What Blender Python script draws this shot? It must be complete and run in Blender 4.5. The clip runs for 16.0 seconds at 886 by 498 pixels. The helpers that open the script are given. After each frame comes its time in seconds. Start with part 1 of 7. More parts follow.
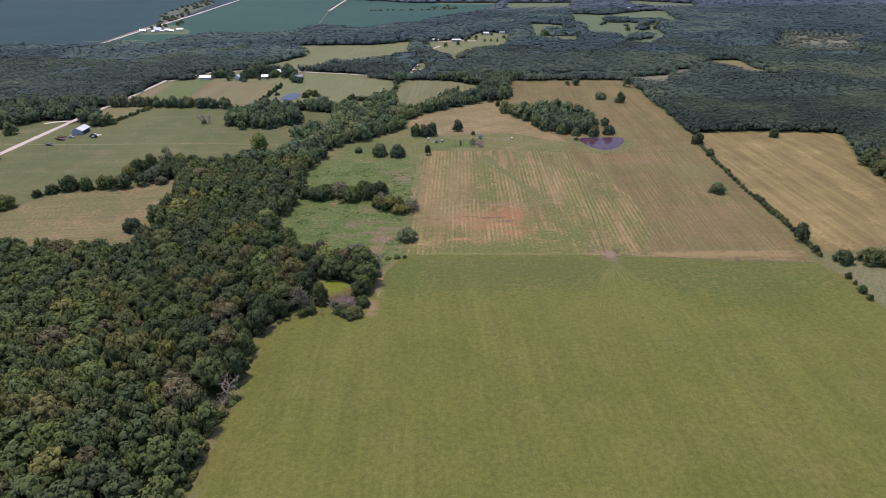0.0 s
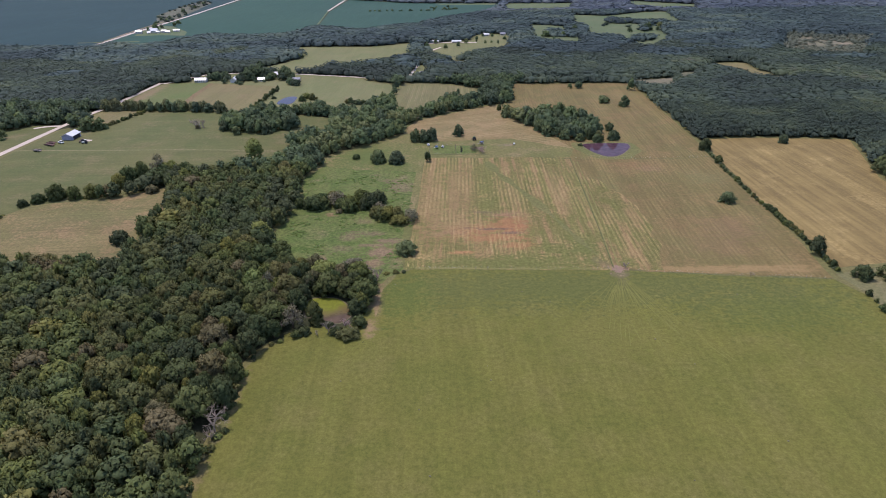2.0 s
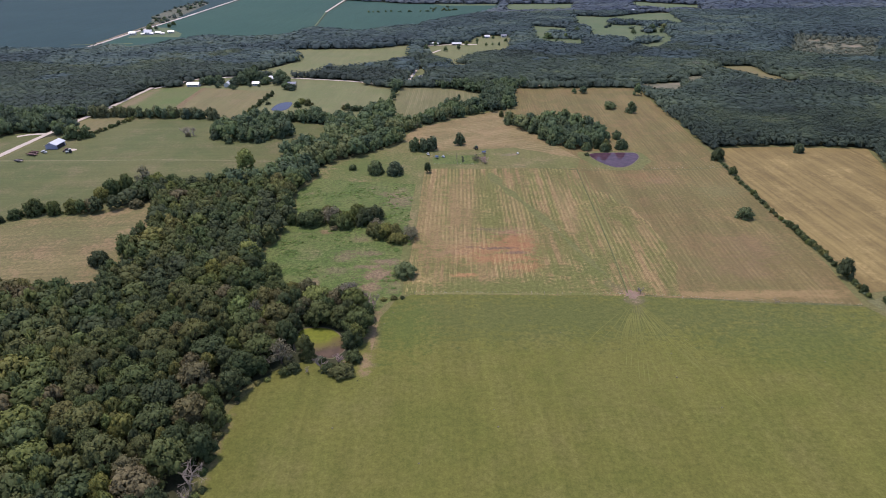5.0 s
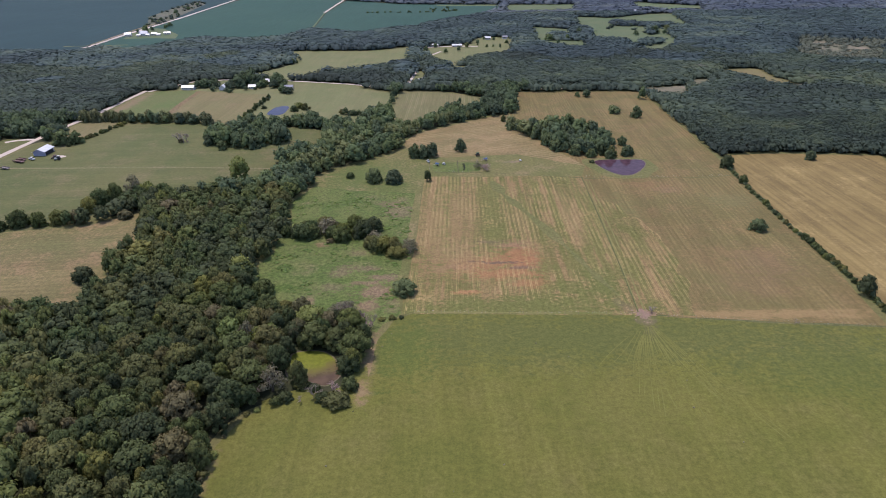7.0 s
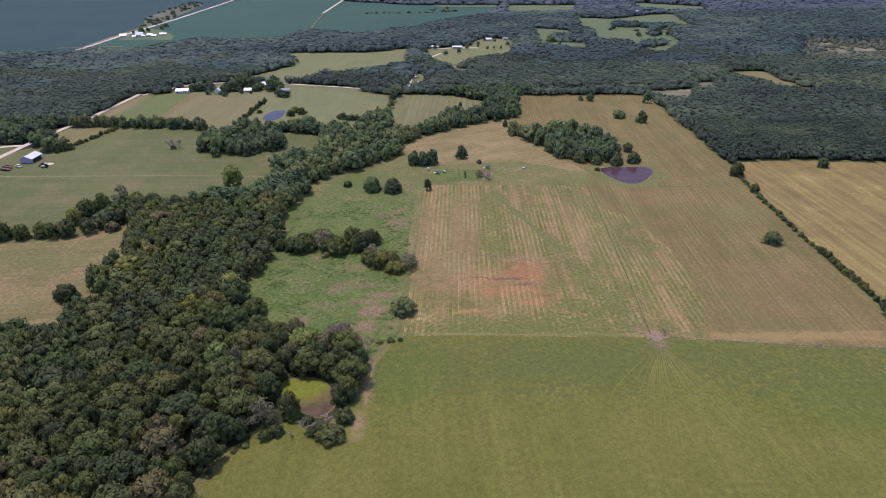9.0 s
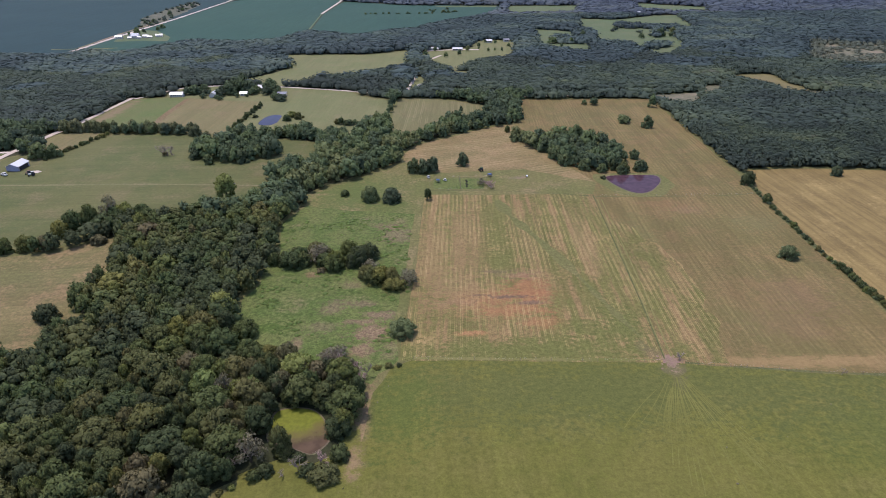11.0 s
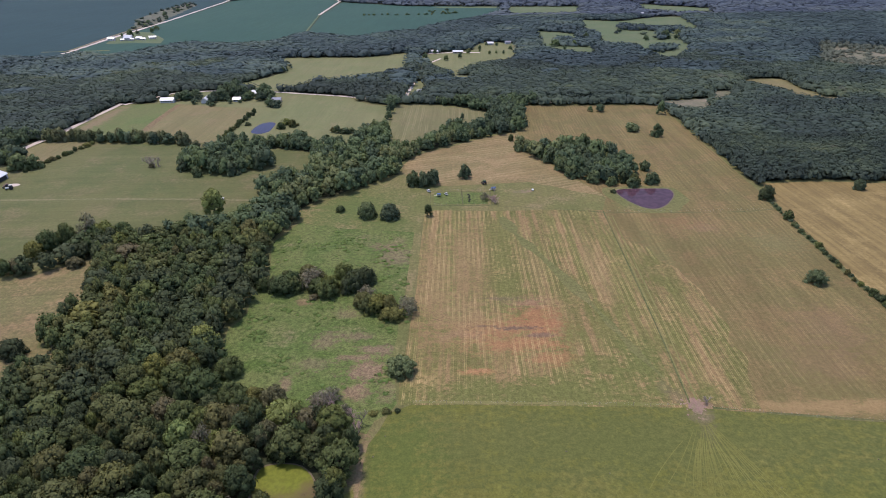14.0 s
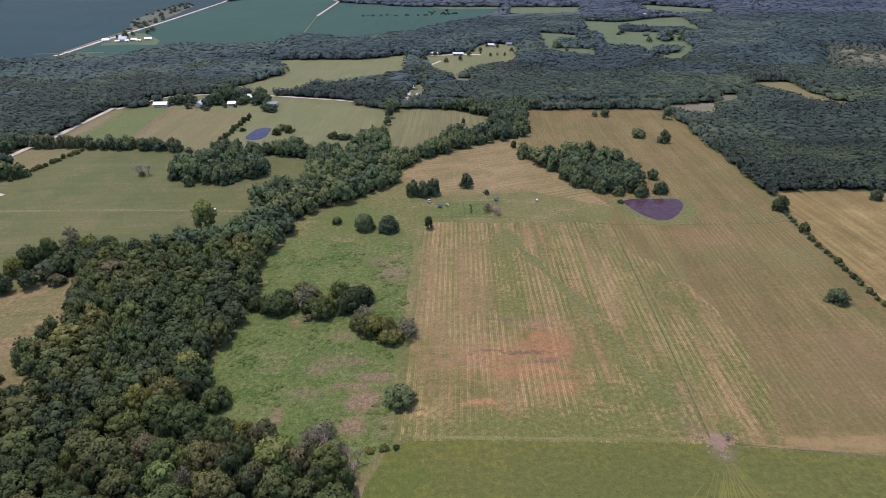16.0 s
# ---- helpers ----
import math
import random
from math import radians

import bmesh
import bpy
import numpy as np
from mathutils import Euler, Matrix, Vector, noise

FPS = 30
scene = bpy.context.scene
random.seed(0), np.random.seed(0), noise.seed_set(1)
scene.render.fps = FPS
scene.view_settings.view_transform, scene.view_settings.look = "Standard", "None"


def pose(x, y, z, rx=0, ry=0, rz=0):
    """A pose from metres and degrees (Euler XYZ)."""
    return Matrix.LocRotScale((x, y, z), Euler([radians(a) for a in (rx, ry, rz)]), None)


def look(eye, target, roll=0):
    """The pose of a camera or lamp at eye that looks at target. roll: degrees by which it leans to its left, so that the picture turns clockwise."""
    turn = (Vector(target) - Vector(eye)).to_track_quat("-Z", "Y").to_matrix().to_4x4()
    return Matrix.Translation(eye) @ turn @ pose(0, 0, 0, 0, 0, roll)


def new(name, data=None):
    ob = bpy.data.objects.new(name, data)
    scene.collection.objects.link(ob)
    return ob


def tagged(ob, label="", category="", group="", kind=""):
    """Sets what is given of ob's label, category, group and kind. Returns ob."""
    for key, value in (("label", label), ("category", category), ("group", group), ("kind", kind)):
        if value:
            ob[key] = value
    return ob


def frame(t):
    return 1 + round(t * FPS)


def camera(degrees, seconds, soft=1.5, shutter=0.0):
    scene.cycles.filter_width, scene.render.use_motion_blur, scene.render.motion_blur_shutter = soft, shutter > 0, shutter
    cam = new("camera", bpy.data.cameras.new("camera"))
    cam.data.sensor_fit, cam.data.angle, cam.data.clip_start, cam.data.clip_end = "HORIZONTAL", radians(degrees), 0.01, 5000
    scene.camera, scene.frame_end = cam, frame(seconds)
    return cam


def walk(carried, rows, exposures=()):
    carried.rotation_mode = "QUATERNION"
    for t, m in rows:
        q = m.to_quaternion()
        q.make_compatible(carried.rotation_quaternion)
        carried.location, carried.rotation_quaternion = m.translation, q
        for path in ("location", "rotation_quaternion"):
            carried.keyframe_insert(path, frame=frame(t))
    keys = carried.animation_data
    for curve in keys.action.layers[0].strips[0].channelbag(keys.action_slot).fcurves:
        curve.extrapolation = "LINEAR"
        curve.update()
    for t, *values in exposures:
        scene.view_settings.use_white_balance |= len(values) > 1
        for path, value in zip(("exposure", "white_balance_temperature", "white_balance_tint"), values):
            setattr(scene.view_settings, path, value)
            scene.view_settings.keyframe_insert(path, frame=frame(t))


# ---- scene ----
cam = camera(73.7, 16.0, soft=0.95)
PATH = [
    (0, (0.0, 0.0, 120.0), (-0.0, 88.74, 73.9), -0.76),
    (1, (-0.23, 6.41, 120.17), (-0.19, 95.14, 74.06), -0.75),
    (2, (-0.47, 12.88, 120.35), (-0.38, 101.6, 74.21), -0.74),
    (3, (-0.71, 19.39, 120.52), (-0.58, 108.1, 74.37), -0.73),
    (4, (-0.95, 25.95, 120.7), (-0.78, 114.65, 74.52), -0.72),
    (5, (-1.2, 32.55, 120.87), (-0.98, 121.24, 74.68), -0.70),
    (6, (-1.45, 39.21, 121.05), (-1.19, 127.89, 74.83), -0.69),
    (7, (-1.7, 45.91, 121.22), (-1.4, 134.58, 74.99), -0.68),
    (8, (-1.96, 52.66, 121.4), (-1.62, 141.32, 75.14), -0.67),
    (9, (-2.22, 59.46, 121.57), (-1.83, 148.11, 75.3), -0.66),
    (10, (-2.49, 66.31, 121.75), (-2.05, 154.95, 75.45), -0.65),
    (11, (-2.75, 73.21, 121.92), (-2.28, 161.84, 75.61), -0.64),
    (12, (-3.03, 80.15, 122.09), (-2.51, 168.77, 75.76), -0.62),
    (13, (-3.3, 87.14, 122.27), (-2.74, 175.75, 75.92), -0.61),
    (14, (-3.58, 94.19, 122.44), (-2.98, 182.78, 76.08), -0.60),
    (15, (-3.86, 101.27, 122.62), (-3.22, 189.86, 76.23), -0.59),
    (16, (-4.15, 108.41, 122.79), (-3.46, 196.99, 76.39), -0.58),
]
walk(cam, [(t, look(eye, target, roll)) for t, eye, target, roll in PATH], [(0, 0.74, 6500, 22.5), (16, 0.74, 6500, 22.5)])

# ---------------------------------------------------------------- light
SUN_TO = Vector((-0.30, 0.36, 1.15)).normalized()
world = bpy.data.worlds.new("sky")
scene.world = world
world.use_nodes = True
wn = world.node_tree
sky = wn.nodes.new("ShaderNodeTexSky")
sky.sky_type = "NISHITA"
sky.sun_disc = False
sky.sun_elevation = math.asin(SUN_TO.z)
sky.sun_rotation = math.atan2(SUN_TO.x, SUN_TO.y)
wn.links.new(sky.outputs[0], wn.nodes["Background"].inputs[0])
wn.nodes["Background"].inputs[1].default_value = 0.15
sun = new("sun", bpy.data.lights.new("sun", "SUN"))
sun.data.energy, sun.data.angle, sun.data.color = 2.08, radians(0.6), (1.0, 0.96, 0.88)
sun.matrix_world = look((0, 0, 400), Vector((0, 0, 400)) - SUN_TO)

rng = random.Random(7)
nrng = np.random.default_rng(11)


# ---------------------------------------------------------------- material helpers
class Nodes:
    """A small writer for node trees."""

    def __init__(self, name):
        self.mat = bpy.data.materials.new(name)
        self.mat.use_nodes = True
        self.nt = self.mat.node_tree
        self.bsdf = self.nt.nodes["Principled BSDF"]
        self.bsdf.inputs["Specular IOR Level"].default_value = 0.2

    def put(self, sock, v):
        if isinstance(v, bpy.types.NodeSocket):
            self.nt.links.new(v, sock)
        elif isinstance(v, tuple) and len(v) == 3 and sock.type == "RGBA":
            sock.default_value = (*v, 1)
        else:
            sock.default_value = v

    def node(self, kind, **kw):
        n = self.nt.nodes.new(kind)
        for k, v in kw.items():
            self.put(n.inputs[k], v)
        return n

    def math(self, op, a, b=0.0, c=0.0, clamp=False):
        n = self.nt.nodes.new("ShaderNodeMath")
        n.operation, n.use_clamp = op, clamp
        for i, v in enumerate((a, b, c)):
            self.put(n.inputs[i], v)
        return n.outputs[0]

    def pos(self):
        return self.nt.nodes.new("ShaderNodeNewGeometry").outputs["Position"]

    def plan(self):
        at = self.nt.nodes.new("ShaderNodeAttribute")
        at.attribute_name = "plan"
        return at.outputs["Vector"]

    def mapped(self, vec, angle=0.0, scale=(1, 1, 1), loc=(0, 0, 0)):
        n = self.nt.nodes.new("ShaderNodeMapping")
        n.vector_type = "POINT"
        self.put(n.inputs["Vector"], vec)
        n.inputs["Rotation"].default_value = (0, 0, radians(angle))
        n.inputs["Scale"].default_value = scale
        n.inputs["Location"].default_value = loc
        return n.outputs[0]

    def noise(self, vec, scale, detail=3.0, rough=0.55, distort=0.0):
        n = self.node("ShaderNodeTexNoise", Vector=vec, Scale=scale, Detail=detail, Roughness=rough, Distortion=distort)
        return n.outputs["Fac"]

    def band(self, v, lo, hi, out0=0.0, out1=1.0):
        n = self.nt.nodes.new("ShaderNodeMapRange")
        n.interpolation_type = "SMOOTHSTEP"
        for i, x in enumerate((v, lo, hi, out0, out1)):
            self.put(n.inputs[i], x)
        return n.outputs[0]

    def mix(self, f, a, b, mode="MIX"):
        n = self.nt.nodes.new("ShaderNodeMix")
        n.data_type, n.blend_type, n.clamp_factor = "RGBA", mode, True
        self.put(n.inputs[0], f)
        self.put(n.inputs[6], a)
        self.put(n.inputs[7], b)
        return n.outputs[2]

    def ramp(self, f, stops):
        n = self.nt.nodes.new("ShaderNodeValToRGB")
        self.put(n.inputs[0], f)
        e = n.color_ramp.elements
        while len(e) < len(stops):
            e.new(0.5)
        for el, (p, c) in zip(e, stops):
            el.position, el.color = p, (*c, 1)
        return n.outputs[0]

    def gain(self, col, v):
        """Colour times a value."""
        n = self.nt.nodes.new("ShaderNodeVectorMath")
        n.operation = "SCALE"
        self.put(n.inputs[0], col)
        self.put(n.inputs["Scale"], v)
        return n.outputs[0]

    def bump(self, height, strength, distance):
        n = self.node("ShaderNodeBump", Height=height, Strength=strength, Distance=distance)
        self.put(self.bsdf.inputs["Normal"], n.outputs[0])

    def done(self, col, rough=0.9, metal=0.0):
        self.put(self.bsdf.inputs["Base Color"], col)
        self.put(self.bsdf.inputs["Roughness"], rough)
        self.put(self.bsdf.inputs["Metallic"], metal)
        return self.mat


def grass_mat(name, base, alt, dry=None, dry_at=0.55, dry_soft=0.0, rows=None, bands=None, streak=0.0, angle=0.0, spots=(), big=45.0, rough_tuft=0.35):
    """Grassland or stubble. rows: (period, colour, strength); spots: (x, y, rx, ry, colour, strength) of worn or bare soil."""
    n = Nodes(name)
    p = n.plan()
    q = n.mapped(p, angle)
    wide = n.noise(p, 1 / big, 3, 0.6)
    mid = n.noise(p, 1 / 9, 4, 0.65)
    fine = n.noise(p, 1 / 1.6, 4, 0.7)
    tiny = n.noise(p, 1.7, 3, 0.7)
    col = n.mix(n.band(n.math("ADD", n.math("MULTIPLY", wide, 0.65), n.math("MULTIPLY", mid, 0.35)), 0.38, 0.62), base, alt)
    if dry:
        f = n.math("ADD", n.math("MULTIPLY", n.noise(n.mapped(p, 0, (1, 1, 1), (31, 7, 0)), 1 / 22, 5, 0.7), 0.7), n.math("MULTIPLY", fine, 0.3))
        col = n.mix(n.band(f, dry_at - 0.06 - dry_soft, dry_at + 0.1 + dry_soft), col, dry)
    if streak:
        s = n.noise(n.mapped(q, 0, (1 / 2.2, 1 / 55, 1)), 1.0, 3, 0.6)
        s2 = n.noise(n.mapped(q, 0, (1 / 9.0, 1 / 120, 1)), 1.0, 2, 0.5)
        v = n.math("ADD", n.math("MULTIPLY", s, 0.6), n.math("MULTIPLY", s2, 0.4))
        col = n.gain(col, n.band(v, 0.3, 0.7, 1 - streak, 1 + streak))
    if bands:
        bn = n.noise(n.mapped(q, 0, (1 / 5.5, 1 / 85, 1), (2, 8, 0)), 1.0, 4, 0.7)
        bn = n.math("ADD", n.math("MULTIPLY", bn, 0.75), n.math("MULTIPLY", mid, 0.25))
        col = n.mix(n.math("MULTIPLY", n.band(bn, 0.46, 0.6), bands[1]), col, bands[0])
    if spots:
        rag = n.math("SUBTRACT", n.math("ADD", n.math("MULTIPLY", n.noise(n.mapped(p, 0, (1, 1.8, 1)), 1 / 6, 5, 0.75), 0.6), n.math("MULTIPLY", fine, 0.4)), 0.5)

    def lay(col, chosen):
        for x, y, rx, ry, scol, amount in chosen:
            d = n.node("ShaderNodeVectorMath", Vector=n.mapped(p, 0, (1 / rx, 1 / ry, 0), (-x / rx, -y / ry, 0)))
            d.operation = "LENGTH"
            ragged_d = n.math("ADD", d.outputs["Value"], n.math("MULTIPLY", rag, 6.0))
            col = n.mix(n.math("MULTIPLY", n.band(ragged_d, 1.3, 0.3), amount), col, scol)
        return col

    col = lay(col, [q for q in spots if q[4][0] >= 0.2])
    if rows:
        period, rcol, amount = rows
        sep = n.node("ShaderNodeSeparateXYZ", Vector=q)
        wob = n.noise(n.mapped(q, 0, (1 / 14, 1 / 60, 1)), 1.0, 2)
        ph = n.math("ADD", n.math("MULTIPLY", sep.outputs[0], 2 * math.pi / period), n.math("MULTIPLY", wob, 3.0))
        w = n.band(n.math("ADD", n.math("MULTIPLY", n.math("SINE", ph), 0.7), n.math("MULTIPLY", n.math("SINE", n.math("MULTIPLY", ph, 3.0)), 0.45)), 0.0, 0.9)
        here = n.band(n.noise(n.mapped(q, 0, (1 / 16, 1 / 48, 1), (5, 3, 0)), 1.0, 3, 0.6), 0.4, 0.58)
        broken = n.band(n.noise(n.mapped(q, 0, (1 / 1.1, 1 / 9, 1)), 1.0, 4, 0.75), 0.34, 0.6)
        col = n.mix(n.math("MULTIPLY", n.math("MULTIPLY", w, here), n.math("MULTIPLY", broken, amount)), col, rcol)
        col = n.gain(col, n.band(n.math("MULTIPLY", w, here), 0.0, 1.0, 1 - 0.14 * amount, 1 + 0.1 * amount))
    col = lay(col, [q for q in spots if q[4][0] < 0.2])
    g = n.math("ADD", n.math("MULTIPLY", fine, 0.55), n.math("MULTIPLY", tiny, 0.45))
    col = n.gain(col, n.band(g, 0.25, 0.75, 0.73 * (1 - rough_tuft), 0.73 * (1 + rough_tuft)))
    n.bump(g, 0.5, 0.25)
    return n.done(col, 0.95)


def leaf_mat(name, stops, by_object, shine=0.45, lo=0.66, hi=1.5, grain=2.0, relief=0.3):
    n = Nodes(name)
    geo = n.nt.nodes.new("ShaderNodeNewGeometry")
    if by_object:
        tint = n.nt.nodes.new("ShaderNodeObjectInfo").outputs["Random"]
    else:
        at = n.nt.nodes.new("ShaderNodeAttribute")
        at.attribute_name = "tint"
        tint = at.outputs["Fac"]
    col = n.ramp(tint, stops)
    blot = n.noise(geo.outputs["Position"], grain, 4, 0.8)
    f = n.math("ADD", n.math("MULTIPLY", geo.outputs["Random Per Island"], 0.3), n.math("MULTIPLY", blot, 0.95))
    col = n.gain(col, n.band(f, 0.36, 0.86, lo, hi))
    if relief:
        n.bump(n.noise(geo.outputs["Position"], 1.3, 4, 0.75), relief, 0.4)
    n.done(col, 0.75)
    n.bsdf.inputs["Specular IOR Level"].default_value = shine * 0.25
    tr = n.node("ShaderNodeBsdfTranslucent", Color=n.gain(col, 1.3))
    mx = n.nt.nodes.new("ShaderNodeMixShader")
    mx.inputs[0].default_value = 0.2
    n.nt.links.new(n.bsdf.outputs[0], mx.inputs[1])
    n.nt.links.new(tr.outputs[0], mx.inputs[2])
    n.nt.links.new(mx.outputs[0], n.nt.nodes["Material Output"].inputs[0])
    return n.mat


def plain_mat(name, col, rough=0.6, metal=0.0, vary=0.15, scale=1.5, stain=None):
    n = Nodes(name)
    tc = n.nt.nodes.new("ShaderNodeTexCoord").outputs["Object"]
    a = n.noise(tc, scale, 4, 0.65)
    b = n.noise(tc, scale * 9, 2, 0.6)
    c = n.gain(col_socket(n, col), n.band(n.math("ADD", n.math("MULTIPLY", a, 0.7), n.math("MULTIPLY", b, 0.3)), 0.3, 0.7, 1 - vary, 1 + vary))
    if stain:
        c = n.mix(n.band(a, 0.55, 0.75, 0, 0.6), c, stain)
    n.bump(b, 0.15, 0.02)
    return n.done(c, rough, metal)


def col_socket(n, col):
    r = n.nt.nodes.new("ShaderNodeRGB")
    r.outputs[0].default_value = (*col, 1)
    return r.outputs[0]


# ---------------------------------------------------------------- materials
M = {}
M["pasture"] = grass_mat("pasture_grass", (0.127, 0.132, 0.027), (0.15, 0.145, 0.032), dry=(0.168, 0.15, 0.045), dry_at=0.58, dry_soft=0.08, streak=0.09, angle=-2, rough_tuft=0.32, big=28,
    spots=[(-24.5, 202, 1.8, 11, (0.296, 0.200, 0.114), 0.8), (-26.5, 185, 2.5, 7, (0.296, 0.200, 0.114), 0.8), (-63, 150, 2, 14, (0.245, 0.180, 0.091), 0.6), (-64, 115, 2, 18, (0.245, 0.180, 0.091), 0.6), (71.5, 220.5, 3.6, 3.6, (0.32, 0.2, 0.165), 0.95), (71, 216, 2.5, 6, (0.25, 0.175, 0.105), 0.6), (122, 196, 34, 16, (0.1, 0.122, 0.028), 0.6), (52, 180, 22, 16, (0.168, 0.155, 0.041), 0.5), (50, 212, 120, 17, (0.108, 0.12, 0.034), 0.75), (-15, 205, 12, 18, (0.102, 0.130, 0.027), 0.7)])
M["stubble"] = grass_mat("striped_stubble", (0.149, 0.147, 0.044), (0.182, 0.163, 0.056), dry=(0.247, 0.185, 0.075), dry_at=0.57, rows=(2.1, (0.394, 0.290, 0.130), 0.62), bands=((0.283, 0.190, 0.088), 0.95), streak=0.16, angle=2, big=30, rough_tuft=0.45,
    spots=[(14, 263, 24, 13, (0.330, 0.205, 0.090), 0.6), (20, 266, 24, 4.5, (0.339, 0.177, 0.085), 0.8), (32, 270, 9, 13, (0.349, 0.171, 0.081), 0.8), (24, 256, 16, 4.5, (0.344, 0.177, 0.083), 0.8), (34, 248, 8, 5, (0.349, 0.182, 0.085), 0.75), (10, 262, 14, 3, (0.329, 0.171, 0.081), 0.75), (30, 282, 9, 4, (0.294, 0.182, 0.109), 0.6), (8, 242, 5.5, 2, (0.401, 0.210, 0.099), 0.95), (-9, 238, 7, 5, (0.353, 0.250, 0.110), 0.85), (2, 262, 10, 3, (0.294, 0.193, 0.109), 0.5),
        (25, 265.5, 8, 1.2, (0.121, 0.092, 0.070), 0.7), (31, 261, 6, 1.3, (0.131, 0.098, 0.077), 0.6), (20, 285, 7, 1.4, (0.141, 0.105, 0.070), 0.55), (12, 267, 5, 0.7, (0.141, 0.100, 0.066), 0.6),
        (22, 296, 6.5, 10, (0.146, 0.148, 0.045), 0.75), (24, 316, 6, 16, (0.146, 0.148, 0.045), 0.7), (26, 344, 7, 14, (0.146, 0.148, 0.045), 0.7), (48, 290, 5, 16, (0.151, 0.150, 0.045), 0.6), (56, 268, 6, 14, (0.146, 0.147, 0.044), 0.65), (62, 246, 8, 14, (0.131, 0.143, 0.041), 0.9), (28, 232, 48, 7.5, (0.141, 0.147, 0.043), 0.95), (67.5, 229.5, 3, 3.5, (0.192, 0.140, 0.079), 0.6), (65, 234, 2.2, 3, (0.172, 0.145, 0.070), 0.5), (48, 244, 10, 6, (0.136, 0.144, 0.042), 0.8), (44, 262, 4, 8, (0.141, 0.146, 0.043), 0.6), (-6, 300, 9, 50, (0.293, 0.200, 0.092), 0.75), (9, 318, 9, 40, (0.283, 0.195, 0.090), 0.7), (4, 272, 14, 12, (0.283, 0.195, 0.092), 0.6), (37, 312, 4, 26, (0.283, 0.200, 0.092), 0.5), (62, 310, 5, 30, (0.293, 0.210, 0.097), 0.6)])
M["hay"] = grass_mat("hay_stubble", (0.191, 0.145, 0.056), (0.165, 0.140, 0.052), dry=(0.221, 0.155, 0.067), dry_at=0.52, rows=(2.1, (0.288, 0.210, 0.100), 0.4), streak=0.16, angle=3, big=60, rough_tuft=0.27,
    spots=[(72, 226, 4.2, 3.4, (0.323, 0.200, 0.157), 0.98), (82, 262, 7, 30, (0.313, 0.220, 0.104), 0.6), (134, 262, 12, 16, (0.236, 0.153, 0.080), 0.5), (120, 245, 14, 10, (0.226, 0.153, 0.076), 0.45), (122, 345, 9, 5, (0.273, 0.165, 0.095), 0.5), (150, 330, 14, 12, (0.177, 0.165, 0.067), 0.5), (90, 300, 8, 40, (0.170, 0.165, 0.061), 0.5), (115, 224, 45, 3.5, (0.340, 0.225, 0.104), 0.75), (112, 352, 12, 8, (0.258, 0.150, 0.073), 0.55), (100, 372, 22, 8, (0.155, 0.160, 0.052), 0.6)])
M["scrub"] = grass_mat("rough_meadow", (0.092, 0.132, 0.032), (0.13, 0.152, 0.046), dry=(0.2, 0.16, 0.085), dry_at=0.6, streak=0.05, rough_tuft=0.7, big=18,
    spots=[(-27, 243, 8, 5, (0.25, 0.158, 0.105), 0.8), (-24, 254, 7, 3, (0.24, 0.155, 0.105), 0.75), (-33, 262, 6, 3, (0.225, 0.15, 0.1), 0.6), (-22, 320, 8, 9, (0.224, 0.155, 0.1), 0.6), (-27, 330, 8, 4, (0.23, 0.15, 0.1), 0.6), (-45, 247, 6, 4, (0.214, 0.155, 0.095), 0.5), (-43, 260, 5, 6, (0.225, 0.15, 0.1), 0.55), (-38, 276, 5, 4, (0.21, 0.155, 0.09), 0.55), (-64, 247, 8, 4, (0.072, 0.12, 0.022), 0.8), (-42, 252, 4, 2.5, (0.075, 0.12, 0.023), 0.8), (-38, 271, 4, 2, (0.07, 0.11, 0.024), 0.8), (-30, 233, 5, 4, (0.255, 0.16, 0.105), 0.75), (-52, 238, 2, 5, (0.235, 0.155, 0.1), 0.7), (-32, 250, 8, 2, (0.245, 0.155, 0.105), 0.7), (-20, 233, 4, 5, (0.22, 0.165, 0.09), 0.6), (-56, 284, 3, 2, (0.26, 0.15, 0.09), 0.7)])
M["yard"] = grass_mat("yard_grass", (0.14, 0.146, 0.048), (0.175, 0.16, 0.06), dry=(0.235, 0.185, 0.09), dry_at=0.54, streak=0.06,
    spots=[(-48, 372, 26, 26, (0.106, 0.14, 0.038), 0.85), (-28, 352, 14, 12, (0.11, 0.14, 0.04), 0.7)])
M["tan_hay"] = grass_mat("dry_hay", (0.255, 0.185, 0.084), (0.209, 0.172, 0.073), dry=(0.306, 0.215, 0.105), dry_at=0.52, rows=(3.6, (0.367, 0.280, 0.146), 0.6), streak=0.12, angle=70)
M["gold"] = grass_mat("golden_stubble", (0.258, 0.187, 0.072), (0.21, 0.15, 0.058), dry=(0.32, 0.232, 0.094), dry_at=0.56, streak=0.25, angle=-1, big=40, rough_tuft=0.15)
M["west"] = grass_mat("grazed_grass", (0.108, 0.124, 0.043), (0.138, 0.138, 0.052), dry=(0.19, 0.155, 0.078), dry_at=0.57, dry_soft=0.03, streak=0.08, angle=88, rough_tuft=0.18)
M["west_tan"] = grass_mat("dry_pasture", (0.2, 0.165, 0.07), (0.158, 0.15, 0.058), dry=(0.265, 0.185, 0.092), dry_at=0.53, rows=(3.5, (0.28, 0.21, 0.11), 0.25), streak=0.12, angle=85)
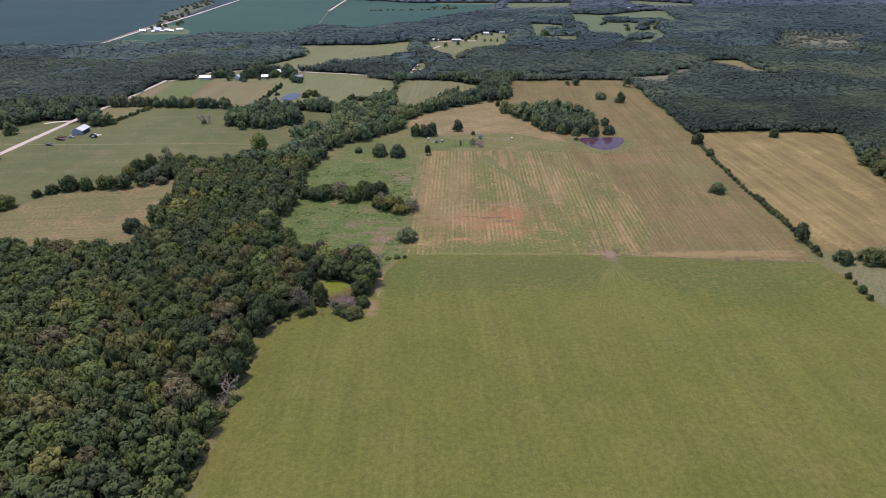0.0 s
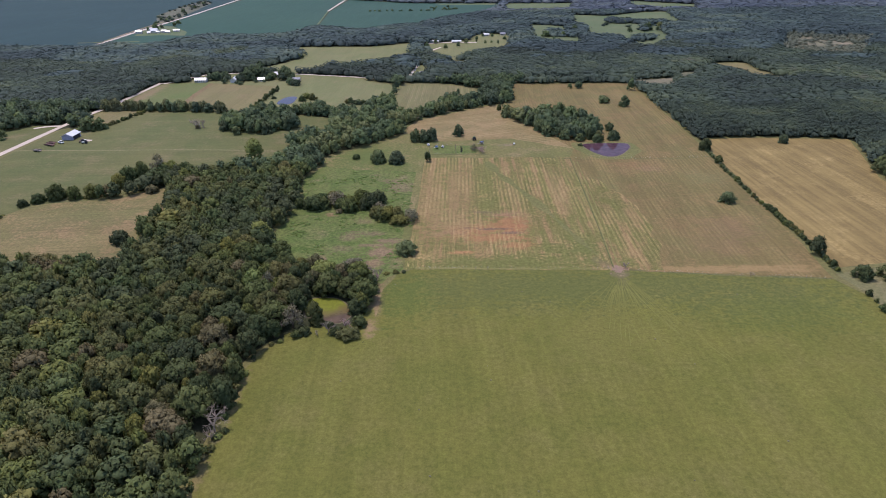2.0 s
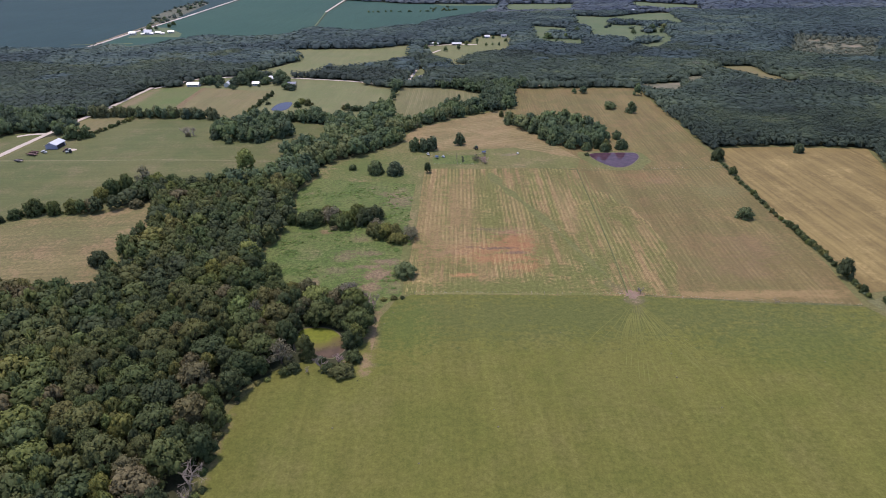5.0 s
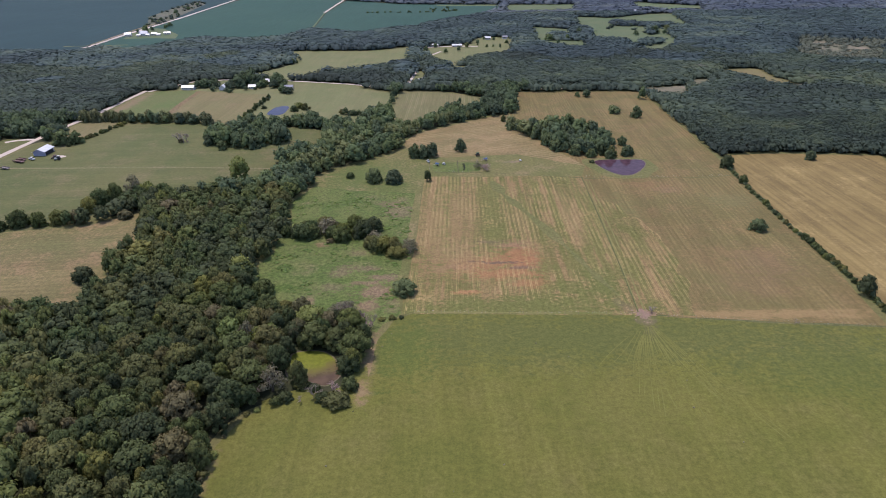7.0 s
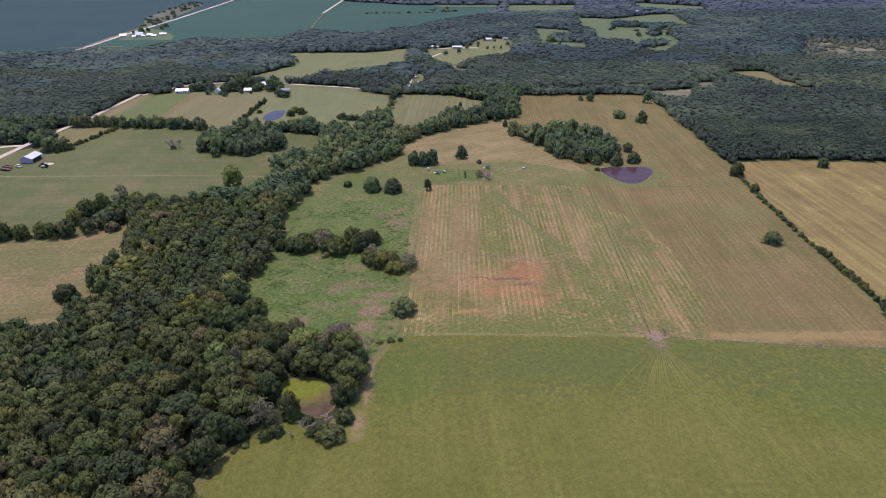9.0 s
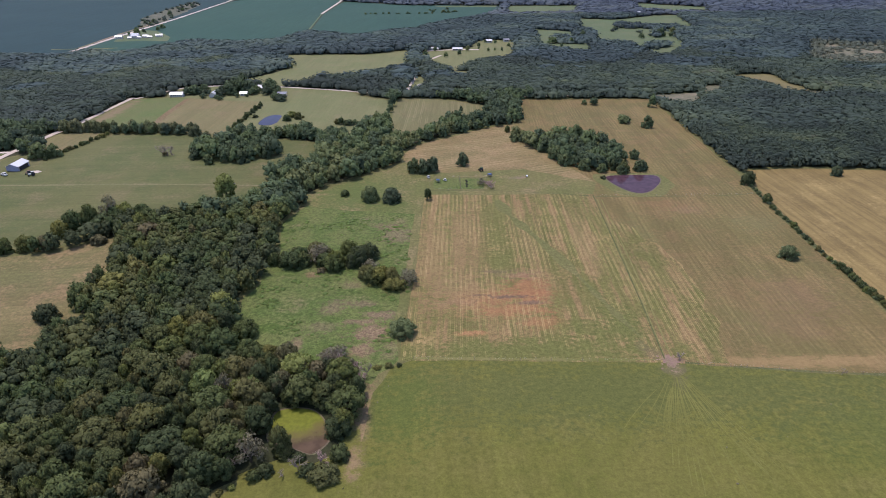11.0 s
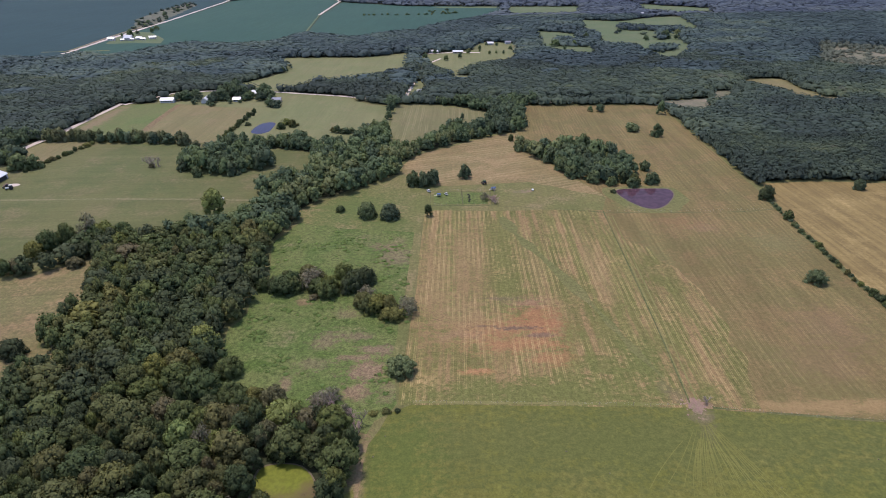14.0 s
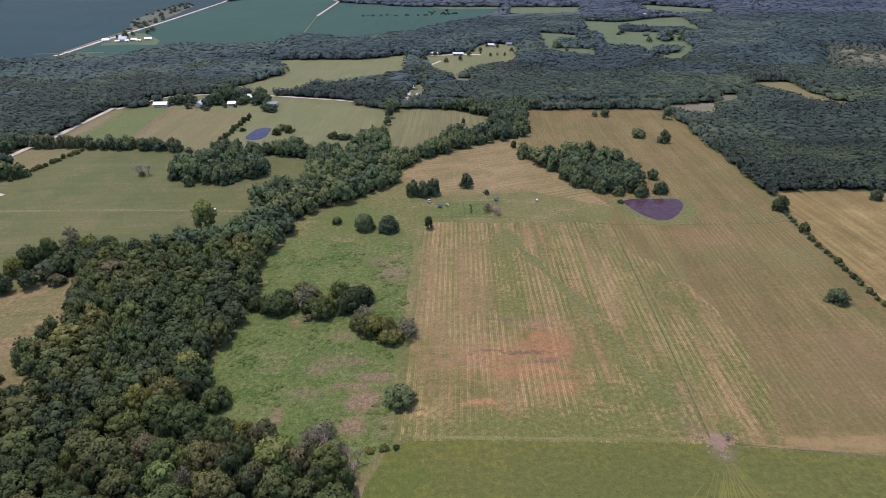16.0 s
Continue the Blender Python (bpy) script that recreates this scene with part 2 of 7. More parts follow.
M["bright"] = grass_mat("fresh_grass", (0.112, 0.152, 0.045), (0.14, 0.152, 0.055), dry=(0.195, 0.155, 0.082), dry_at=0.6, streak=0.06, angle=2,
    spots=[(-267, 550, 7, 60, (0.24, 0.175, 0.1), 0.9), (-245, 506, 40, 7, (0.17, 0.165, 0.07), 0.8)])
M["tan_n"] = grass_mat("pale_hay", (0.2, 0.165, 0.075), (0.182, 0.163, 0.07), dry=(0.225, 0.175, 0.088), dry_at=0.56, streak=0.1, angle=2, rough_tuft=0.25)
M["mown"] = grass_mat("mown_rows", (0.18, 0.172, 0.075), (0.2, 0.178, 0.082), dry=(0.225, 0.185, 0.095), dry_at=0.58, rows=(5.0, (0.235, 0.205, 0.105), 0.6), streak=0.12, angle=2, rough_tuft=0.2)
M["meadow"] = grass_mat("mown_meadow", (0.158, 0.171, 0.07), (0.184, 0.181, 0.08), dry=(0.23, 0.19, 0.1), dry_at=0.6, streak=0.08, angle=2, rough_tuft=0.18)
# green crops on the plain, bluish haze painted into both base colours
M["crop"] = grass_mat("hazed_green_crop", (0.016, 0.049, 0.053), (0.021, 0.057, 0.059), streak=0.14, angle=3, big=200, rough_tuft=0.12)
M["crop_green"] = grass_mat("hazed_leafy_crop", (0.026, 0.078, 0.057), (0.032, 0.085, 0.06), streak=0.1, angle=3, big=200, rough_tuft=0.12)
M["fan"] = grass_mat("pressed_grass", (0.19, 0.182, 0.05), (0.172, 0.168, 0.044), dry=(0.15, 0.15, 0.037), dry_at=0.5, rough_tuft=0.2, big=12)
M["pale"] = grass_mat("pale_dry_grass", (0.205, 0.18, 0.09), (0.165, 0.16, 0.072), dry=(0.25, 0.2, 0.115), dry_at=0.56, rough_tuft=0.4)
M["far_green"] = grass_mat("far_meadow_grass", (0.1, 0.14, 0.064), (0.128, 0.152, 0.074), dry=(0.165, 0.16, 0.092), dry_at=0.6, rough_tuft=0.2)
M["marsh"] = grass_mat("marsh_scrub", (0.2, 0.178, 0.122), (0.14, 0.145, 0.085), dry=(0.26, 0.215, 0.15), dry_at=0.52)
M["litter"] = grass_mat("woodland_floor", (0.035, 0.042, 0.018), (0.055, 0.055, 0.025), dry=(0.08, 0.07, 0.04), dry_at=0.6)
M["gravel"] = grass_mat("pale_gravel", (0.66, 0.56, 0.48), (0.56, 0.46, 0.39), dry=(0.4, 0.32, 0.25), dry_at=0.66, rough_tuft=0.12)
M["soil"] = grass_mat("worn_soil", (0.29, 0.2, 0.14), (0.24, 0.175, 0.11), dry=(0.16, 0.155, 0.065), dry_at=0.52, rough_tuft=0.2)
M["bank"] = grass_mat("dry_brown_bank", (0.21, 0.142, 0.075), (0.17, 0.125, 0.06), dry=(0.25, 0.18, 0.1), dry_at=0.56, rough_tuft=0.5)
M["creek"] = grass_mat("creek_scrub", (0.125, 0.125, 0.085), (0.1, 0.11, 0.072), dry=(0.17, 0.15, 0.11), dry_at=0.55, rough_tuft=0.4)
M["sward"] = grass_mat("regrown_grass", (0.142, 0.147, 0.05), (0.165, 0.158, 0.058), dry=(0.21, 0.172, 0.078), dry_at=0.56, rough_tuft=0.45, big=20)
M["gate"] = grass_mat("trampled_earth", (0.31, 0.195, 0.155), (0.25, 0.175, 0.125), dry=(0.18, 0.155, 0.08), dry_at=0.54, rough_tuft=0.35)
M["track"] = grass_mat("worn_grass", (0.224, 0.200, 0.077), (0.194, 0.180, 0.064), dry=(0.143, 0.150, 0.041), dry_at=0.52, rough_tuft=0.2)
M["ditch"] = grass_mat("tall_grass", (0.133, 0.135, 0.046), (0.173, 0.155, 0.062), rough_tuft=0.4,
    spots=[(-25, 202, 3, 14, (0.296, 0.200, 0.114), 0.8), (-27, 184, 4, 8, (0.296, 0.200, 0.114), 0.8)])

GREENS = [(0.0, (0.048, 0.060, 0.029)), (0.14, (0.055, 0.078, 0.029)), (0.28, (0.046, 0.058, 0.028)), (0.42, (0.073, 0.092, 0.032)), (0.54, (0.082, 0.087, 0.033)), (0.66, (0.063, 0.083, 0.031)), (0.78, (0.103, 0.117, 0.033)), (0.88, (0.092, 0.085, 0.037)), (0.96, (0.139, 0.140, 0.037)), (1.0, (0.100, 0.085, 0.044))]
# cooler greens for the middle woods, some distance haze put into the colour
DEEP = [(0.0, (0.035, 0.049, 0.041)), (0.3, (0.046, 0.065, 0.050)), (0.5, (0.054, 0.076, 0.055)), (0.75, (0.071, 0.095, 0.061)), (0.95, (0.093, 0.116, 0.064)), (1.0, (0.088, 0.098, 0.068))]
M["leaf"] = leaf_mat("tree_leaves", GREENS, True)
M["leaf_stuff"] = leaf_mat("woodland_leaves", [(p, tuple(1.08 * q for q in c)) for p, c in GREENS], False)
M["leaf_deep"] = leaf_mat("hazed_deep_leaves", DEEP, False, lo=0.9, hi=1.14, grain=0.6, relief=0)
# blue of the air over far woods is mixed into these two leaf ramps
M["leaf_far"] = leaf_mat("hazed_far_leaves", [(0.0, (0.040, 0.059, 0.061)), (0.45, (0.055, 0.082, 0.080)), (0.8, (0.075, 0.107, 0.089)), (1.0, (0.098, 0.124, 0.092))], False, lo=0.9, hi=1.12, grain=0.3, relief=0)
M["leaf_distant"] = leaf_mat("hazed_distant_leaves", [(0.0, (0.054, 0.070, 0.093)), (0.5, (0.071, 0.091, 0.112)), (1.0, (0.102, 0.121, 0.123))], False, lo=0.92, hi=1.1, grain=0.3, relief=0)
M["leaf_mid"] = leaf_mat("stream_wood_leaves", [(0.0, (0.058, 0.082, 0.051)), (0.25, (0.079, 0.113, 0.055)), (0.42, (0.066, 0.094, 0.053)), (0.6, (0.088, 0.124, 0.057)), (0.8, (0.106, 0.143, 0.059)), (1.0, (0.128, 0.146, 0.063))], False, lo=0.74, hi=1.3)
M["leaf_dark"] = leaf_mat("deep_green_leaves", [(0.0, (0.058, 0.078, 0.045)), (0.5, (0.077, 0.101, 0.049)), (1.0, (0.102, 0.127, 0.054))], True, lo=0.62, hi=1.6)
M["leaf_marsh"] = leaf_mat("pale_marsh_leaves", [(0.0, (0.075, 0.09, 0.068)), (0.6, (0.105, 0.115, 0.08)), (1.0, (0.155, 0.148, 0.105))], False, lo=0.8, hi=1.25, grain=0.4)
M["leaf_weed"] = leaf_mat("weed_leaves", [(0.0, (0.075, 0.115, 0.03)), (0.5, (0.095, 0.14, 0.034)), (1.0, (0.13, 0.155, 0.05))], False, lo=0.8, hi=1.25)
M["leaf_lime"] = leaf_mat("light_green_leaves", [(0.0, (0.12, 0.155, 0.05)), (1.0, (0.155, 0.17, 0.05))], True)
M["leaf_pale"] = leaf_mat("pale_hedgerow_leaves", [(0.0, (0.088, 0.106, 0.05)), (0.5, (0.112, 0.126, 0.058)), (1.0, (0.128, 0.134, 0.068))], True)
M["leaf_brown"] = leaf_mat("olive_brown_leaves", [(0.0, (0.095, 0.094, 0.046)), (1.0, (0.125, 0.106, 0.056))], True)
M["leaf_grey"] = leaf_mat("greyish_thin_leaves", [(0.0, (0.115, 0.115, 0.07)), (1.0, (0.145, 0.132, 0.085))], True)
M["bark"] = plain_mat("bark", (0.11, 0.085, 0.06), 0.9, vary=0.3, scale=3)
M["twig"] = plain_mat("grey_brown_twigs", (0.23, 0.19, 0.155), 0.9, vary=0.25, scale=2)
M["dead"] = plain_mat("bare_grey_wood", (0.23, 0.188, 0.15), 0.85, vary=0.25, scale=2)
M["pinkdead"] = plain_mat("reddish_bare_twigs", (0.36, 0.25, 0.22), 0.85, vary=0.25, scale=2)

# ---------------------------------------------------------------- mesh helpers


def part(name, bm, material, parent=None, label="", smooth=False):
    me = bpy.data.meshes.new(name)
    bm.to_mesh(me)
    bm.free()
    me.materials.append(material)
    if smooth:
        for f in me.polygons:
            f.use_smooth = True
    ob = new(name, me)
    if parent:
        ob.parent = parent
    if label:
        tagged(ob, label)
    return ob


def holder(name, m=Matrix(), **tags):
    ob = new(name)
    ob.matrix_world = m
    ob.empty_display_size = 0.5
    return tagged(ob, **tags)


def box(bm, size, at=(0, 0, 0), turn=0.0, bevel=0.0):
    r = bmesh.ops.create_cube(bm, size=1.0)
    bmesh.ops.transform(bm, verts=r["verts"], matrix=pose(*at, 0, 0, turn) @ Matrix.Diagonal((*size, 1)))
    if bevel:
        es = list({e for v in r["verts"] for e in v.link_edges})
        bmesh.ops.bevel(bm, geom=es, offset=bevel, segments=1, affect="EDGES")


def rod(bm, a, b, r0, r1, sides=6):
    a, b = Vector(a), Vector(b)
    d = b - a
    m = Matrix.Translation((a + b) / 2) @ d.to_track_quat("Z", "Y").to_matrix().to_4x4()
    bmesh.ops.create_cone(bm, cap_ends=True, segments=sides, radius1=r0, radius2=r1, depth=d.length, matrix=m)


def wheel(bm, at, r, w):
    bmesh.ops.create_cone(bm, cap_ends=True, segments=14, radius1=r, radius2=r, depth=w, matrix=pose(*at, 0, 90, 0))


# ---------------------------------------------------------------- lie of the land
# The plan below is sighted from the camera onto level ground; the land itself dips gently in the middle.
DIPS = [(-16, 240, -4.6), (71, 226, -3.6), (12, 245, -4.5), (28, 265, -5.5), (-45, 254, -5.0), (-57, 294, -5.5), (-85, 255, -5.0), (-36, 302, -4.2), (146, 296, -5.0), (170, 325, -4.4), (168, 358, -3.6), (169, 380, -3.8), (122, 220, -2.0), (157, 222, -3.0), (222, 388, -2.6), (110, 382, -5.5),
    (12, 416, -2.2), (-10, 364, -1.8), (-40, 362, -3.0), (-56, 378, -7.0), (50, 478, -4.0), (146, 490, -2.8), (-30, 205, -0.8), (-44, 190, -0.2), (-67, 148, 0.0), (60, 170, -0.3), (-180, 443, 1.0), (-131, 443, 1.2), (-155, 312, -0.3), (-143, 251, 0.0), (-258, 415, 1.8)]
CELL, LEFT, FRONT, COLS, ROWS = 24.0, -384.0, 96.0, 32, 24


def dip(x, y):
    over = under = 0.0
    for px, py, h in DIPS:
        w = math.exp(-((x - px) ** 2 + (y - py) ** 2) / (2 * 42.0**2))
        over, under = over + w * h, under + w
    return over / (under + 0.25)


LAND = np.array([[dip(LEFT + CELL * i, FRONT + CELL * j) * min(1, i, j, COLS - i, ROWS - j) for i in range(COLS + 1)] for j in range(ROWS + 1)])


def height(x, y):
    """The height of the land, in flat facets over the cells of the map."""
    u, v = (x - LEFT) / CELL, (y - FRONT) / CELL
    i, j = math.floor(u), math.floor(v)
    if not (0 <= i < COLS and 0 <= j < ROWS):
        return 0.0
    u, v = u - i, v - j
    a, b, c, d = LAND[j, i], LAND[j, i + 1], LAND[j + 1, i], LAND[j + 1, i + 1]
    return float(a + (b - a) * u + (d - b) * v if u > v else a + (d - c) * u + (c - a) * v)


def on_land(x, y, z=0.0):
    """From the level map onto the land, along sight lines from the mid-path camera."""
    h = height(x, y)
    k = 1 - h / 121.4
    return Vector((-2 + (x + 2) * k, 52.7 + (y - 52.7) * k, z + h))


def drape(bm):
    """Cuts a flat sheet along the cells, notes the map on it and lays it on the land."""
    xs, ys = [v.co.x for v in bm.verts], [v.co.y for v in bm.verts]
    x0, x1, y0, y1 = max(min(xs), LEFT), min(max(xs), LEFT + CELL * COLS), max(min(ys), FRONT), min(max(ys), FRONT + CELL * ROWS)
    if x0 < x1 and y0 < y1:
        cuts = [((LEFT + CELL * i, 0, 0), (1, 0, 0)) for i in range(COLS + 1) if x0 < LEFT + CELL * i < x1]
        cuts += [((0, FRONT + CELL * j, 0), (0, 1, 0)) for j in range(ROWS + 1) if y0 < FRONT + CELL * j < y1]
        cuts += [((LEFT + CELL * k, FRONT, 0), (1, -1, 0)) for k in range(-ROWS, COLS + 1) if x0 - LEFT - (y1 - FRONT) < CELL * k < x1 - LEFT - (y0 - FRONT)]
        for at, across in cuts:
            bmesh.ops.bisect_plane(bm, geom=bm.verts[:] + bm.edges[:] + bm.faces[:], dist=1e-5, plane_co=at, plane_no=across)
    layer = bm.verts.layers.float_vector.new("plan")
    for v in bm.verts:
        v[layer] = v.co
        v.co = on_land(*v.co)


# ---------------------------------------------------------------- ground
bm = bmesh.new()
bmesh.ops.create_grid(bm, x_segments=24, y_segments=24, size=4600, matrix=Matrix.Translation((0, 1200, 0)))
drape(bm)
tagged(part("ground", bm, M["litter"]), "dark leaf-littered earth under the woods", "ground", kind="structure")

FIELDS = []   # open land, where no wood stands
CLUMPS = []   # groves inside open land
LEVEL = [0.02]


def ragged(pts, step=5.0, amount=0.8):
    out = []
    for (x0, y0), (x1, y1) in zip(pts, pts[1:] + pts[:1]):
        n = max(1, min(60, int(math.hypot(x1 - x0, y1 - y0) / step)))
        for i in range(n):
            x, y = x0 + (x1 - x0) * i / n, y0 + (y1 - y0) * i / n
            s = 0.09
            out.append((x + amount * noise.noise((x * s, y * s, 3)), y + amount * noise.noise((x * s, y * s, 9))))
    return out


def sheet(name, pts, material, label, category, z, amount=0.8, step=5.0):
    bm = bmesh.new()
    vs = [bm.verts.new((x, y, z)) for x, y in ragged(pts, step, amount)]
    f = bm.faces.new(vs)
    if f.calc_center_median().z is not None:
        f.normal_update()
        if f.normal.z < 0:
            f.normal_flip()
    bmesh.ops.triangulate(bm, faces=bm.faces[:])
    drape(bm)
    return tagged(part(name, bm, material), label, category, kind="structure")


def field(name, pts, mat, label, amount=0.8):
    LEVEL[0] += 0.002
    FIELDS.append(pts)
    if max(y for _, y in pts) < 720:
        strip("verge", pts + pts[:1], 7.0, "ditch", "strip of rough tall grass round the " + name.replace("_", " "), "verge", 0.008 + 0.05 * LEVEL[0], False, 0.6, 0.0)
    return sheet(name, pts, M[mat], label, "field", LEVEL[0], amount)


def strip(name, pts, width, mat, label, category="road", z=0.13, clear=True, wobble=0.35, crown=0.03):
    """A road or track along a line of points."""
    line = []
    for (x0, y0), (x1, y1) in zip(pts, pts[1:]):
        n = max(1, int(math.hypot(x1 - x0, y1 - y0) / 6))
        line += [Vector((x0 + (x1 - x0) * i / n, y0 + (y1 - y0) * i / n)) for i in range(n)]
    line.append(Vector(pts[-1]))
    for _ in range(2):
        line = [line[0]] + [(a + 2 * b + c) / 4 for a, b, c in zip(line, line[1:], line[2:])] + [line[-1]]
    bm = bmesh.new()
    last = None
    for i, p in enumerate(line):
        d = (line[min(i + 1, len(line) - 1)] - line[max(i - 1, 0)]).normalized()
        side = Vector((d.y, -d.x)) * width / 2
        w = 1 + wobble * noise.noise((p.x * 0.07, p.y * 0.07, 1))
        a, b = p - side * w, p + side * w
        row = [bm.verts.new((a.x, a.y, z)), bm.verts.new((p.x, p.y, z + crown * min(width, 2))), bm.verts.new((b.x, b.y, z))]
        if last:
            for k in (0, 1):
                bm.faces.new((last[k], last[k + 1], row[k + 1], row[k]))
        last = row
    bmesh.ops.recalc_face_normals(bm, faces=bm.faces[:])
    drape(bm)
    if clear:
        for (x0, y0), (x1, y1) in zip(pts, pts[1:]):
            d = Vector((x1 - x0, y1 - y0)).normalized()
            s = Vector((d.y, -d.x)) * (width / 2 + 0.5)
            ROADS.append([(x0 - s.x, y0 - s.y), (x1 - s.x, y1 - s.y), (x1 + s.x, y1 + s.y), (x0 + s.x, y0 + s.y)])
    return tagged(part(name, bm, M[mat]), label, category, kind="structure")


ROADS = []
field("pasture_south", [(-60.0, -160.0), (-65, 102), (-64, 108), (-65, 123), (-62, 136), (-63, 151), (-64, 164), (-59, 175), (-54, 179), (-46, 180), (-38, 177), (-28, 177), (-25, 194), (-24, 212), (-19, 224), (-12, 228), (68, 225), (109, 219), (154, 215), (160, 202), (160, 186), (160, 179), (162.0, -160.0)], "pasture", "wide green pasture with faint mowing streaks")
field("hay_field_striped", [(-16.5, 227.6), (69.0, 224.6), (73, 262), (75.5, 299), (79.5, 367), (50, 368.5), (21, 368), (-10, 370), (-11, 364), (-12.3, 320), (-13.3, 284), (-15.4, 252), (-16.8, 238)], "stubble", "mown hay field with pale stubble rows and reddish bare soil", 0.5)
field("hay_field_east", [(69.0, 224.6), (154.0, 214.6), (164, 284), (171, 376), (170, 389), (179, 578), (68, 583), (61, 515), (54, 506), (50, 480), (86, 384), (79.5, 367), (75.5, 299), (73, 262)], "hay", "brown mown hay field reaching to the road", 0.5)
field("scrub_meadow", [(-73.0, 236.0), (-75, 242), (-79, 267), (-75, 278), (-77, 289), (-73, 301), (-80, 335), (-72.0, 356.0), (-50.0, 350.0), (-14.0, 344.0), (-14, 300), (-15, 270), (-17, 252), (-18.5, 238), (-17, 228), (-19, 224), (-23, 221), (-25, 216), (-34, 220), (-53.0, 224.0), (-62.0, 230.0)], "scrub", "lush rough meadow with pinkish-brown dry patches")
field("yard_meadow", [(-72.0, 356.0), (-75, 373), (-63, 383), (-50, 394), (-34, 413), (-25, 425), (-14, 405), (3, 403), (47, 408), (86, 384), (79.5, 367), (50, 368.5), (21, 368), (-10, 370), (-11, 362), (-14.0, 344.0), (-50.0, 350.0)], "yard", "short yellowish-green grass around the garden plot")
field("hay_field_north", [(-26, 438), (-19, 454), (-10, 464), (5, 474), (20, 487), (38, 499), (54, 506), (50, 480), (70, 424), (86, 384), (47, 408), (3, 403), (-14, 405), (-25, 425)], "tan_hay", "tan dry hay field with curved mowing rows")
field("golden_field", [(173.0, 388.0), (178.0, 401.0), (209, 403), (272, 396), (261, 366), (245, 324), (243, 302), (227, 230), (221, 223), (194, 229), (162.0, 224.0), (163.0, 288.0)], "gold", "golden stubble field beyond the hedge line", 0.4)
field("pale_meadow", [(157.0, 219.0), (188.0, 226.0), (222.0, 225.0), (168, 133), (164.0, 60.0), (160, 179), (161, 202)], "pale", "pale dry meadow beyond the hedge line")
field("west_pasture", [(-235, 269), (-287, 340), (-283, 364), (-283, 400), (-281, 443), (-256, 457), (-240.0, 492.0), (-160.0, 486.0), (-116, 476), (-103, 472), (-88, 467), (-80, 429), (-90, 418), (-97, 407), (-102, 398), (-102, 388), (-99, 384), (-101, 369), (-106, 361), (-114, 358), (-121, 353), (-147, 338), (-163, 342), (-170, 333), (-173, 315), (-195, 306), (-207, 298), (-214, 282)], "west", "grazed green pasture beside the gravel road")
field("road_meadow", [(-307, 379), (-343, 430), (-324, 440), (-303, 455), (-287, 451), (-289, 410), (-289, 373)], "west", "small green meadow across the gravel road")
field("triangle_field", [(-280.0, 466.0), (-277.0, 496.0), (-243.0, 496.0), (-256.0, 452.0)], "tan_n", "small pale field between two hedgerows")
field("west_hay_field", [(-235, 266), (-227, 279), (-224, 285), (-213, 301), (-174, 308), (-156, 323), (-149, 314), (-141, 286), (-145, 269), (-140, 254), (-137, 229), (-148.0, 230.0), (-165.0, 231.0), (-190.0, 234.0), (-215.0, 246.0)], "west_tan", "tan dry hay field enclosed by trees")
field("fresh_field", [(-277.0, 497.0), (-274.0, 560.0), (-270, 599), (-246, 605), (-225, 604), (-217.0, 497.0)], "bright", "bright green field beside the gravel road", 0.4)
field("pale_hay_field", [(-217.0, 497.0), (-225, 604), (-188, 591), (-156, 586), (-158.0, 490.0), (-190.0, 494.0)], "tan_n", "pale tan hay field before the houses", 0.4)
field("pond_meadow", [(-158.0, 490.0), (-156, 586), (-142, 602), (-152, 641), (-86, 623), (-67, 598), (-42, 584), (-41, 529), (-44, 514), (-57, 517), (-61, 494), (-64, 479), (-84, 477), (-99, 490), (-115, 487), (-125.0, 486.0)], "meadow", "mown meadow around the small blue pond")
field("house_yard", [(-228, 604), (-246, 605.5), (-247, 622), (-242, 643), (-195, 649), (-152, 641), (-142, 602), (-156, 586), (-188, 591)], "meadow", "grassy yard around the white houses")
field("north_meadow", [(-200, 675), (-175, 711), (-163, 738), (-174, 782), (-204, 822), (-144, 822), (-91, 818), (-36, 849), (-36, 808), (-40, 714), (-97, 686), (-125, 675), (-126, 652), (-153, 647), (-188, 660)], "meadow", "smooth light green meadow between woods")
field("block_field", [(-37, 593), (-6, 590), (36, 562), (32, 530), (22, 520), (5, 509), (-8, 491), (-14, 479), (-24, 470), (-35, 470), (-38, 500), (-39, 539)], "mown", "pale green mown field with faint rows", 0.4)
field("crop_field_west", [(-714, 836), (-507, 822), (-444, 826), (-475, 1038), (-470, 1216), (-484, 1575), (-520.0, 1900.0), (-1500.0, 1900.0)], "crop", "hazy dark blue-green crop field on the plain", 0.3)
field("crop_field_middle", [(-473.0, 862.0), (-396, 834), (-366, 856), (-353, 890), (-353, 925), (-273, 904), (-226, 920), (-199, 1006), (-222, 1278), (-223, 1559), (-255.0, 1640.0), (-470.0, 1640.0), (-478, 1574), (-471.0, 1200.0), (-472.0, 1026.0)], "crop_green", "hazy dark blue-green crop field beside the farm road", 0.3)
field("crop_field_east", [(-196, 1005), (-121, 963), (-46, 1015), (22, 1126), (72, 1190), (120, 1273), (132, 1395), (-64, 1427), (-214, 1531), (-217, 1269)], "crop_green", "hazy dark blue-green crop field bounded by bushes", 0.3)
field("far_meadow", [(240, 1156), (298, 1134), (383, 1192), (422, 1189), (407, 1108), (387, 999), (344, 978), (226, 995), (212, 1009)], "far_green", "far light green meadow among woods")
field("far_meadow", [(235, 1033), (276, 1023), (361, 1022), (344, 968), (334, 915), (300, 829), (270, 785), (248, 807), (245, 847), (209, 893)], "far_green", "far light green meadow dotted with trees")
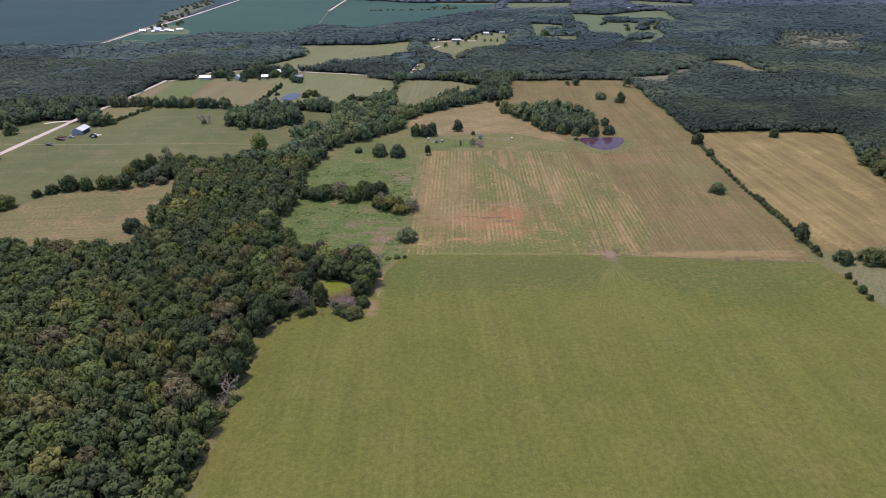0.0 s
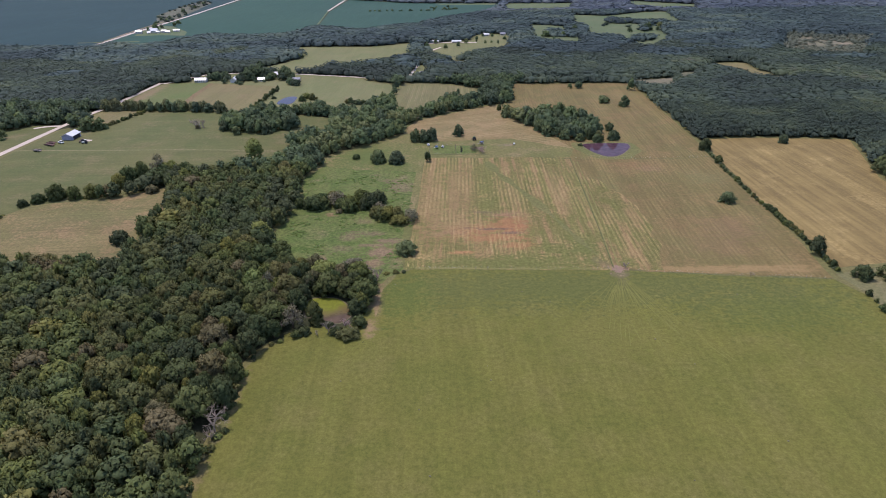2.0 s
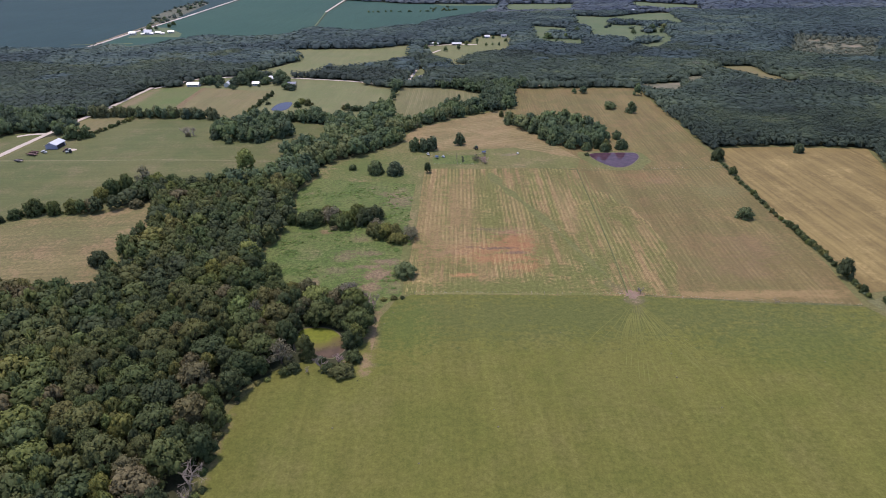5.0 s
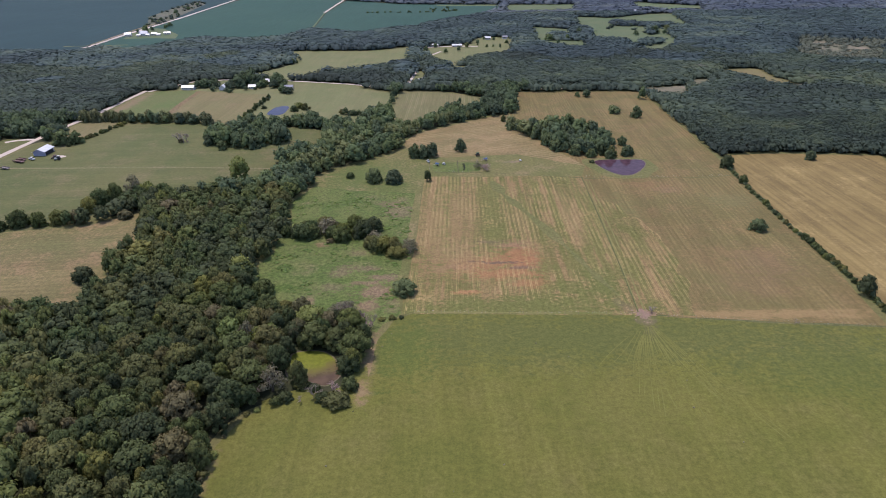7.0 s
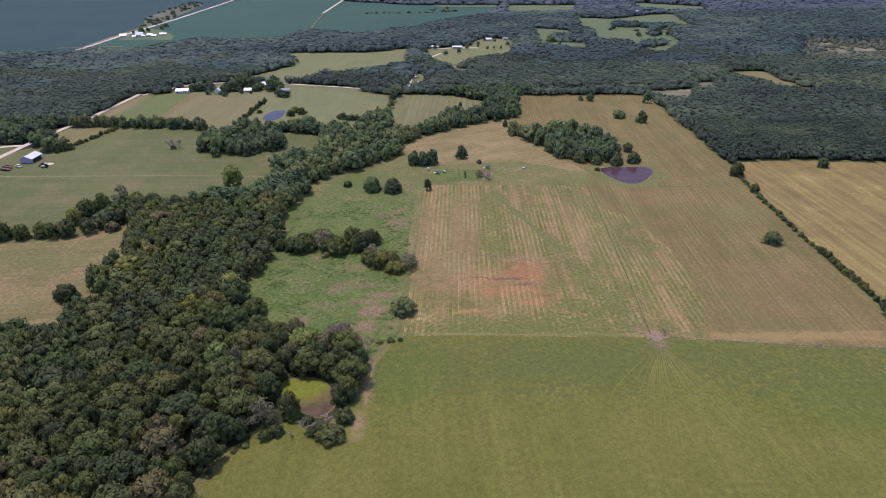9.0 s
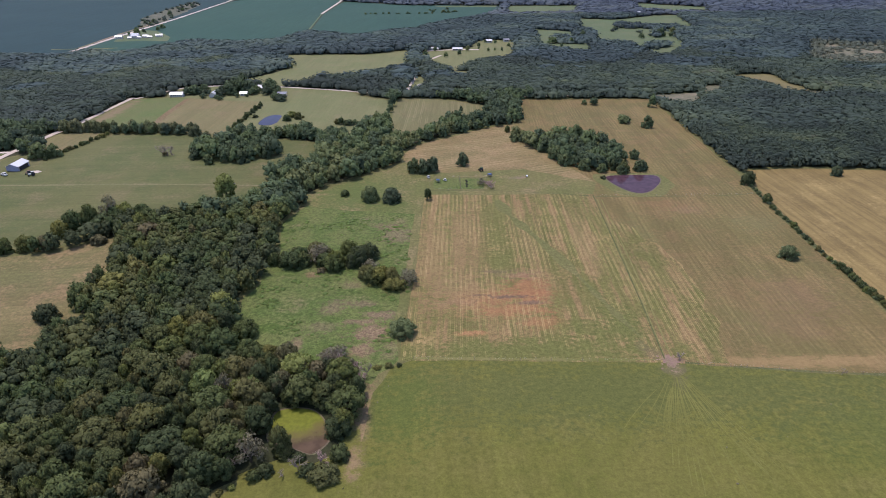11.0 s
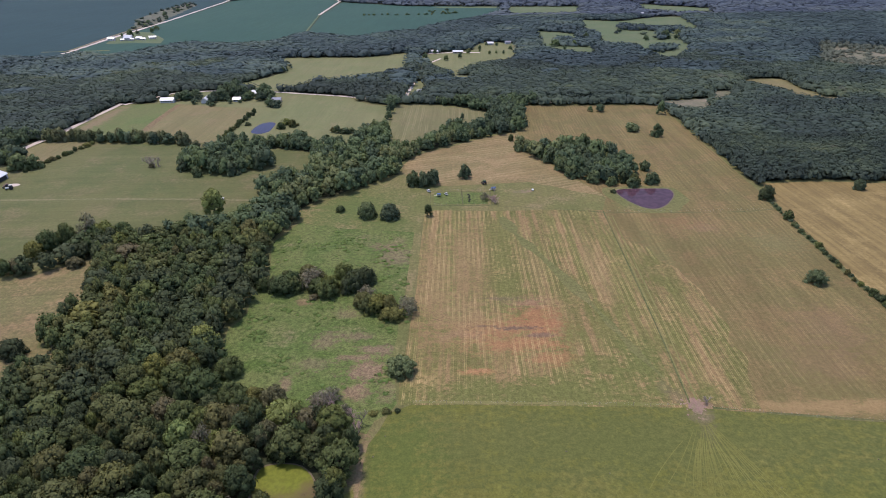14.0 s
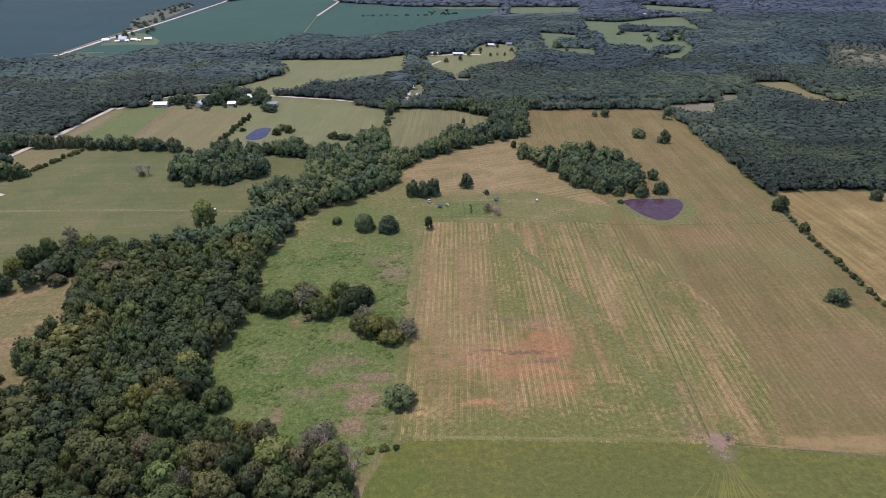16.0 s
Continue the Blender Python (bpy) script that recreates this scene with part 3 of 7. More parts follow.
field("far_meadow", [(144, 1028), (176, 1012), (201, 992), (210, 957), (179, 825), (145, 827), (127, 865)], "far_green", "far pale meadow among woods")
field("far_meadow", [(143, 1393), (289, 1378), (255, 1228), (122, 1205)], "far_green", "far pale green meadow strip")
field("far_meadow", [(404, 1423), (526, 1320), (488, 1186), (380, 1243)], "far_green", "far green meadow strip beyond woods")
field("far_meadow", [(259, 837), (289, 843), (262, 766), (243, 771)], "far_green", "far small green meadow among woods")
field("far_meadow", [(175, 888), (201, 886), (180, 804), (161, 805)], "far_green", "far small pale meadow among woods")
field("wood_yard", [(241, 622), (260, 630), (247, 594), (228, 585)], "marsh", "pale yard of a house hidden in the wood")
field("long_house_yard", [(-25, 825), (15, 853), (90, 877), (83, 782), (33, 745), (14, 707), (-6, 738)], "meadow", "light green yard around the long house")
field("homestead_yard", [(41, 881), (60, 929), (103, 912), (86, 793), (46, 807)], "meadow", "light green yard around white houses")
field("clearing", [(11, 706), (32, 710), (27, 675), (11, 680)], "meadow", "small grassy clearing in the wood")
field("clearing", [(291, 669), (308, 676), (329, 672), (325, 634), (329, 604), (343, 594), (326, 571), (310, 572), (299, 583), (299, 605), (287, 634), (279, 639)], "tan_n", "long pale clearing in the wood")
field("marsh", [(483, 874), (513, 853), (572, 835), (466, 688), (420, 707), (407, 734), (418, 767)], "marsh", "pale scrubby marsh in the far wood", 10)
field("creek_scrub", [(-485, 1088), (-472, 1133), (-495, 1277), (-524, 1489), (-567, 1558), (-565, 1412), (-545, 1239)], "creek", "pale scrubby strip along a creek between crops", 6)
field("far_meadow", [(-12, 1405), (60, 1400), (121, 1400), (124, 1364), (60, 1372), (5, 1380)], "far_green", "far pale strip of rough grass between crops")
field("wood_gap", [(-156, 259), (-145, 259), (-137, 257), (-128, 252), (-132, 246), (-146, 245)], "west_tan", "small dry grass opening at the wood edge", 2)
field("lane_yard", [(-32, 612), (-24, 682), (-12, 677), (-15, 623)], "meadow", "grassy yard beside the lane")
field("wood_yard", [(187, 592), (206, 595), (227, 598), (220, 578), (203, 547), (185, 552)], "marsh", "pale yard at the corner of the wood")
FIELDS.append([(-55, 178), (-56, 182), (-51, 185), (-47, 187), (-43, 187), (-37, 185), (-32, 189), (-30, 195), (-27, 198), (-25, 190), (-26, 182), (-29, 177), (-36, 176)])
sheet("pond_bank", [(-55, 178), (-56, 182), (-51, 185), (-47, 187), (-43, 187), (-37, 185), (-32, 189), (-30, 195), (-27, 198), (-25, 190), (-26, 182), (-29, 177), (-36, 176)], M["pasture"], "rough grassy bank around the algae pond", "bank", 0.034, 2.0, 2.0)
field("farmstead_yard", [(-457, 947), (-474, 1005), (-484, 1075), (-444, 1060), (-393, 988), (-382, 947), (-420, 954)], "far_green", "grassy yard around the white farm buildings", 1.0)
CLUMPS += [[(-163, 446), (-152, 430), (-134, 427), (-118, 435), (-109, 443), (-113, 462), (-120, 468), (-136, 474), (-152, 468), (-162, 458)]]
CLUMPS += [[(49, 470), (54, 455), (66, 437), (74, 413), (86, 407), (98, 405), (107, 410), (113, 422), (111, 434), (106, 441), (105, 456), (98, 464), (88, 468), (78, 466), (68, 458)]]
CLUMPS += [[(-127, 660), (-104, 680), (-75, 682), (-45, 669), (-35, 640), (-35, 594), (-46, 591), (-74, 612), (-105, 643)]]
CLUMPS += [[(278, 1056), (329, 1042), (367, 1036), (358, 1011), (320, 1014), (273, 1031)], [(205, 916), (208, 886), (218, 870), (231, 879), (242, 855), (240, 812), (237, 790), (220, 814), (191, 848)], [(324, 1014), (335, 1013), (305, 927), (297, 927)], [(262, 860), (292, 858), (285, 837), (258, 839)], [(149, 890), (171, 879), (180, 926), (160, 938)], [(202, 994), (221, 993), (191, 878), (179, 879)], [(355, 1006), (370, 1004), (324, 882), (324, 915)]]   # tree rows and copses among the far meadows

strip("gravel_road", [(-291.0, 317.0), (-290.0, 362.0), (-287.0, 428.0), (-284.5, 470.0), (-281.5, 500.0), (-278.0, 533.0), (-276.5, 568.0), (-275.0, 606.0)], 4.6, "gravel", "pale straight gravel country road")
strip("farm_road", [(-474.0, 868.0), (-471, 873), (-476, 998), (-476, 1217), (-489, 1569), (-520.0, 1900.0)], 6, "gravel", "pale gravel road crossing the crop plain")
strip("road_verge", [(-477, 886), (-481, 954), (-484, 1005), (-488, 1094), (-487, 1142)], 5, "soil", "bare brown verge along the farm road", "verge", 0.125, False)
strip("side_road", [(-284, 453), (-293, 455), (-301, 452), (-304, 447)], 4, "gravel", "pale gravel side road")
strip("east_west_road", [(-271, 601), (-244, 645), (-196, 654), (-152, 643), (-86, 623), (-58, 609), (-32, 604), (4, 610), (37, 601), (73, 592), (106, 594), (150, 601), (190, 605)], 3.6, "gravel", "narrow pale gravel road between fields")
strip("lane", [(-32, 604), (-30, 637), (-25, 682), (-18, 766), (1, 805)], 3, "gravel", "narrow gravel lane between trees")
strip("far_road", [(-222, 1278), (-223, 1559), (-260.0, 1640.0)], 4.5, "gravel", "pale road between far crop fields")
strip("field_path", [(-222, 1278), (-199, 1006)], 2.6, "far_green", "grassy path between crop fields", z=0.12)
strip("pasture_track", [(-300, 394), (-284, 393.6), (-248, 392.6)] + [(-231, 392), (-185, 392), (-143, 390), (-119, 388), (-99, 386)], 2.0, "pale", "faint dirt track across the pasture", z=0.048, crown=0.0)
strip("driveway", [(-22, 836), (15, 846), (49, 843)], 5, "gravel", "pale driveway before the long house")
strip("dry_strip", [(-224, 600), (-222.5, 572), (-222, 549), (-220.5, 534), (-219, 522)], 5.0, "bank", "strip of dry grass between two fields", "trim", 0.06)
strip("mown_path", [(-18.5, 240), (-17, 262), (-15.2, 300), (-13.6, 345)], 3.4, "yard", "pale mown path beside the hay field", "trim", 0.038, False, 0.5, 0.0)
strip("farm_lane", [(-508, 884), (-424, 891)], 4, "track", "pale lane before the farmstead")

# ---------------------------------------------------------------- tree shapes


def ico(div):
    bm = bmesh.new()
    bmesh.ops.create_icosphere(bm, subdivisions=div, radius=1)
    v = np.array([x.co[:] for x in bm.verts])
    f = np.array([[x.index for x in t.verts] for t in bm.faces])
    bm.free()
    return v, f


ICO = {1: ico(1), 2: ico(2)}


def unit(a):
    return a / (np.linalg.norm(a, axis=-1, keepdims=True) + 1e-9)


def crown_shape(seed, lobes, div, leaves, leaf, tall=1.0, wide=0.42, heart=0.62, skin=0.86, soft=0.24, up=0.3):
    """Vertices and triangles of a crown of radius about 1 that stands on z = 0: lumpy boughs with leaf sprays on them."""
    r = np.random.default_rng(seed)
    centres, radii = [np.array([0, 0, 0.55 * tall])], [heart]
    for i in range(lobes - 1):
        u = (i + r.uniform(0.1, 0.9)) / (lobes - 1)
        a = i * 2.399 + r.uniform(-0.5, 0.5)
        d = 0.74 * math.sqrt(max(0.02, 1 - u**2.2)) * r.uniform(0.6, 1.08)
        centres.append(np.array([d * math.cos(a), d * math.sin(a), (0.16 + 1.0 * u**0.85 + r.uniform(-0.08, 0.08)) * tall]))
        radii.append(r.uniform(0.65, 1.2) * wide)
    v0, f0 = ICO[div]
    vs, fs, ns, k = [], [], [], 0
    whole = np.array([0, 0, 0.3 * tall])

    for c, q in zip(centres, radii):
        bump = 1 + r.uniform(-0.3, 0.25, len(v0))
        vs.append(c + v0 * (skin * q * bump)[:, None] * (1, 1, 0.85 * min(tall, 1.2)))
        ns.append(unit(0.52 * v0 + 0.48 * unit(vs[-1] - whole) + (0, 0, up)))
        mid = vs[-1][f0].mean(1)
        others = [(oc, oq) for oc, oq in zip(centres, radii) if oc is not c]
        buried = np.any([np.linalg.norm((mid - oc) / (1, 1, 0.85), axis=1) < oq * 0.8 for oc, oq in others], axis=0)
        fs.append(f0[~buried & ((mid - c)[:, 2] > -0.45 * q)] + k)
        k += len(v0)
    made = 0
    cs, qs = np.array(centres), np.array(radii)
    while made < leaves:
        i = r.integers(len(centres))
        d = r.normal(size=3)
        d /= np.linalg.norm(d)
        if d[2] < -0.3:
            continue
        p = cs[i] + d * qs[i] * r.uniform(0.85, 1.22) * (1, 1, 0.85 * min(tall, 1.2))
        if ((np.linalg.norm((p - cs) / (1, 1, 0.85), axis=1) < qs * 0.85)).any():
            continue
        nrm = d + r.normal(size=3) * 0.5 + (0, 0, 0.2)
        nrm /= np.linalg.norm(nrm)
        u = np.cross(nrm, r.normal(size=3))
        u /= np.linalg.norm(u)
        w = np.cross(nrm, u)
        s = leaf * r.uniform(0.6, 1.35)
        vs.append(p + np.array([u * s, w * s * 0.7 + nrm * 0.25 * s, -u * s, -w * s * 0.7 + nrm * 0.25 * s]))
        fs.append(np.array([[0, 1, 2], [0, 2, 3]]) + k)
        ns.append(np.tile(unit(0.52 * d + 0.48 * unit(p - whole) + r.normal(size=3) * soft + (0, 0, up)), (4, 1)))
        k += 4
        made += 1
    return np.concatenate(vs), np.concatenate(fs), np.concatenate(ns)


def mesh_of(name, v, f, material, tint=None, normals=None):
    me = bpy.data.meshes.new(name)
    me.vertices.add(len(v))
    me.vertices.foreach_set("co", np.ascontiguousarray(v, dtype=np.float32).ravel())
    me.loops.add(3 * len(f))
    me.loops.foreach_set("vertex_index", np.ascontiguousarray(f, dtype=np.int32).ravel())
    me.polygons.add(len(f))
    me.polygons.foreach_set("loop_start", np.arange(0, 3 * len(f), 3, dtype=np.int32))
    me.polygons.foreach_set("loop_total", np.full(len(f), 3, dtype=np.int32))
    if tint is not None:
        at = me.attributes.new("tint", "FLOAT", "FACE")
        at.data.foreach_set("value", np.ascontiguousarray(tint, dtype=np.float32))
    me.materials.append(material)
    me.update(calc_edges=True)
    me.validate()
    if normals is not None:
        for p in (me.attributes.new("custom_normal", "FLOAT_VECTOR", "POINT"),):
            p.data.foreach_set("vector", np.ascontiguousarray(normals, dtype=np.float32).ravel())
    return me


def trunk_mesh(seed, limbs=5):
    """A tapered trunk 1 high with limbs that reach into the crown."""
    r = random.Random(seed)
    bm = bmesh.new()
    rod(bm, (0, 0, -0.05), (0.01, 0.01, 0.3), 0.035, 0.026, 7)
    rod(bm, (0.01, 0.01, 0.29), (-0.02, 0.01, 0.8), 0.026, 0.008, 6)
    for i in range(limbs):
        a = i * 2.4 + r.uniform(-0.4, 0.4)
        z = r.uniform(0.25, 0.5)
        d = r.uniform(0.14, 0.26)
        rod(bm, (0, 0, z), (d * math.cos(a), d * math.sin(a), z + r.uniform(0.14, 0.3)), 0.014, 0.004, 5)
    me = bpy.data.meshes.new("trunk")
    bm.to_mesh(me)
    bm.free()
    me.materials.append(M["bark"])
    return me


TRUNKS = [trunk_mesh(s) for s in (1, 2, 3)]
ROUND = [crown_shape(s, 42, 1, 1300, 0.056, 1.0, 0.23) for s in range(6)]
WOODS = [crown_shape(s + 10, 42, 1, 1100, 0.056, 1.0, 0.23) for s in range(8)]
TALLS = [crown_shape(s + 20, 30, 1, 1500, 0.062, 1.55, 0.28) for s in range(2)]
PLAIN = [crown_shape(s + 40, 14, 1, 420, 0.11, 1.0, 0.33) for s in range(6)]
SMALL = [crown_shape(s + 30, 10, 1, 300, 0.12, 0.85, 0.4) for s in range(3)]
CROWN = {
    kind: {key: [mesh_of("crown", v, f, M[key], None, nn) for v, f, nn in shapes] for key in ("leaf", "leaf_dark", "leaf_lime", "leaf_pale", "leaf_brown", "leaf_grey")}
    for kind, shapes in (("round", ROUND), ("plain", PLAIN), ("wood", WOODS), ("tall", TALLS), ("small", SMALL))
}


def twig_mesh(seed):
    """Bare forked boughs of a thin crown, 1 high."""
    r = random.Random(seed)
    bm = bmesh.new()

    def grow(a, d, length, rad, depth):
        b = a + d * length
        rod(bm, a, b, rad, rad * 0.65, 4)
        if depth:
            for _ in range(3):
                q = Vector((r.gauss(0, 1), r.gauss(0, 1), r.gauss(0.3, 0.5))).normalized()
                grow(b - d * length * r.uniform(0, 0.3), (d + q * 0.8).normalized(), length * r.uniform(0.62, 0.85), rad * 0.62, depth - 1)

    for i in range(4):
        a = i * 1.6 + r.uniform(-0.4, 0.4)
        grow(Vector((0, 0, 0.12)), Vector((0.6 * math.cos(a), 0.6 * math.sin(a), 0.9)).normalized(), 0.3, 0.016, 3)
    me = bpy.data.meshes.new("bare_crown")
    bm.to_mesh(me)
    bm.free()
    me.materials.append(M["twig"])
    return me


TWIGS = [twig_mesh(s) for s in (4, 5, 6)]
CROWN["thin"] = {"leaf_grey": [mesh_of("crown", v, f, M["leaf_grey"], None, nn) for v, f, nn in (crown_shape(s + 120, 12, 1, 420, 0.07, 1.0, 0.3, 0.4, 0.4) for s in range(3))]}


def tree(x, y, radius, height, kind="round", leaf="leaf", name="tree", label="leafy green broadleaf tree", group="", low=0.12, stem=True):
    """A tree at x, y. low: the share of its height that is clear of leaves."""
    spin = rng.uniform(0, 360)
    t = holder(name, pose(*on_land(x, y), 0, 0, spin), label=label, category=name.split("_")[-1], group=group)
    if leaf == "leaf_grey":
        kind = "thin"
        boughs = new("bare_crown", rng.choice(TWIGS))
        boughs.parent = t
        boughs.scale = (radius * 1.5, radius * 1.5, height)
    me = rng.choice(CROWN["plain" if kind == "round" and y > 400 else kind][leaf])
    top = 2.35 if kind == "tall" else 1.4 if kind == "small" else 1.5
    c = new("crown", me)
    c.parent = t
    foot = low - (0.22 if kind == "round" else 0.1 if kind == "small" else 0.0)   # leaves hang to the ground
    c.location.z = foot * height
    c.scale = (radius, radius * rng.uniform(0.9, 1.1), height * (1 - foot) / top)
    if stem:
        s = new("trunk", rng.choice(TRUNKS))
        s.parent = t
        s.scale = (height, height, height * 0.9)
    return t


def bare_tree(x, y, height, spread, material="dead", name="dead_tree", label="bare grey dead tree with forked branches", seed=1, thick=1.0):
    r = random.Random(seed)
    t = holder(name, pose(*on_land(x, y)), label=label, category="tree")
    bm = bmesh.new()

    def grow(a, d, length, rad, depth):
        b = a + d * length
        rod(bm, a, b, rad, rad * 0.62, 5)
        if depth:
            for _ in range(r.choice((2, 3, 3))):
                q = Vector((r.gauss(0, 1), r.gauss(0, 1), r.gauss(0.25, 0.5))).normalized()
                grow(b - d * length * r.uniform(0, 0.25), (d + q * spread).normalized(), length * r.uniform(0.6, 0.85), rad * 0.6, depth - 1)

    bm2 = bmesh.new()
    rod(bm2, (0, 0, -0.1), (0.1, 0, height * 0.22), 0.03 * height, 0.022 * height, 8)
    part("trunk", bm2, M[material], t)
    for _ in range(4):
        q = Vector((r.gauss(0, 1), r.gauss(0, 1), 0.5)).normalized()
        grow(Vector((0.05, 0, height * 0.2)), (Vector((0, 0, 0.7)) + q * spread).normalized(), height * 0.28, 0.02 * thick * height, 3)
    part("branches", bm, M[material], t)
    return t


# ---------------------------------------------------------------- woods


def inside(px, py, poly):
    hit = np.zeros(len(px), bool)
    for (x0, y0), (x1, y1) in zip(poly, poly[1:] + poly[:1]):
        if y0 == y1:
            continue
        cross = ((y0 > py) != (y1 > py)) & (px < (x1 - x0) * (py - y0) / (y1 - y0) + x0)
        hit ^= cross
    return hit


def edge_gap(px, py, poly):
    gap = np.full(len(px), 1e9)
    for (x0, y0), (x1, y1) in zip(poly, poly[1:] + poly[:1]):
        dx, dy = x1 - x0, y1 - y0
        s = np.clip(((px - x0) * dx + (py - y0) * dy) / (dx * dx + dy * dy + 1e-9), 0, 1)
        gap = np.minimum(gap, np.hypot(px - x0 - s * dx, py - y0 - s * dy))
    return gap


def scatter(y0, y1, step, jitter=0.36):
    """Places on a shaken grid over the wedge of land that lies before the path."""
    half = 0.69 * (y1 + 60) + 18
    xs = np.arange(-half, half, step)
    ys = np.arange(y0, y1, step * 0.87)
    gx, gy = np.meshgrid(xs, ys)
    gx = gx + (np.arange(len(ys)) % 2)[:, None] * step / 2
    gx, gy = gx.ravel(), gy.ravel()
    gx = gx + nrng.uniform(-jitter, jitter, len(gx)) * step
    gy = gy + nrng.uniform(-jitter, jitter, len(gy)) * step
    keep = np.abs(gx) < 0.69 * (gy + 60) + 18
    return gx[keep], gy[keep]


def wooded(px, py, back):
    ok = np.ones(len(px), bool)
    for poly in FIELDS:
        ok &= ~inside(px, py, poly) & (edge_gap(px, py, poly) > back)
    for poly in CLUMPS:
        ok |= inside(px, py, poly)
    for poly in ROADS:
        ok &= ~inside(px, py, poly) & (edge_gap(px, py, poly) > back * 0.7)
    for poly in PONDS:
        ok &= ~inside(px, py, poly) & (edge_gap(px, py, poly) > back * 0.6)
    return ok


PONDS = [[(92, 392), (97, 395), (107, 395), (116, 395), (122.5, 394.5), (123.5, 388), (119.5, 380), (115, 373.5), (107.5, 367), (101, 369), (95, 380)], [(-141, 511), (-140.5, 532), (-135, 543), (-125.5, 542), (-125, 528), (-125, 514), (-131, 507.5)], [(-51, 193), (-52, 203), (-50, 206), (-42, 206), (-38, 203), (-35, 197), (-34, 193), (-36, 190), (-38, 188), (-42, 190), (-47, 192)]]


def inner(px, py, back):
    """Deep inside a large wood, where only the tops are seen."""
    ok = wooded(px, py, back)
    for poly in CLUMPS:
        ok &= ~inside(px, py, poly)
    return ok


def tints(n):
    t = nrng.beta(2.0, 2.4, n) * 0.95
    odd = nrng.uniform(size=n)
    t[odd > 0.965] = nrng.uniform(0.9, 1.0, (odd > 0.965).sum())
    return t


def wood(name, px, py, shapes, radius, height, low, label, leaf="leaf_deep", patchy=0.4, sizes=None, lows=None, flat=0.0, tops=None):
    """One mesh of many crowns."""
    n = len(px)
    which = nrng.integers(len(shapes), size=n)
    vs, fs, ts, ns, k = [], [], [], [], 0
    tint = tints(n)
    if flat:
        tint = 0.42 + 0.5 * (tint - 0.42)
    tint = np.clip(tint + patchy * np.array([noise.noise((x / 75, y / 60, 0.3)) + 0.8 * noise.noise((x / 260, y / 150, 7.3)) + 0.6 * noise.noise((x / 28, y / 22, 4.1)) for x, y in zip(px, py)]), 0, 1)
    for i in range(n):
        v, f, nn = shapes[which[i]]
        a = nrng.uniform(0, 6.283)
        c, s = math.cos(a), math.sin(a)
        rr, hh = (sizes[i] if sizes is not None else radius * nrng.uniform(0.75, 1.3)), (tops[i] if tops is not None else height * nrng.uniform(0.9, 1.1)) * (1 + (0.3 if flat else 0.15) * noise.noise((px[i] / 52, py[i] / 42, 2.2)))
        b = low if lows is None else lows[i]
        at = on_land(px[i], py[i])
        z = v[:, 2] * (hh * (1 - b) / 1.5) + b * hh + at.z
        vs.append(np.stack([(v[:, 0] * c - v[:, 1] * s) * rr + at.x, (v[:, 0] * s + v[:, 1] * c) * rr + at.y, z], 1))
        fs.append(f + k)
        ns.append(np.stack([nn[:, 0] * c - nn[:, 1] * s, nn[:, 0] * s + nn[:, 1] * c, nn[:, 2] + flat], 1))
        ts.append(np.full(len(f), tint[i]))
        k += len(v)
    me = mesh_of(name, np.concatenate(vs), np.concatenate(fs), M[leaf], np.concatenate(ts), unit(np.concatenate(ns)))
    return tagged(new(name, me), label, "woods", kind="stuff")


MID = [crown_shape(s + 50, 20, 1, 340, 0.08, 1.0, 0.28) for s in range(8)]
BELT = [crown_shape(s + 60, 14, 1, 230, 0.105, 1.0, 0.32) for s in range(7)]
HALF = [crown_shape(s + 80, 5, 1, 120, 0.13, 0.85, 0.42, 0.75, 0.86, 0.3) for s in range(8)]
FAR = [crown_shape(s + 70, 1, 1, 38, 0.17, 0.8, 0.5, 0.92, 0.85, 0.28) for s in range(8)]
VERY = [crown_shape(s + 90, 1, 1, 20, 0.22, 0.75, 0.5, 0.92, 0.85, 0.28) for s in range(6)]
CLEARED = [(-54, 192, 3), (153.9, 220.5, 14), (-11, 341, 7), (-65.5, 135, 5.5), (-40, 183, 4.5), (-36, 186, 3)]   # keeps dead trees and the algae pond in the camera's view; also drops stray trees


def pack(y0, y1, step=2.3, sizes=((6.4, 0.05), (5.2, 0.12), (4.2, 0.3), (3.3, 0.6), (2.5, 1.0)), close=0.66, where=None):
    """Crowns of mixed size packed side by side, the big ones first."""
    cx, cy = scatter(y0, y1, step, 0.5)
    if where:
        ok = where(cx, cy)
        cx, cy = cx[ok], cy[ok]
    mix = nrng.permutation(len(cx))
    cx, cy = cx[mix], cy[mix]
    kept = np.zeros((0, 3))
    for size, share in sizes:
        m = int(share * len(cx))
        ax, ay = cx[:m], cy[:m]
        good = wooded(ax, ay, max(1.9, 0.45 * size))
        for x, y, q in CLEARED:
            good &= np.hypot(ax - x, ay - y) > q + 0.4 * size
        for x, y in zip(ax[good], ay[good]):
            r = size * nrng.uniform(0.9, 1.1)
            if len(kept) == 0 or (np.hypot(kept[:, 0] - x, kept[:, 1] - y) > close * (kept[:, 2] + r)).all():
                kept = np.vstack([kept, (x, y, r)])
    return kept


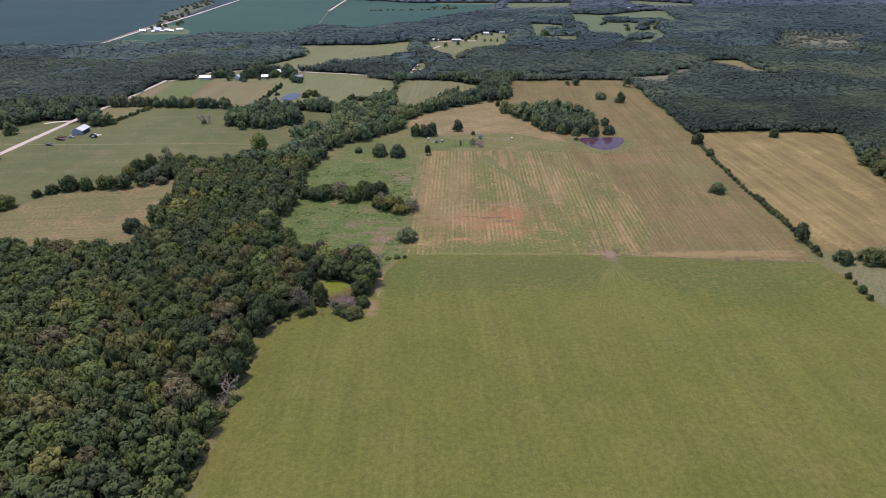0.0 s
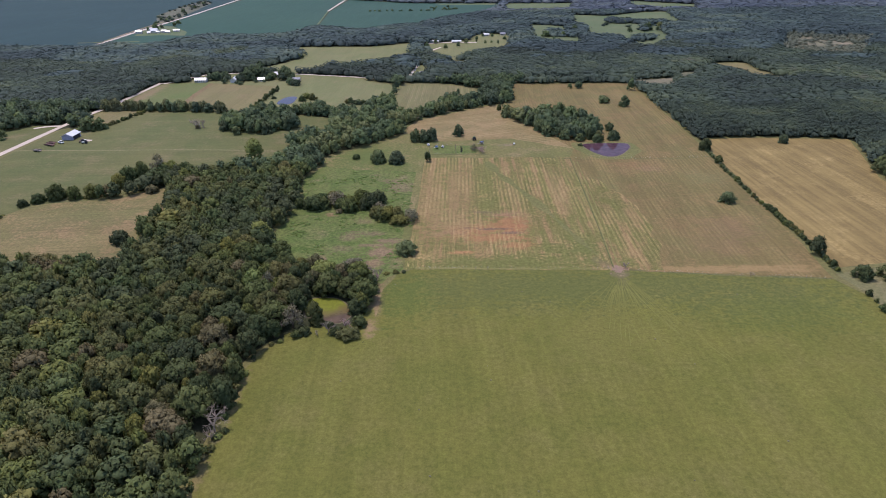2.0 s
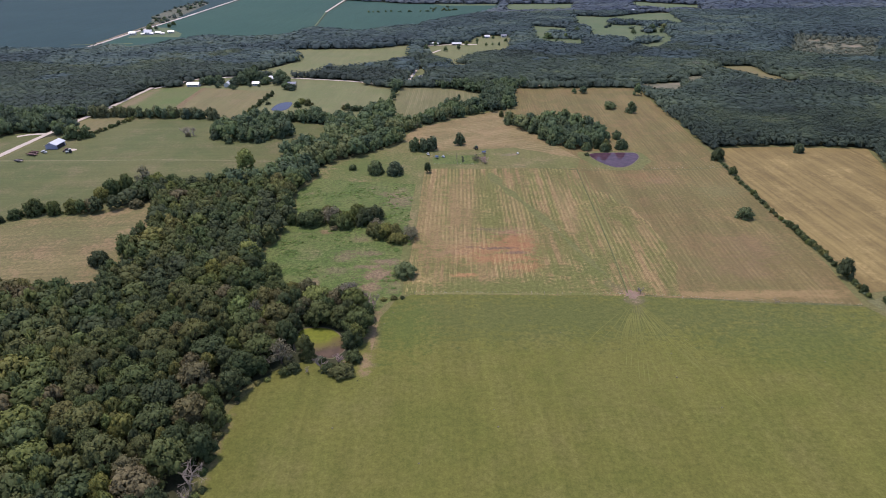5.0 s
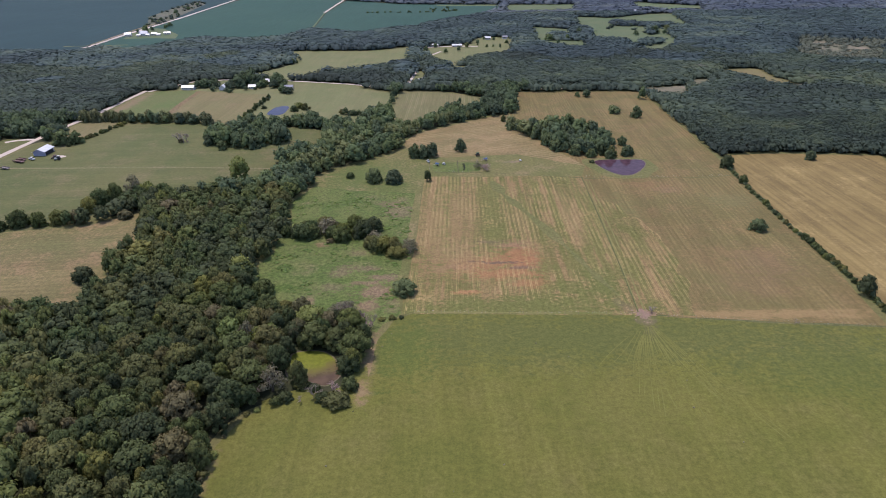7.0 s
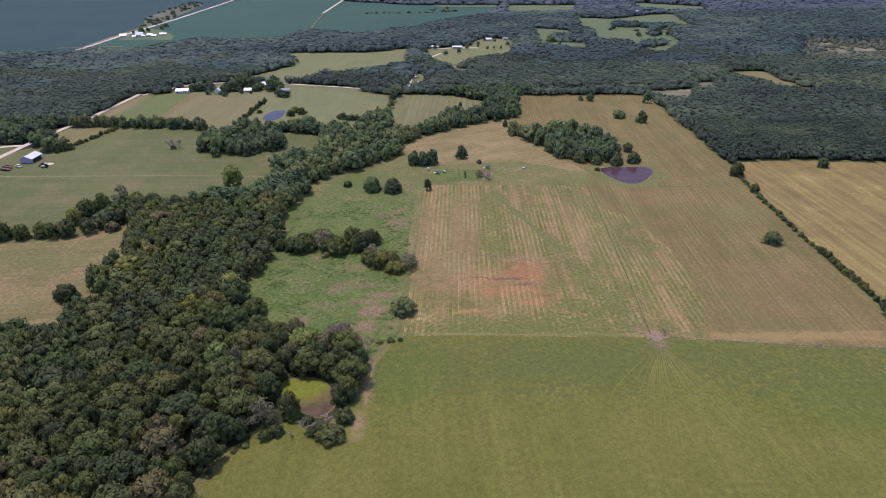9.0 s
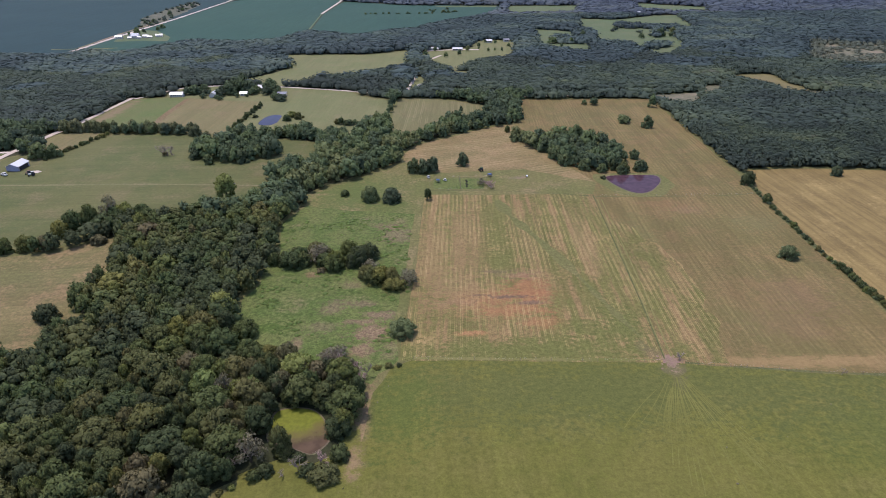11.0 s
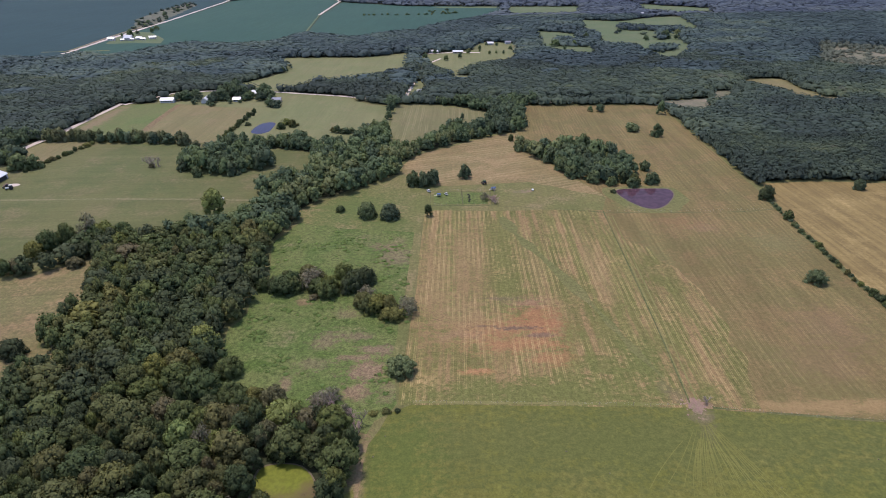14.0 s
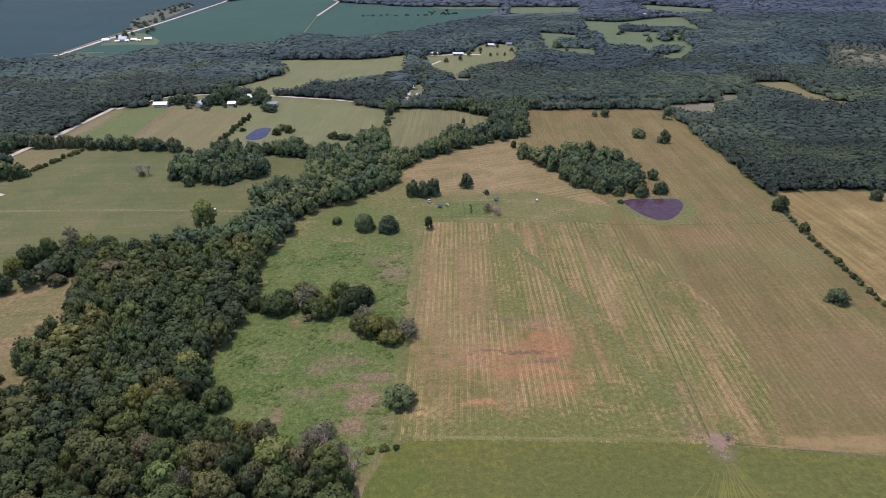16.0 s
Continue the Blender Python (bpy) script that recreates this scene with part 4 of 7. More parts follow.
stand = pack(5, 345)
order = np.argsort(np.hypot(stand[:, 0] + 70, (stand[:, 1] - 190) * 0.8))
for x, y, r in stand[order[:150]].tolist():
    shade = noise.noise((x / 22, y / 22, 5.0))
    leaf = rng.choices(("leaf", "leaf_lime", "leaf_brown", "leaf_grey"), (92, 6 if shade > 0.1 else 1, 4 if shade < 0 else 1, 1.2))[0]
    says = {"leaf": "dense green broadleaf tree in the wood", "leaf_lime": "light green broadleaf tree in the wood", "leaf_brown": "olive-brown broadleaf tree in the wood", "leaf_grey": "thin greyish half-dead tree in the wood"}[leaf]
    tree(x, y, r * 1.08, (7.0 + 0.55 * r) * rng.uniform(0.9, 1.1), "tall" if rng.random() < 0.05 else "wood", leaf, label=says, group="trees of the near wood", low=0.03)
rest = stand[order[150:]]
wood("woods_near", rest[:, 0], rest[:, 1], MID, 3.7, 9.3, 0.03, "dense green broadleaf woodland", "leaf_stuff", 0.5, rest[:, 2] * 1.1)


def streamside(x, y):
    return (x < 130) & (y < 503) | (x > -45) & (x < 75) & (y < 592)


belt = pack(345, 592, 3.3, ((7.0, 0.05), (5.6, 0.13), (4.4, 0.35), (3.4, 0.7), (2.6, 1.0)), 0.64, streamside)
wood("woods_stream", belt[:, 0], belt[:, 1], BELT, 5.0, 9.4, 0.0, "green broadleaf trees along the stream and hedges", "leaf_mid", 0.55, belt[:, 2] * 1.12, None, 0.0, (5.0 + 0.95 * belt[:, 2]) * nrng.uniform(0.82, 1.2, len(belt)))


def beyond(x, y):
    """Where the far leaf colour with haze mixed in begins, along an uneven line."""
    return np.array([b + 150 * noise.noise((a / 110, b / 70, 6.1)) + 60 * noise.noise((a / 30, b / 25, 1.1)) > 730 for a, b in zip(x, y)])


px, py = scatter(345, 860, 5.4)
ok = wooded(px, py, 2.2) & ~streamside(px, py) & ~beyond(px, py)
px, py = px[ok], py[ok]
closer = (py < 480) & (px > 130)
px, py = px[~closer], py[~closer]
ex, ey = scatter(345, 480, 4.2)
ok = wooded(ex, ey, 2.2) & ~streamside(ex, ey) & (ex > 130)
ex, ey = ex[ok], ey[ok]
wood("woods_east", ex, ey, HALF, 3.5, 8.4, 0.1, "dense dark green wood behind the golden field", "leaf_deep", 0.6, None, np.where(inner(ex, ey, 7.0), 0.45, 0.05), 1.1)
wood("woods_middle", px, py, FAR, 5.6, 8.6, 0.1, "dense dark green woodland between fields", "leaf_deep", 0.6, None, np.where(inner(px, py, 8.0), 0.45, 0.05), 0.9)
px, py = scatter(600, 1180, 7.0)
ok = wooded(px, py, 2.5) & beyond(px, py)
px, py = px[ok], py[ok]
mx, my = scatter(600, 1100, 7)
low = inside(mx, my, [(483, 874), (513, 853), (572, 835), (466, 688), (420, 707), (407, 734), (418, 767)]) & (nrng.uniform(size=len(mx)) < np.array([0.5 + 0.9 * noise.noise((x / 40, y / 40, 1)) for x, y in zip(mx, my)]) + 0.5 * (edge_gap(mx, my, [(483, 874), (513, 853), (572, 835), (466, 688), (420, 707), (407, 734), (418, 767)]) < 14))
wood("marsh_bushes", mx[low], my[low], VERY, 3.8, 5.5, 0.0, "pale low bushes in the marsh", "leaf_marsh", 0.4, None, None, 0.4, 3.5 + 5.5 * np.clip(1 - edge_gap(mx[low], my[low], [(483, 874), (513, 853), (572, 835), (466, 688), (420, 707), (407, 734), (418, 767)]) / 28, 0, 1))
sx, sy = scatter(640, 1560, 15)
thin = inside(sx, sy, [(-485, 1088), (-472, 1133), (-495, 1277), (-524, 1489), (-567, 1558), (-565, 1412), (-545, 1239)]) & (nrng.uniform(size=len(sx)) < 0.3) | inside(sx, sy, [(235, 1033), (276, 1023), (361, 1022), (344, 968), (334, 915), (300, 829), (270, 785), (248, 807), (245, 847), (209, 893)]) & (nrng.uniform(size=len(sx)) < 0.07)
wood("scrub_far", sx[thin], sy[thin], VERY, 4.5, 6, 0.0, "scattered scrub trees in pale rough ground")
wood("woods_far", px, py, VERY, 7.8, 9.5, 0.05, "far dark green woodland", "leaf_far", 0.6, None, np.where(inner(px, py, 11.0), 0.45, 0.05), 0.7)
px, py = scatter(1180, 1800, 14)
ok = wooded(px, py, 3.0)
px, py = px[ok], py[ok]
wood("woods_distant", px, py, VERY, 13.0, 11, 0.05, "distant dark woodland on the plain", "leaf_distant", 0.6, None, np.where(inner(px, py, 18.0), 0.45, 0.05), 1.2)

# low weed clumps in the rough meadow
weeds = nrng.uniform((-84, 228), (-15, 346), (900, 2))
lush = np.array([noise.noise((x / 13, y / 9, 3.7)) for x, y in weeds]) + nrng.uniform(-0.25, 0.25, 900) > 0.22
weeds = weeds[lush & inside(weeds[:, 0], weeds[:, 1], FIELDS[3])]
wood("weeds", weeds[:, 0], weeds[:, 1], VERY, 1.2, 0.4, 0.0, "low clumps of dark green weeds in the rough meadow", "leaf_weed", 0.3, None, None, 0.8)

# ---------------------------------------------------------------- single trees and hedges
FAR_TREES = []   # trees too far off to tell apart
tree(-75.5, 511, 3.2, 6.0, "plain", "leaf_dark", "tree", "small pointed dark green tree in the pond meadow", low=0.0)
tree(-69.5, 509, 3.6, 4.6, "plain", "leaf_dark", "bush", "round dark green bush in the pond meadow", low=0.0)
tree(-65.5, 511, 3.0, 4.0, "plain", "leaf_dark", "bush", "round dark green bush in the pond meadow", low=0.0)
tree(145.9, 293.8, 4.8, 6.5, "round", "leaf_dark", "tree", "lone rounded green tree in the hay field", low=0.06)
FAR_TREES.append((125.9, 561.4, 4.2, 6.5))
tree(135.4, 506.3, 6.2, 6.3, "round", "leaf_dark", "tree", "lone rounded green tree in the hay field", low=0.06)
tree(148.5, 492.4, 4.2, 9.2, "round", "leaf_dark", "tree", "lone rounded green tree in the hay field", low=0.06)
FAR_TREES.append((170.6, 550.9, 3.4, 10.7))
FAR_TREES.append((117.9, 561.0, 2.6, 4.5))
tree(11.7, 416.2, 4.0, 8.6, "round", "leaf_dark", "tree", "lone rounded green tree in the hay field", low=0.06)
tree(225.0, 391.0, 3.8, 6.7, "round", "leaf_dark", "tree", "lone rounded green tree in the hay field", low=0.06)
tree(-9.0, 363.0, 2.5, 7.5, "tall", "leaf", "tree", "round green tree standing in open grass", low=0.05)
tree(-17.6, 405.5, 4.7, 9.4, "round", "leaf_dark", "tree", "round green tree standing in open grass", low=0.05)
tree(-11.6, 403.9, 4.7, 9.3, "round", "leaf_dark", "tree", "round green tree standing in open grass", low=0.05)
tree(-6.9, 406.7, 5.3, 10.0, "round", "leaf_dark", "tree", "round green tree standing in open grass", low=0.05)
tree(-39.3, 362.8, 5.7, 9.4, "round", "leaf_dark", "tree", "round green tree standing in open grass", low=0.05)
tree(-28.0, 361.5, 6.1, 8.5, "round", "leaf_dark", "tree", "round green tree standing in open grass", low=0.05)
tree(46.2, 485.6, 2.5, 5.2, "round", "leaf", "tree", "round green tree standing in open grass", low=0.05)
tree(-16.0, 242.7, 5.9, 6.2, "round", "leaf_dark", "bush", "wide round green bush in rough grass", low=0.02)
tree(-53.8, 369.6, 2.7, 3.7, "small", "leaf", "bush", "wide round green bush in rough grass", low=0.02)
tree(-23.4, 223.6, 1.5, 1.3, "small", "leaf", "bush", "small green bush along the pasture edge", group="bushes along the pasture edge", low=0.0, stem=False)
tree(-19.8, 224.5, 1.5, 1.6, "small", "leaf", "bush", "small green bush along the pasture edge", group="bushes along the pasture edge", low=0.0, stem=False)
tree(-16.6, 224.7, 1.1, 1.3, "small", "leaf", "bush", "small green bush along the pasture edge", group="bushes along the pasture edge", low=0.0, stem=False)
tree(-65.5, 292.8, 6.3, 7.8, "round", "leaf", "tree", "bushy green tree in the thicket across the meadow", group="thicket across the meadow", low=0.03)
tree(-73.7, 294.8, 3.9, 6.3, "round", "leaf", "tree", "bushy green tree in the thicket across the meadow", group="thicket across the meadow", low=0.03)
tree(-56.7, 295.1, 5.4, 6.9, "round", "leaf_grey", "tree", "bushy thin greyish tree in the thicket across the meadow", group="thicket across the meadow", low=0.03)
tree(-47.2, 289.4, 5.3, 8.0, "round", "leaf", "tree", "bushy green tree in the thicket across the meadow", group="thicket across the meadow", low=0.03)
tree(-38.0, 293.3, 6.0, 9.1, "round", "leaf", "tree", "bushy green tree in the thicket across the meadow", group="thicket across the meadow", low=0.03)
tree(-61.3, 293.4, 4.8, 7.1, "round", "leaf", "tree", "bushy green tree in the thicket across the meadow", group="thicket across the meadow", low=0.03)
tree(-51.6, 292.9, 4.5, 6.5, "round", "leaf", "tree", "bushy green tree in the thicket across the meadow", group="thicket across the meadow", low=0.03)
tree(-32.4, 281.6, 4.3, 6.8, "round", "leaf", "tree", "bushy green tree in the thicket across the meadow", group="thicket across the meadow", low=0.03)
tree(-42.8, 303.9, 4.6, 6.7, "round", "leaf", "tree", "bushy green tree in the thicket across the meadow", group="thicket across the meadow", low=0.03)
tree(-26.9, 277.4, 6.0, 8.4, "round", "leaf", "tree", "bushy green tree in the thicket across the meadow", group="thicket across the meadow", low=0.03)
tree(-31.7, 286.1, 4.4, 6.3, "round", "leaf_grey", "tree", "bushy thin greyish tree in the thicket across the meadow", group="thicket across the meadow", low=0.03)
tree(-21.4, 273.2, 5.1, 5.6, "round", "leaf", "tree", "bushy green tree in the thicket across the meadow", group="thicket across the meadow", low=0.03)
tree(-15.3, 275.6, 4.8, 5.8, "round", "leaf_grey", "tree", "bushy thin greyish tree in the thicket across the meadow", group="thicket across the meadow", low=0.03)
tree(-52.1, 286.9, 2.1, 2.3, "small", "leaf_brown", "tree", "bushy olive-brown tree in the thicket across the meadow", group="thicket across the meadow", low=0.03)
tree(-219.3, 299.0, 3.1, 4.4, "round", "leaf", "tree", "green tree in the belt between two fields", group="tree belt by the dry field", low=0.04)
tree(-214.2, 304.3, 4.3, 5.5, "round", "leaf", "tree", "green tree in the belt between two fields", group="tree belt by the dry field", low=0.04)
tree(-206.9, 309.0, 5.9, 9.6, "round", "leaf", "tree", "green tree in the belt between two fields", group="tree belt by the dry field", low=0.04)
tree(-197.2, 308.8, 4.4, 8.4, "round", "leaf", "tree", "green tree in the belt between two fields", group="tree belt by the dry field", low=0.04)
tree(-189.1, 311.4, 5.0, 8.1, "round", "leaf", "tree", "green tree in the belt between two fields", group="tree belt by the dry field", low=0.04)
tree(-180.1, 312.0, 5.0, 8.0, "round", "leaf_brown", "tree", "olive-brown tree in the belt between two fields", group="tree belt by the dry field", low=0.04)
tree(-181.1, 325.2, 4.9, 9.2, "round", "leaf", "tree", "green tree in the belt between two fields", group="tree belt by the dry field", low=0.04)
tree(-178.3, 332.0, 5.6, 11.4, "round", "leaf", "tree", "green tree in the belt between two fields", group="tree belt by the dry field", low=0.04)
tree(-172.9, 336.6, 5.7, 12.2, "round", "leaf", "tree", "green tree in the belt between two fields", group="tree belt by the dry field", low=0.04)
tree(-165.4, 341.5, 6.1, 14.5, "round", "leaf_grey", "tree", "thin greyish tree in the belt between two fields", group="tree belt by the dry field", low=0.04)
tree(-157.8, 341.2, 6.1, 11.2, "round", "leaf", "tree", "green tree in the belt between two fields", group="tree belt by the dry field", low=0.04)
tree(-150.4, 342.8, 5.8, 9.7, "round", "leaf", "tree", "green tree in the belt between two fields", group="tree belt by the dry field", low=0.04)
tree(-159.6, 316.9, 4.2, 4.8, "round", "leaf_brown", "tree", "spreading olive-brown tree at the field edge", low=0.05)
tree(-227.5, 283.8, 7.3, 8.0, "round", "leaf", "tree", "spreading green tree at the field edge", low=0.05)
tree(-237.4, 279.0, 7.2, 8.9, "round", "leaf", "tree", "spreading green tree at the field edge", low=0.05)
for x, y, r, h in ((-158, 436, 4.4, 7.5), (-146, 426, 3.8, 6.5), (-126, 429, 5, 8.5), (-112, 438, 5, 10), (-142, 468, 5.2, 12.5), (-122, 464, 4.2, 12), (-109, 452, 3.4, 7)):
    tree(x, y, r, h, "round", "leaf_dark", "tree", "dark green shade tree in the pasture grove", group="grove in the pasture", low=0.0)
tree(-116, 366, 6.4, 17.5, "tall", "leaf_lime", "tree", "tall light green tree above the wood", low=0.05)
tree(166.2, 215.9, 4.9, 5.9, "round", "leaf", "bush", "dense green bush at the pasture corner", group="bushes at the pasture corner", low=0.02)
tree(177.3, 215.0, 5.8, 7.2, "round", "leaf", "bush", "dense green bush at the pasture corner", group="bushes at the pasture corner", low=0.02)
tree(182.3, 212.3, 4.6, 8.5, "round", "leaf", "bush", "dense green bush at the pasture corner", group="bushes at the pasture corner", low=0.02)
tree(160.3, 202.7, 1.5, 2.8, "small", "leaf", "bush", "dense green bush at the pasture corner", group="bushes at the pasture corner", low=0.02)
tree(160.0, 197.7, 0.9, 1.9, "small", "leaf", "bush", "dense green bush at the pasture corner", group="bushes at the pasture corner", low=0.02)
tree(158.9, 191.5, 2.0, 3.6, "small", "leaf", "bush", "dense green bush at the pasture corner", group="bushes at the pasture corner", low=0.02)
tree(158.5, 186.4, 1.3, 2.5, "small", "leaf", "bush", "dense green bush at the pasture corner", group="bushes at the pasture corner", low=0.02)
tree(168.9, 379.2, 5.2, 8.6, "round", "leaf", "bush", "small dark green bush in the fence line hedge", group="hedge between hay and golden fields", low=0.0, stem=False)
tree(166.7, 353.6, 2.8, 5.2, "small", "leaf", "bush", "small dark green bush in the fence line hedge", group="hedge between hay and golden fields", low=0.0, stem=False)
tree(164.5, 338.1, 1.5, 2.6, "small", "leaf", "bush", "small dark green bush in the fence line hedge", group="hedge between hay and golden fields", low=0.0, stem=False)
tree(164.6, 331.9, 1.2, 2.3, "small", "leaf", "bush", "small dark green bush in the fence line hedge", group="hedge between hay and golden fields", low=0.0, stem=False)
tree(164.4, 323.7, 2.0, 3.1, "small", "leaf", "bush", "small dark green bush in the fence line hedge", group="hedge between hay and golden fields", low=0.0, stem=False)
tree(163.7, 316.8, 1.3, 2.2, "small", "leaf", "bush", "small dark green bush in the fence line hedge", group="hedge between hay and golden fields", low=0.0, stem=False)
tree(163.2, 310.6, 1.4, 2.5, "small", "leaf", "bush", "small dark green bush in the fence line hedge", group="hedge between hay and golden fields", low=0.0, stem=False)
tree(162.3, 299.5, 1.4, 2.8, "small", "leaf", "bush", "small dark green bush in the fence line hedge", group="hedge between hay and golden fields", low=0.0, stem=False)
tree(161.8, 294.4, 1.1, 2.1, "small", "leaf", "bush", "small dark green bush in the fence line hedge", group="hedge between hay and golden fields", low=0.0, stem=False)
tree(162.6, 283.9, 2.0, 3.4, "small", "leaf", "bush", "small dark green bush in the fence line hedge", group="hedge between hay and golden fields", low=0.0, stem=False)
tree(162.8, 279.4, 2.0, 3.4, "small", "leaf", "bush", "small dark green bush in the fence line hedge", group="hedge between hay and golden fields", low=0.0, stem=False)
tree(162.2, 273.6, 2.0, 3.0, "small", "leaf", "bush", "small dark green bush in the fence line hedge", group="hedge between hay and golden fields", low=0.0, stem=False)
tree(162.0, 268.6, 1.8, 3.0, "small", "leaf", "bush", "small dark green bush in the fence line hedge", group="hedge between hay and golden fields", low=0.0, stem=False)
tree(162.2, 263.8, 1.9, 3.2, "small", "leaf", "bush", "small dark green bush in the fence line hedge", group="hedge between hay and golden fields", low=0.0, stem=False)
tree(162.5, 259.7, 1.6, 2.7, "small", "leaf", "bush", "small dark green bush in the fence line hedge", group="hedge between hay and golden fields", low=0.0, stem=False)
tree(162.0, 253.9, 1.7, 3.2, "small", "leaf", "bush", "small dark green bush in the fence line hedge", group="hedge between hay and golden fields", low=0.0, stem=False)
tree(161.4, 249.3, 1.2, 2.4, "small", "leaf", "bush", "small dark green bush in the fence line hedge", group="hedge between hay and golden fields", low=0.0, stem=False)
tree(160.9, 241.7, 1.7, 2.8, "small", "leaf", "bush", "small dark green bush in the fence line hedge", group="hedge between hay and golden fields", low=0.0, stem=False)
tree(160.7, 234.8, 1.5, 2.5, "small", "leaf", "bush", "small dark green bush in the fence line hedge", group="hedge between hay and golden fields", low=0.0, stem=False)
tree(159.8, 224.6, 1.7, 3.9, "small", "leaf", "bush", "small dark green bush in the fence line hedge", group="hedge between hay and golden fields", low=0.0, stem=False)
tree(159.5, 221.3, 1.2, 2.2, "small", "leaf", "bush", "small dark green bush in the fence line hedge", group="hedge between hay and golden fields", low=0.0, stem=False)
tree(-274.4, 498.9, 4.9, 9.9, "round", "leaf_pale", "tree", "pale green hedgerow tree along the pasture", group="hedgerow along the pasture", low=0.04)
tree(-266.1, 499.0, 5.6, 10.5, "round", "leaf_pale", "tree", "pale green hedgerow tree along the pasture", group="hedgerow along the pasture", low=0.04)
tree(-252.4, 499.2, 4.6, 9.7, "round", "leaf_pale", "tree", "pale green hedgerow tree along the pasture", group="hedgerow along the pasture", low=0.04)
tree(-238.5, 498.3, 4.0, 8.8, "round", "leaf_pale", "tree", "pale green hedgerow tree along the pasture", group="hedgerow along the pasture", low=0.04)
tree(-230.9, 496.2, 2.9, 7.2, "round", "leaf_pale", "tree", "pale green hedgerow tree along the pasture", group="hedgerow along the pasture", low=0.04)
tree(-225.4, 498.0, 4.2, 9.5, "round", "leaf_pale", "tree", "pale green hedgerow tree along the pasture", group="hedgerow along the pasture", low=0.04)
tree(-212.4, 495.4, 4.9, 9.9, "round", "leaf_pale", "tree", "pale green hedgerow tree along the pasture", group="hedgerow along the pasture", low=0.04)
tree(-201.8, 493.1, 3.5, 8.5, "round", "leaf_pale", "tree", "pale green hedgerow tree along the pasture", group="hedgerow along the pasture", low=0.04)
tree(-192.4, 493.1, 4.2, 9.0, "round", "leaf_pale", "tree", "pale green hedgerow tree along the pasture", group="hedgerow along the pasture", low=0.04)
tree(-177.8, 488.4, 5.2, 10.1, "round", "leaf_pale", "tree", "pale green hedgerow tree along the pasture", group="hedgerow along the pasture", low=0.04)
tree(-167.6, 484.3, 2.8, 4.0, "round", "leaf_pale", "tree", "pale green hedgerow tree along the pasture", group="hedgerow along the pasture", low=0.04)
tree(-253.7, 436.2, 1.5, 2.5, "small", "leaf", "bush", "low green bush in the field hedge", group="low hedge beside the pasture", low=0.0, stem=False)
tree(-252.9, 440.1, 2.0, 3.2, "small", "leaf", "bush", "low green bush in the field hedge", group="low hedge beside the pasture", low=0.0, stem=False)
tree(-252.3, 445.0, 2.5, 2.2, "small", "leaf", "bush", "low green bush in the field hedge", group="low hedge beside the pasture", low=0.0, stem=False)
tree(-250.5, 448.3, 1.5, 3.4, "small", "leaf", "bush", "low green bush in the field hedge", group="low hedge beside the pasture", low=0.0, stem=False)
tree(-250.2, 453.5, 2.1, 2.4, "small", "leaf", "bush", "low green bush in the field hedge", group="low hedge beside the pasture", low=0.0, stem=False)
tree(-249.3, 457.7, 2.6, 3.1, "small", "leaf", "bush", "low green bush in the field hedge", group="low hedge beside the pasture", low=0.0, stem=False)
tree(-247.5, 461.2, 1.6, 2.6, "small", "leaf", "bush", "low green bush in the field hedge", group="low hedge beside the pasture", low=0.0, stem=False)
tree(-246.7, 466.7, 2.1, 3.3, "small", "leaf", "bush", "low green bush in the field hedge", group="low hedge beside the pasture", low=0.0, stem=False)
tree(-245.8, 471.2, 2.7, 2.3, "small", "leaf", "bush", "low green bush in the field hedge", group="low hedge beside the pasture", low=0.0, stem=False)
tree(-244.8, 476.1, 1.6, 3.6, "small", "leaf", "bush", "low green bush in the field hedge", group="low hedge beside the pasture", low=0.0, stem=False)
tree(-243.4, 480.8, 2.2, 2.5, "small", "leaf", "bush", "low green bush in the field hedge", group="low hedge beside the pasture", low=0.0, stem=False)
tree(-242.0, 485.6, 2.8, 3.3, "small", "leaf", "bush", "low green bush in the field hedge", group="low hedge beside the pasture", low=0.0, stem=False)
tree(-241.0, 490.9, 1.7, 2.7, "small", "leaf", "bush", "low green bush in the field hedge", group="low hedge beside the pasture", low=0.0, stem=False)
tree(-154.0, 503.4, 1.7, 2.9, "small", "leaf", "bush", "green hedge bush before the pond meadow", group="hedge by the pond meadow", low=0.0, stem=False)
tree(-154.3, 510.2, 2.4, 3.7, "small", "leaf", "bush", "green hedge bush before the pond meadow", group="hedge by the pond meadow", low=0.0, stem=False)
tree(-153.4, 515.1, 1.8, 4.8, "small", "leaf", "bush", "green hedge bush before the pond meadow", group="hedge by the pond meadow", low=0.0, stem=False)
tree(-153.7, 522.2, 2.4, 2.9, "small", "leaf", "bush", "green hedge bush before the pond meadow", group="hedge by the pond meadow", low=0.0, stem=False)
tree(-152.8, 527.4, 1.8, 4.0, "small", "leaf", "bush", "green hedge bush before the pond meadow", group="hedge by the pond meadow", low=0.0, stem=False)
tree(-153.0, 534.9, 2.5, 4.8, "small", "leaf", "bush", "green hedge bush before the pond meadow", group="hedge by the pond meadow", low=0.0, stem=False)
tree(-153.0, 541.8, 1.9, 3.2, "small", "leaf", "bush", "green hedge bush before the pond meadow", group="hedge by the pond meadow", low=0.0, stem=False)
tree(-152.3, 548.2, 2.5, 4.0, "small", "leaf", "bush", "green hedge bush before the pond meadow", group="hedge by the pond meadow", low=0.0, stem=False)
tree(-152.3, 555.6, 1.9, 5.2, "small", "leaf", "bush", "green hedge bush before the pond meadow", group="hedge by the pond meadow", low=0.0, stem=False)
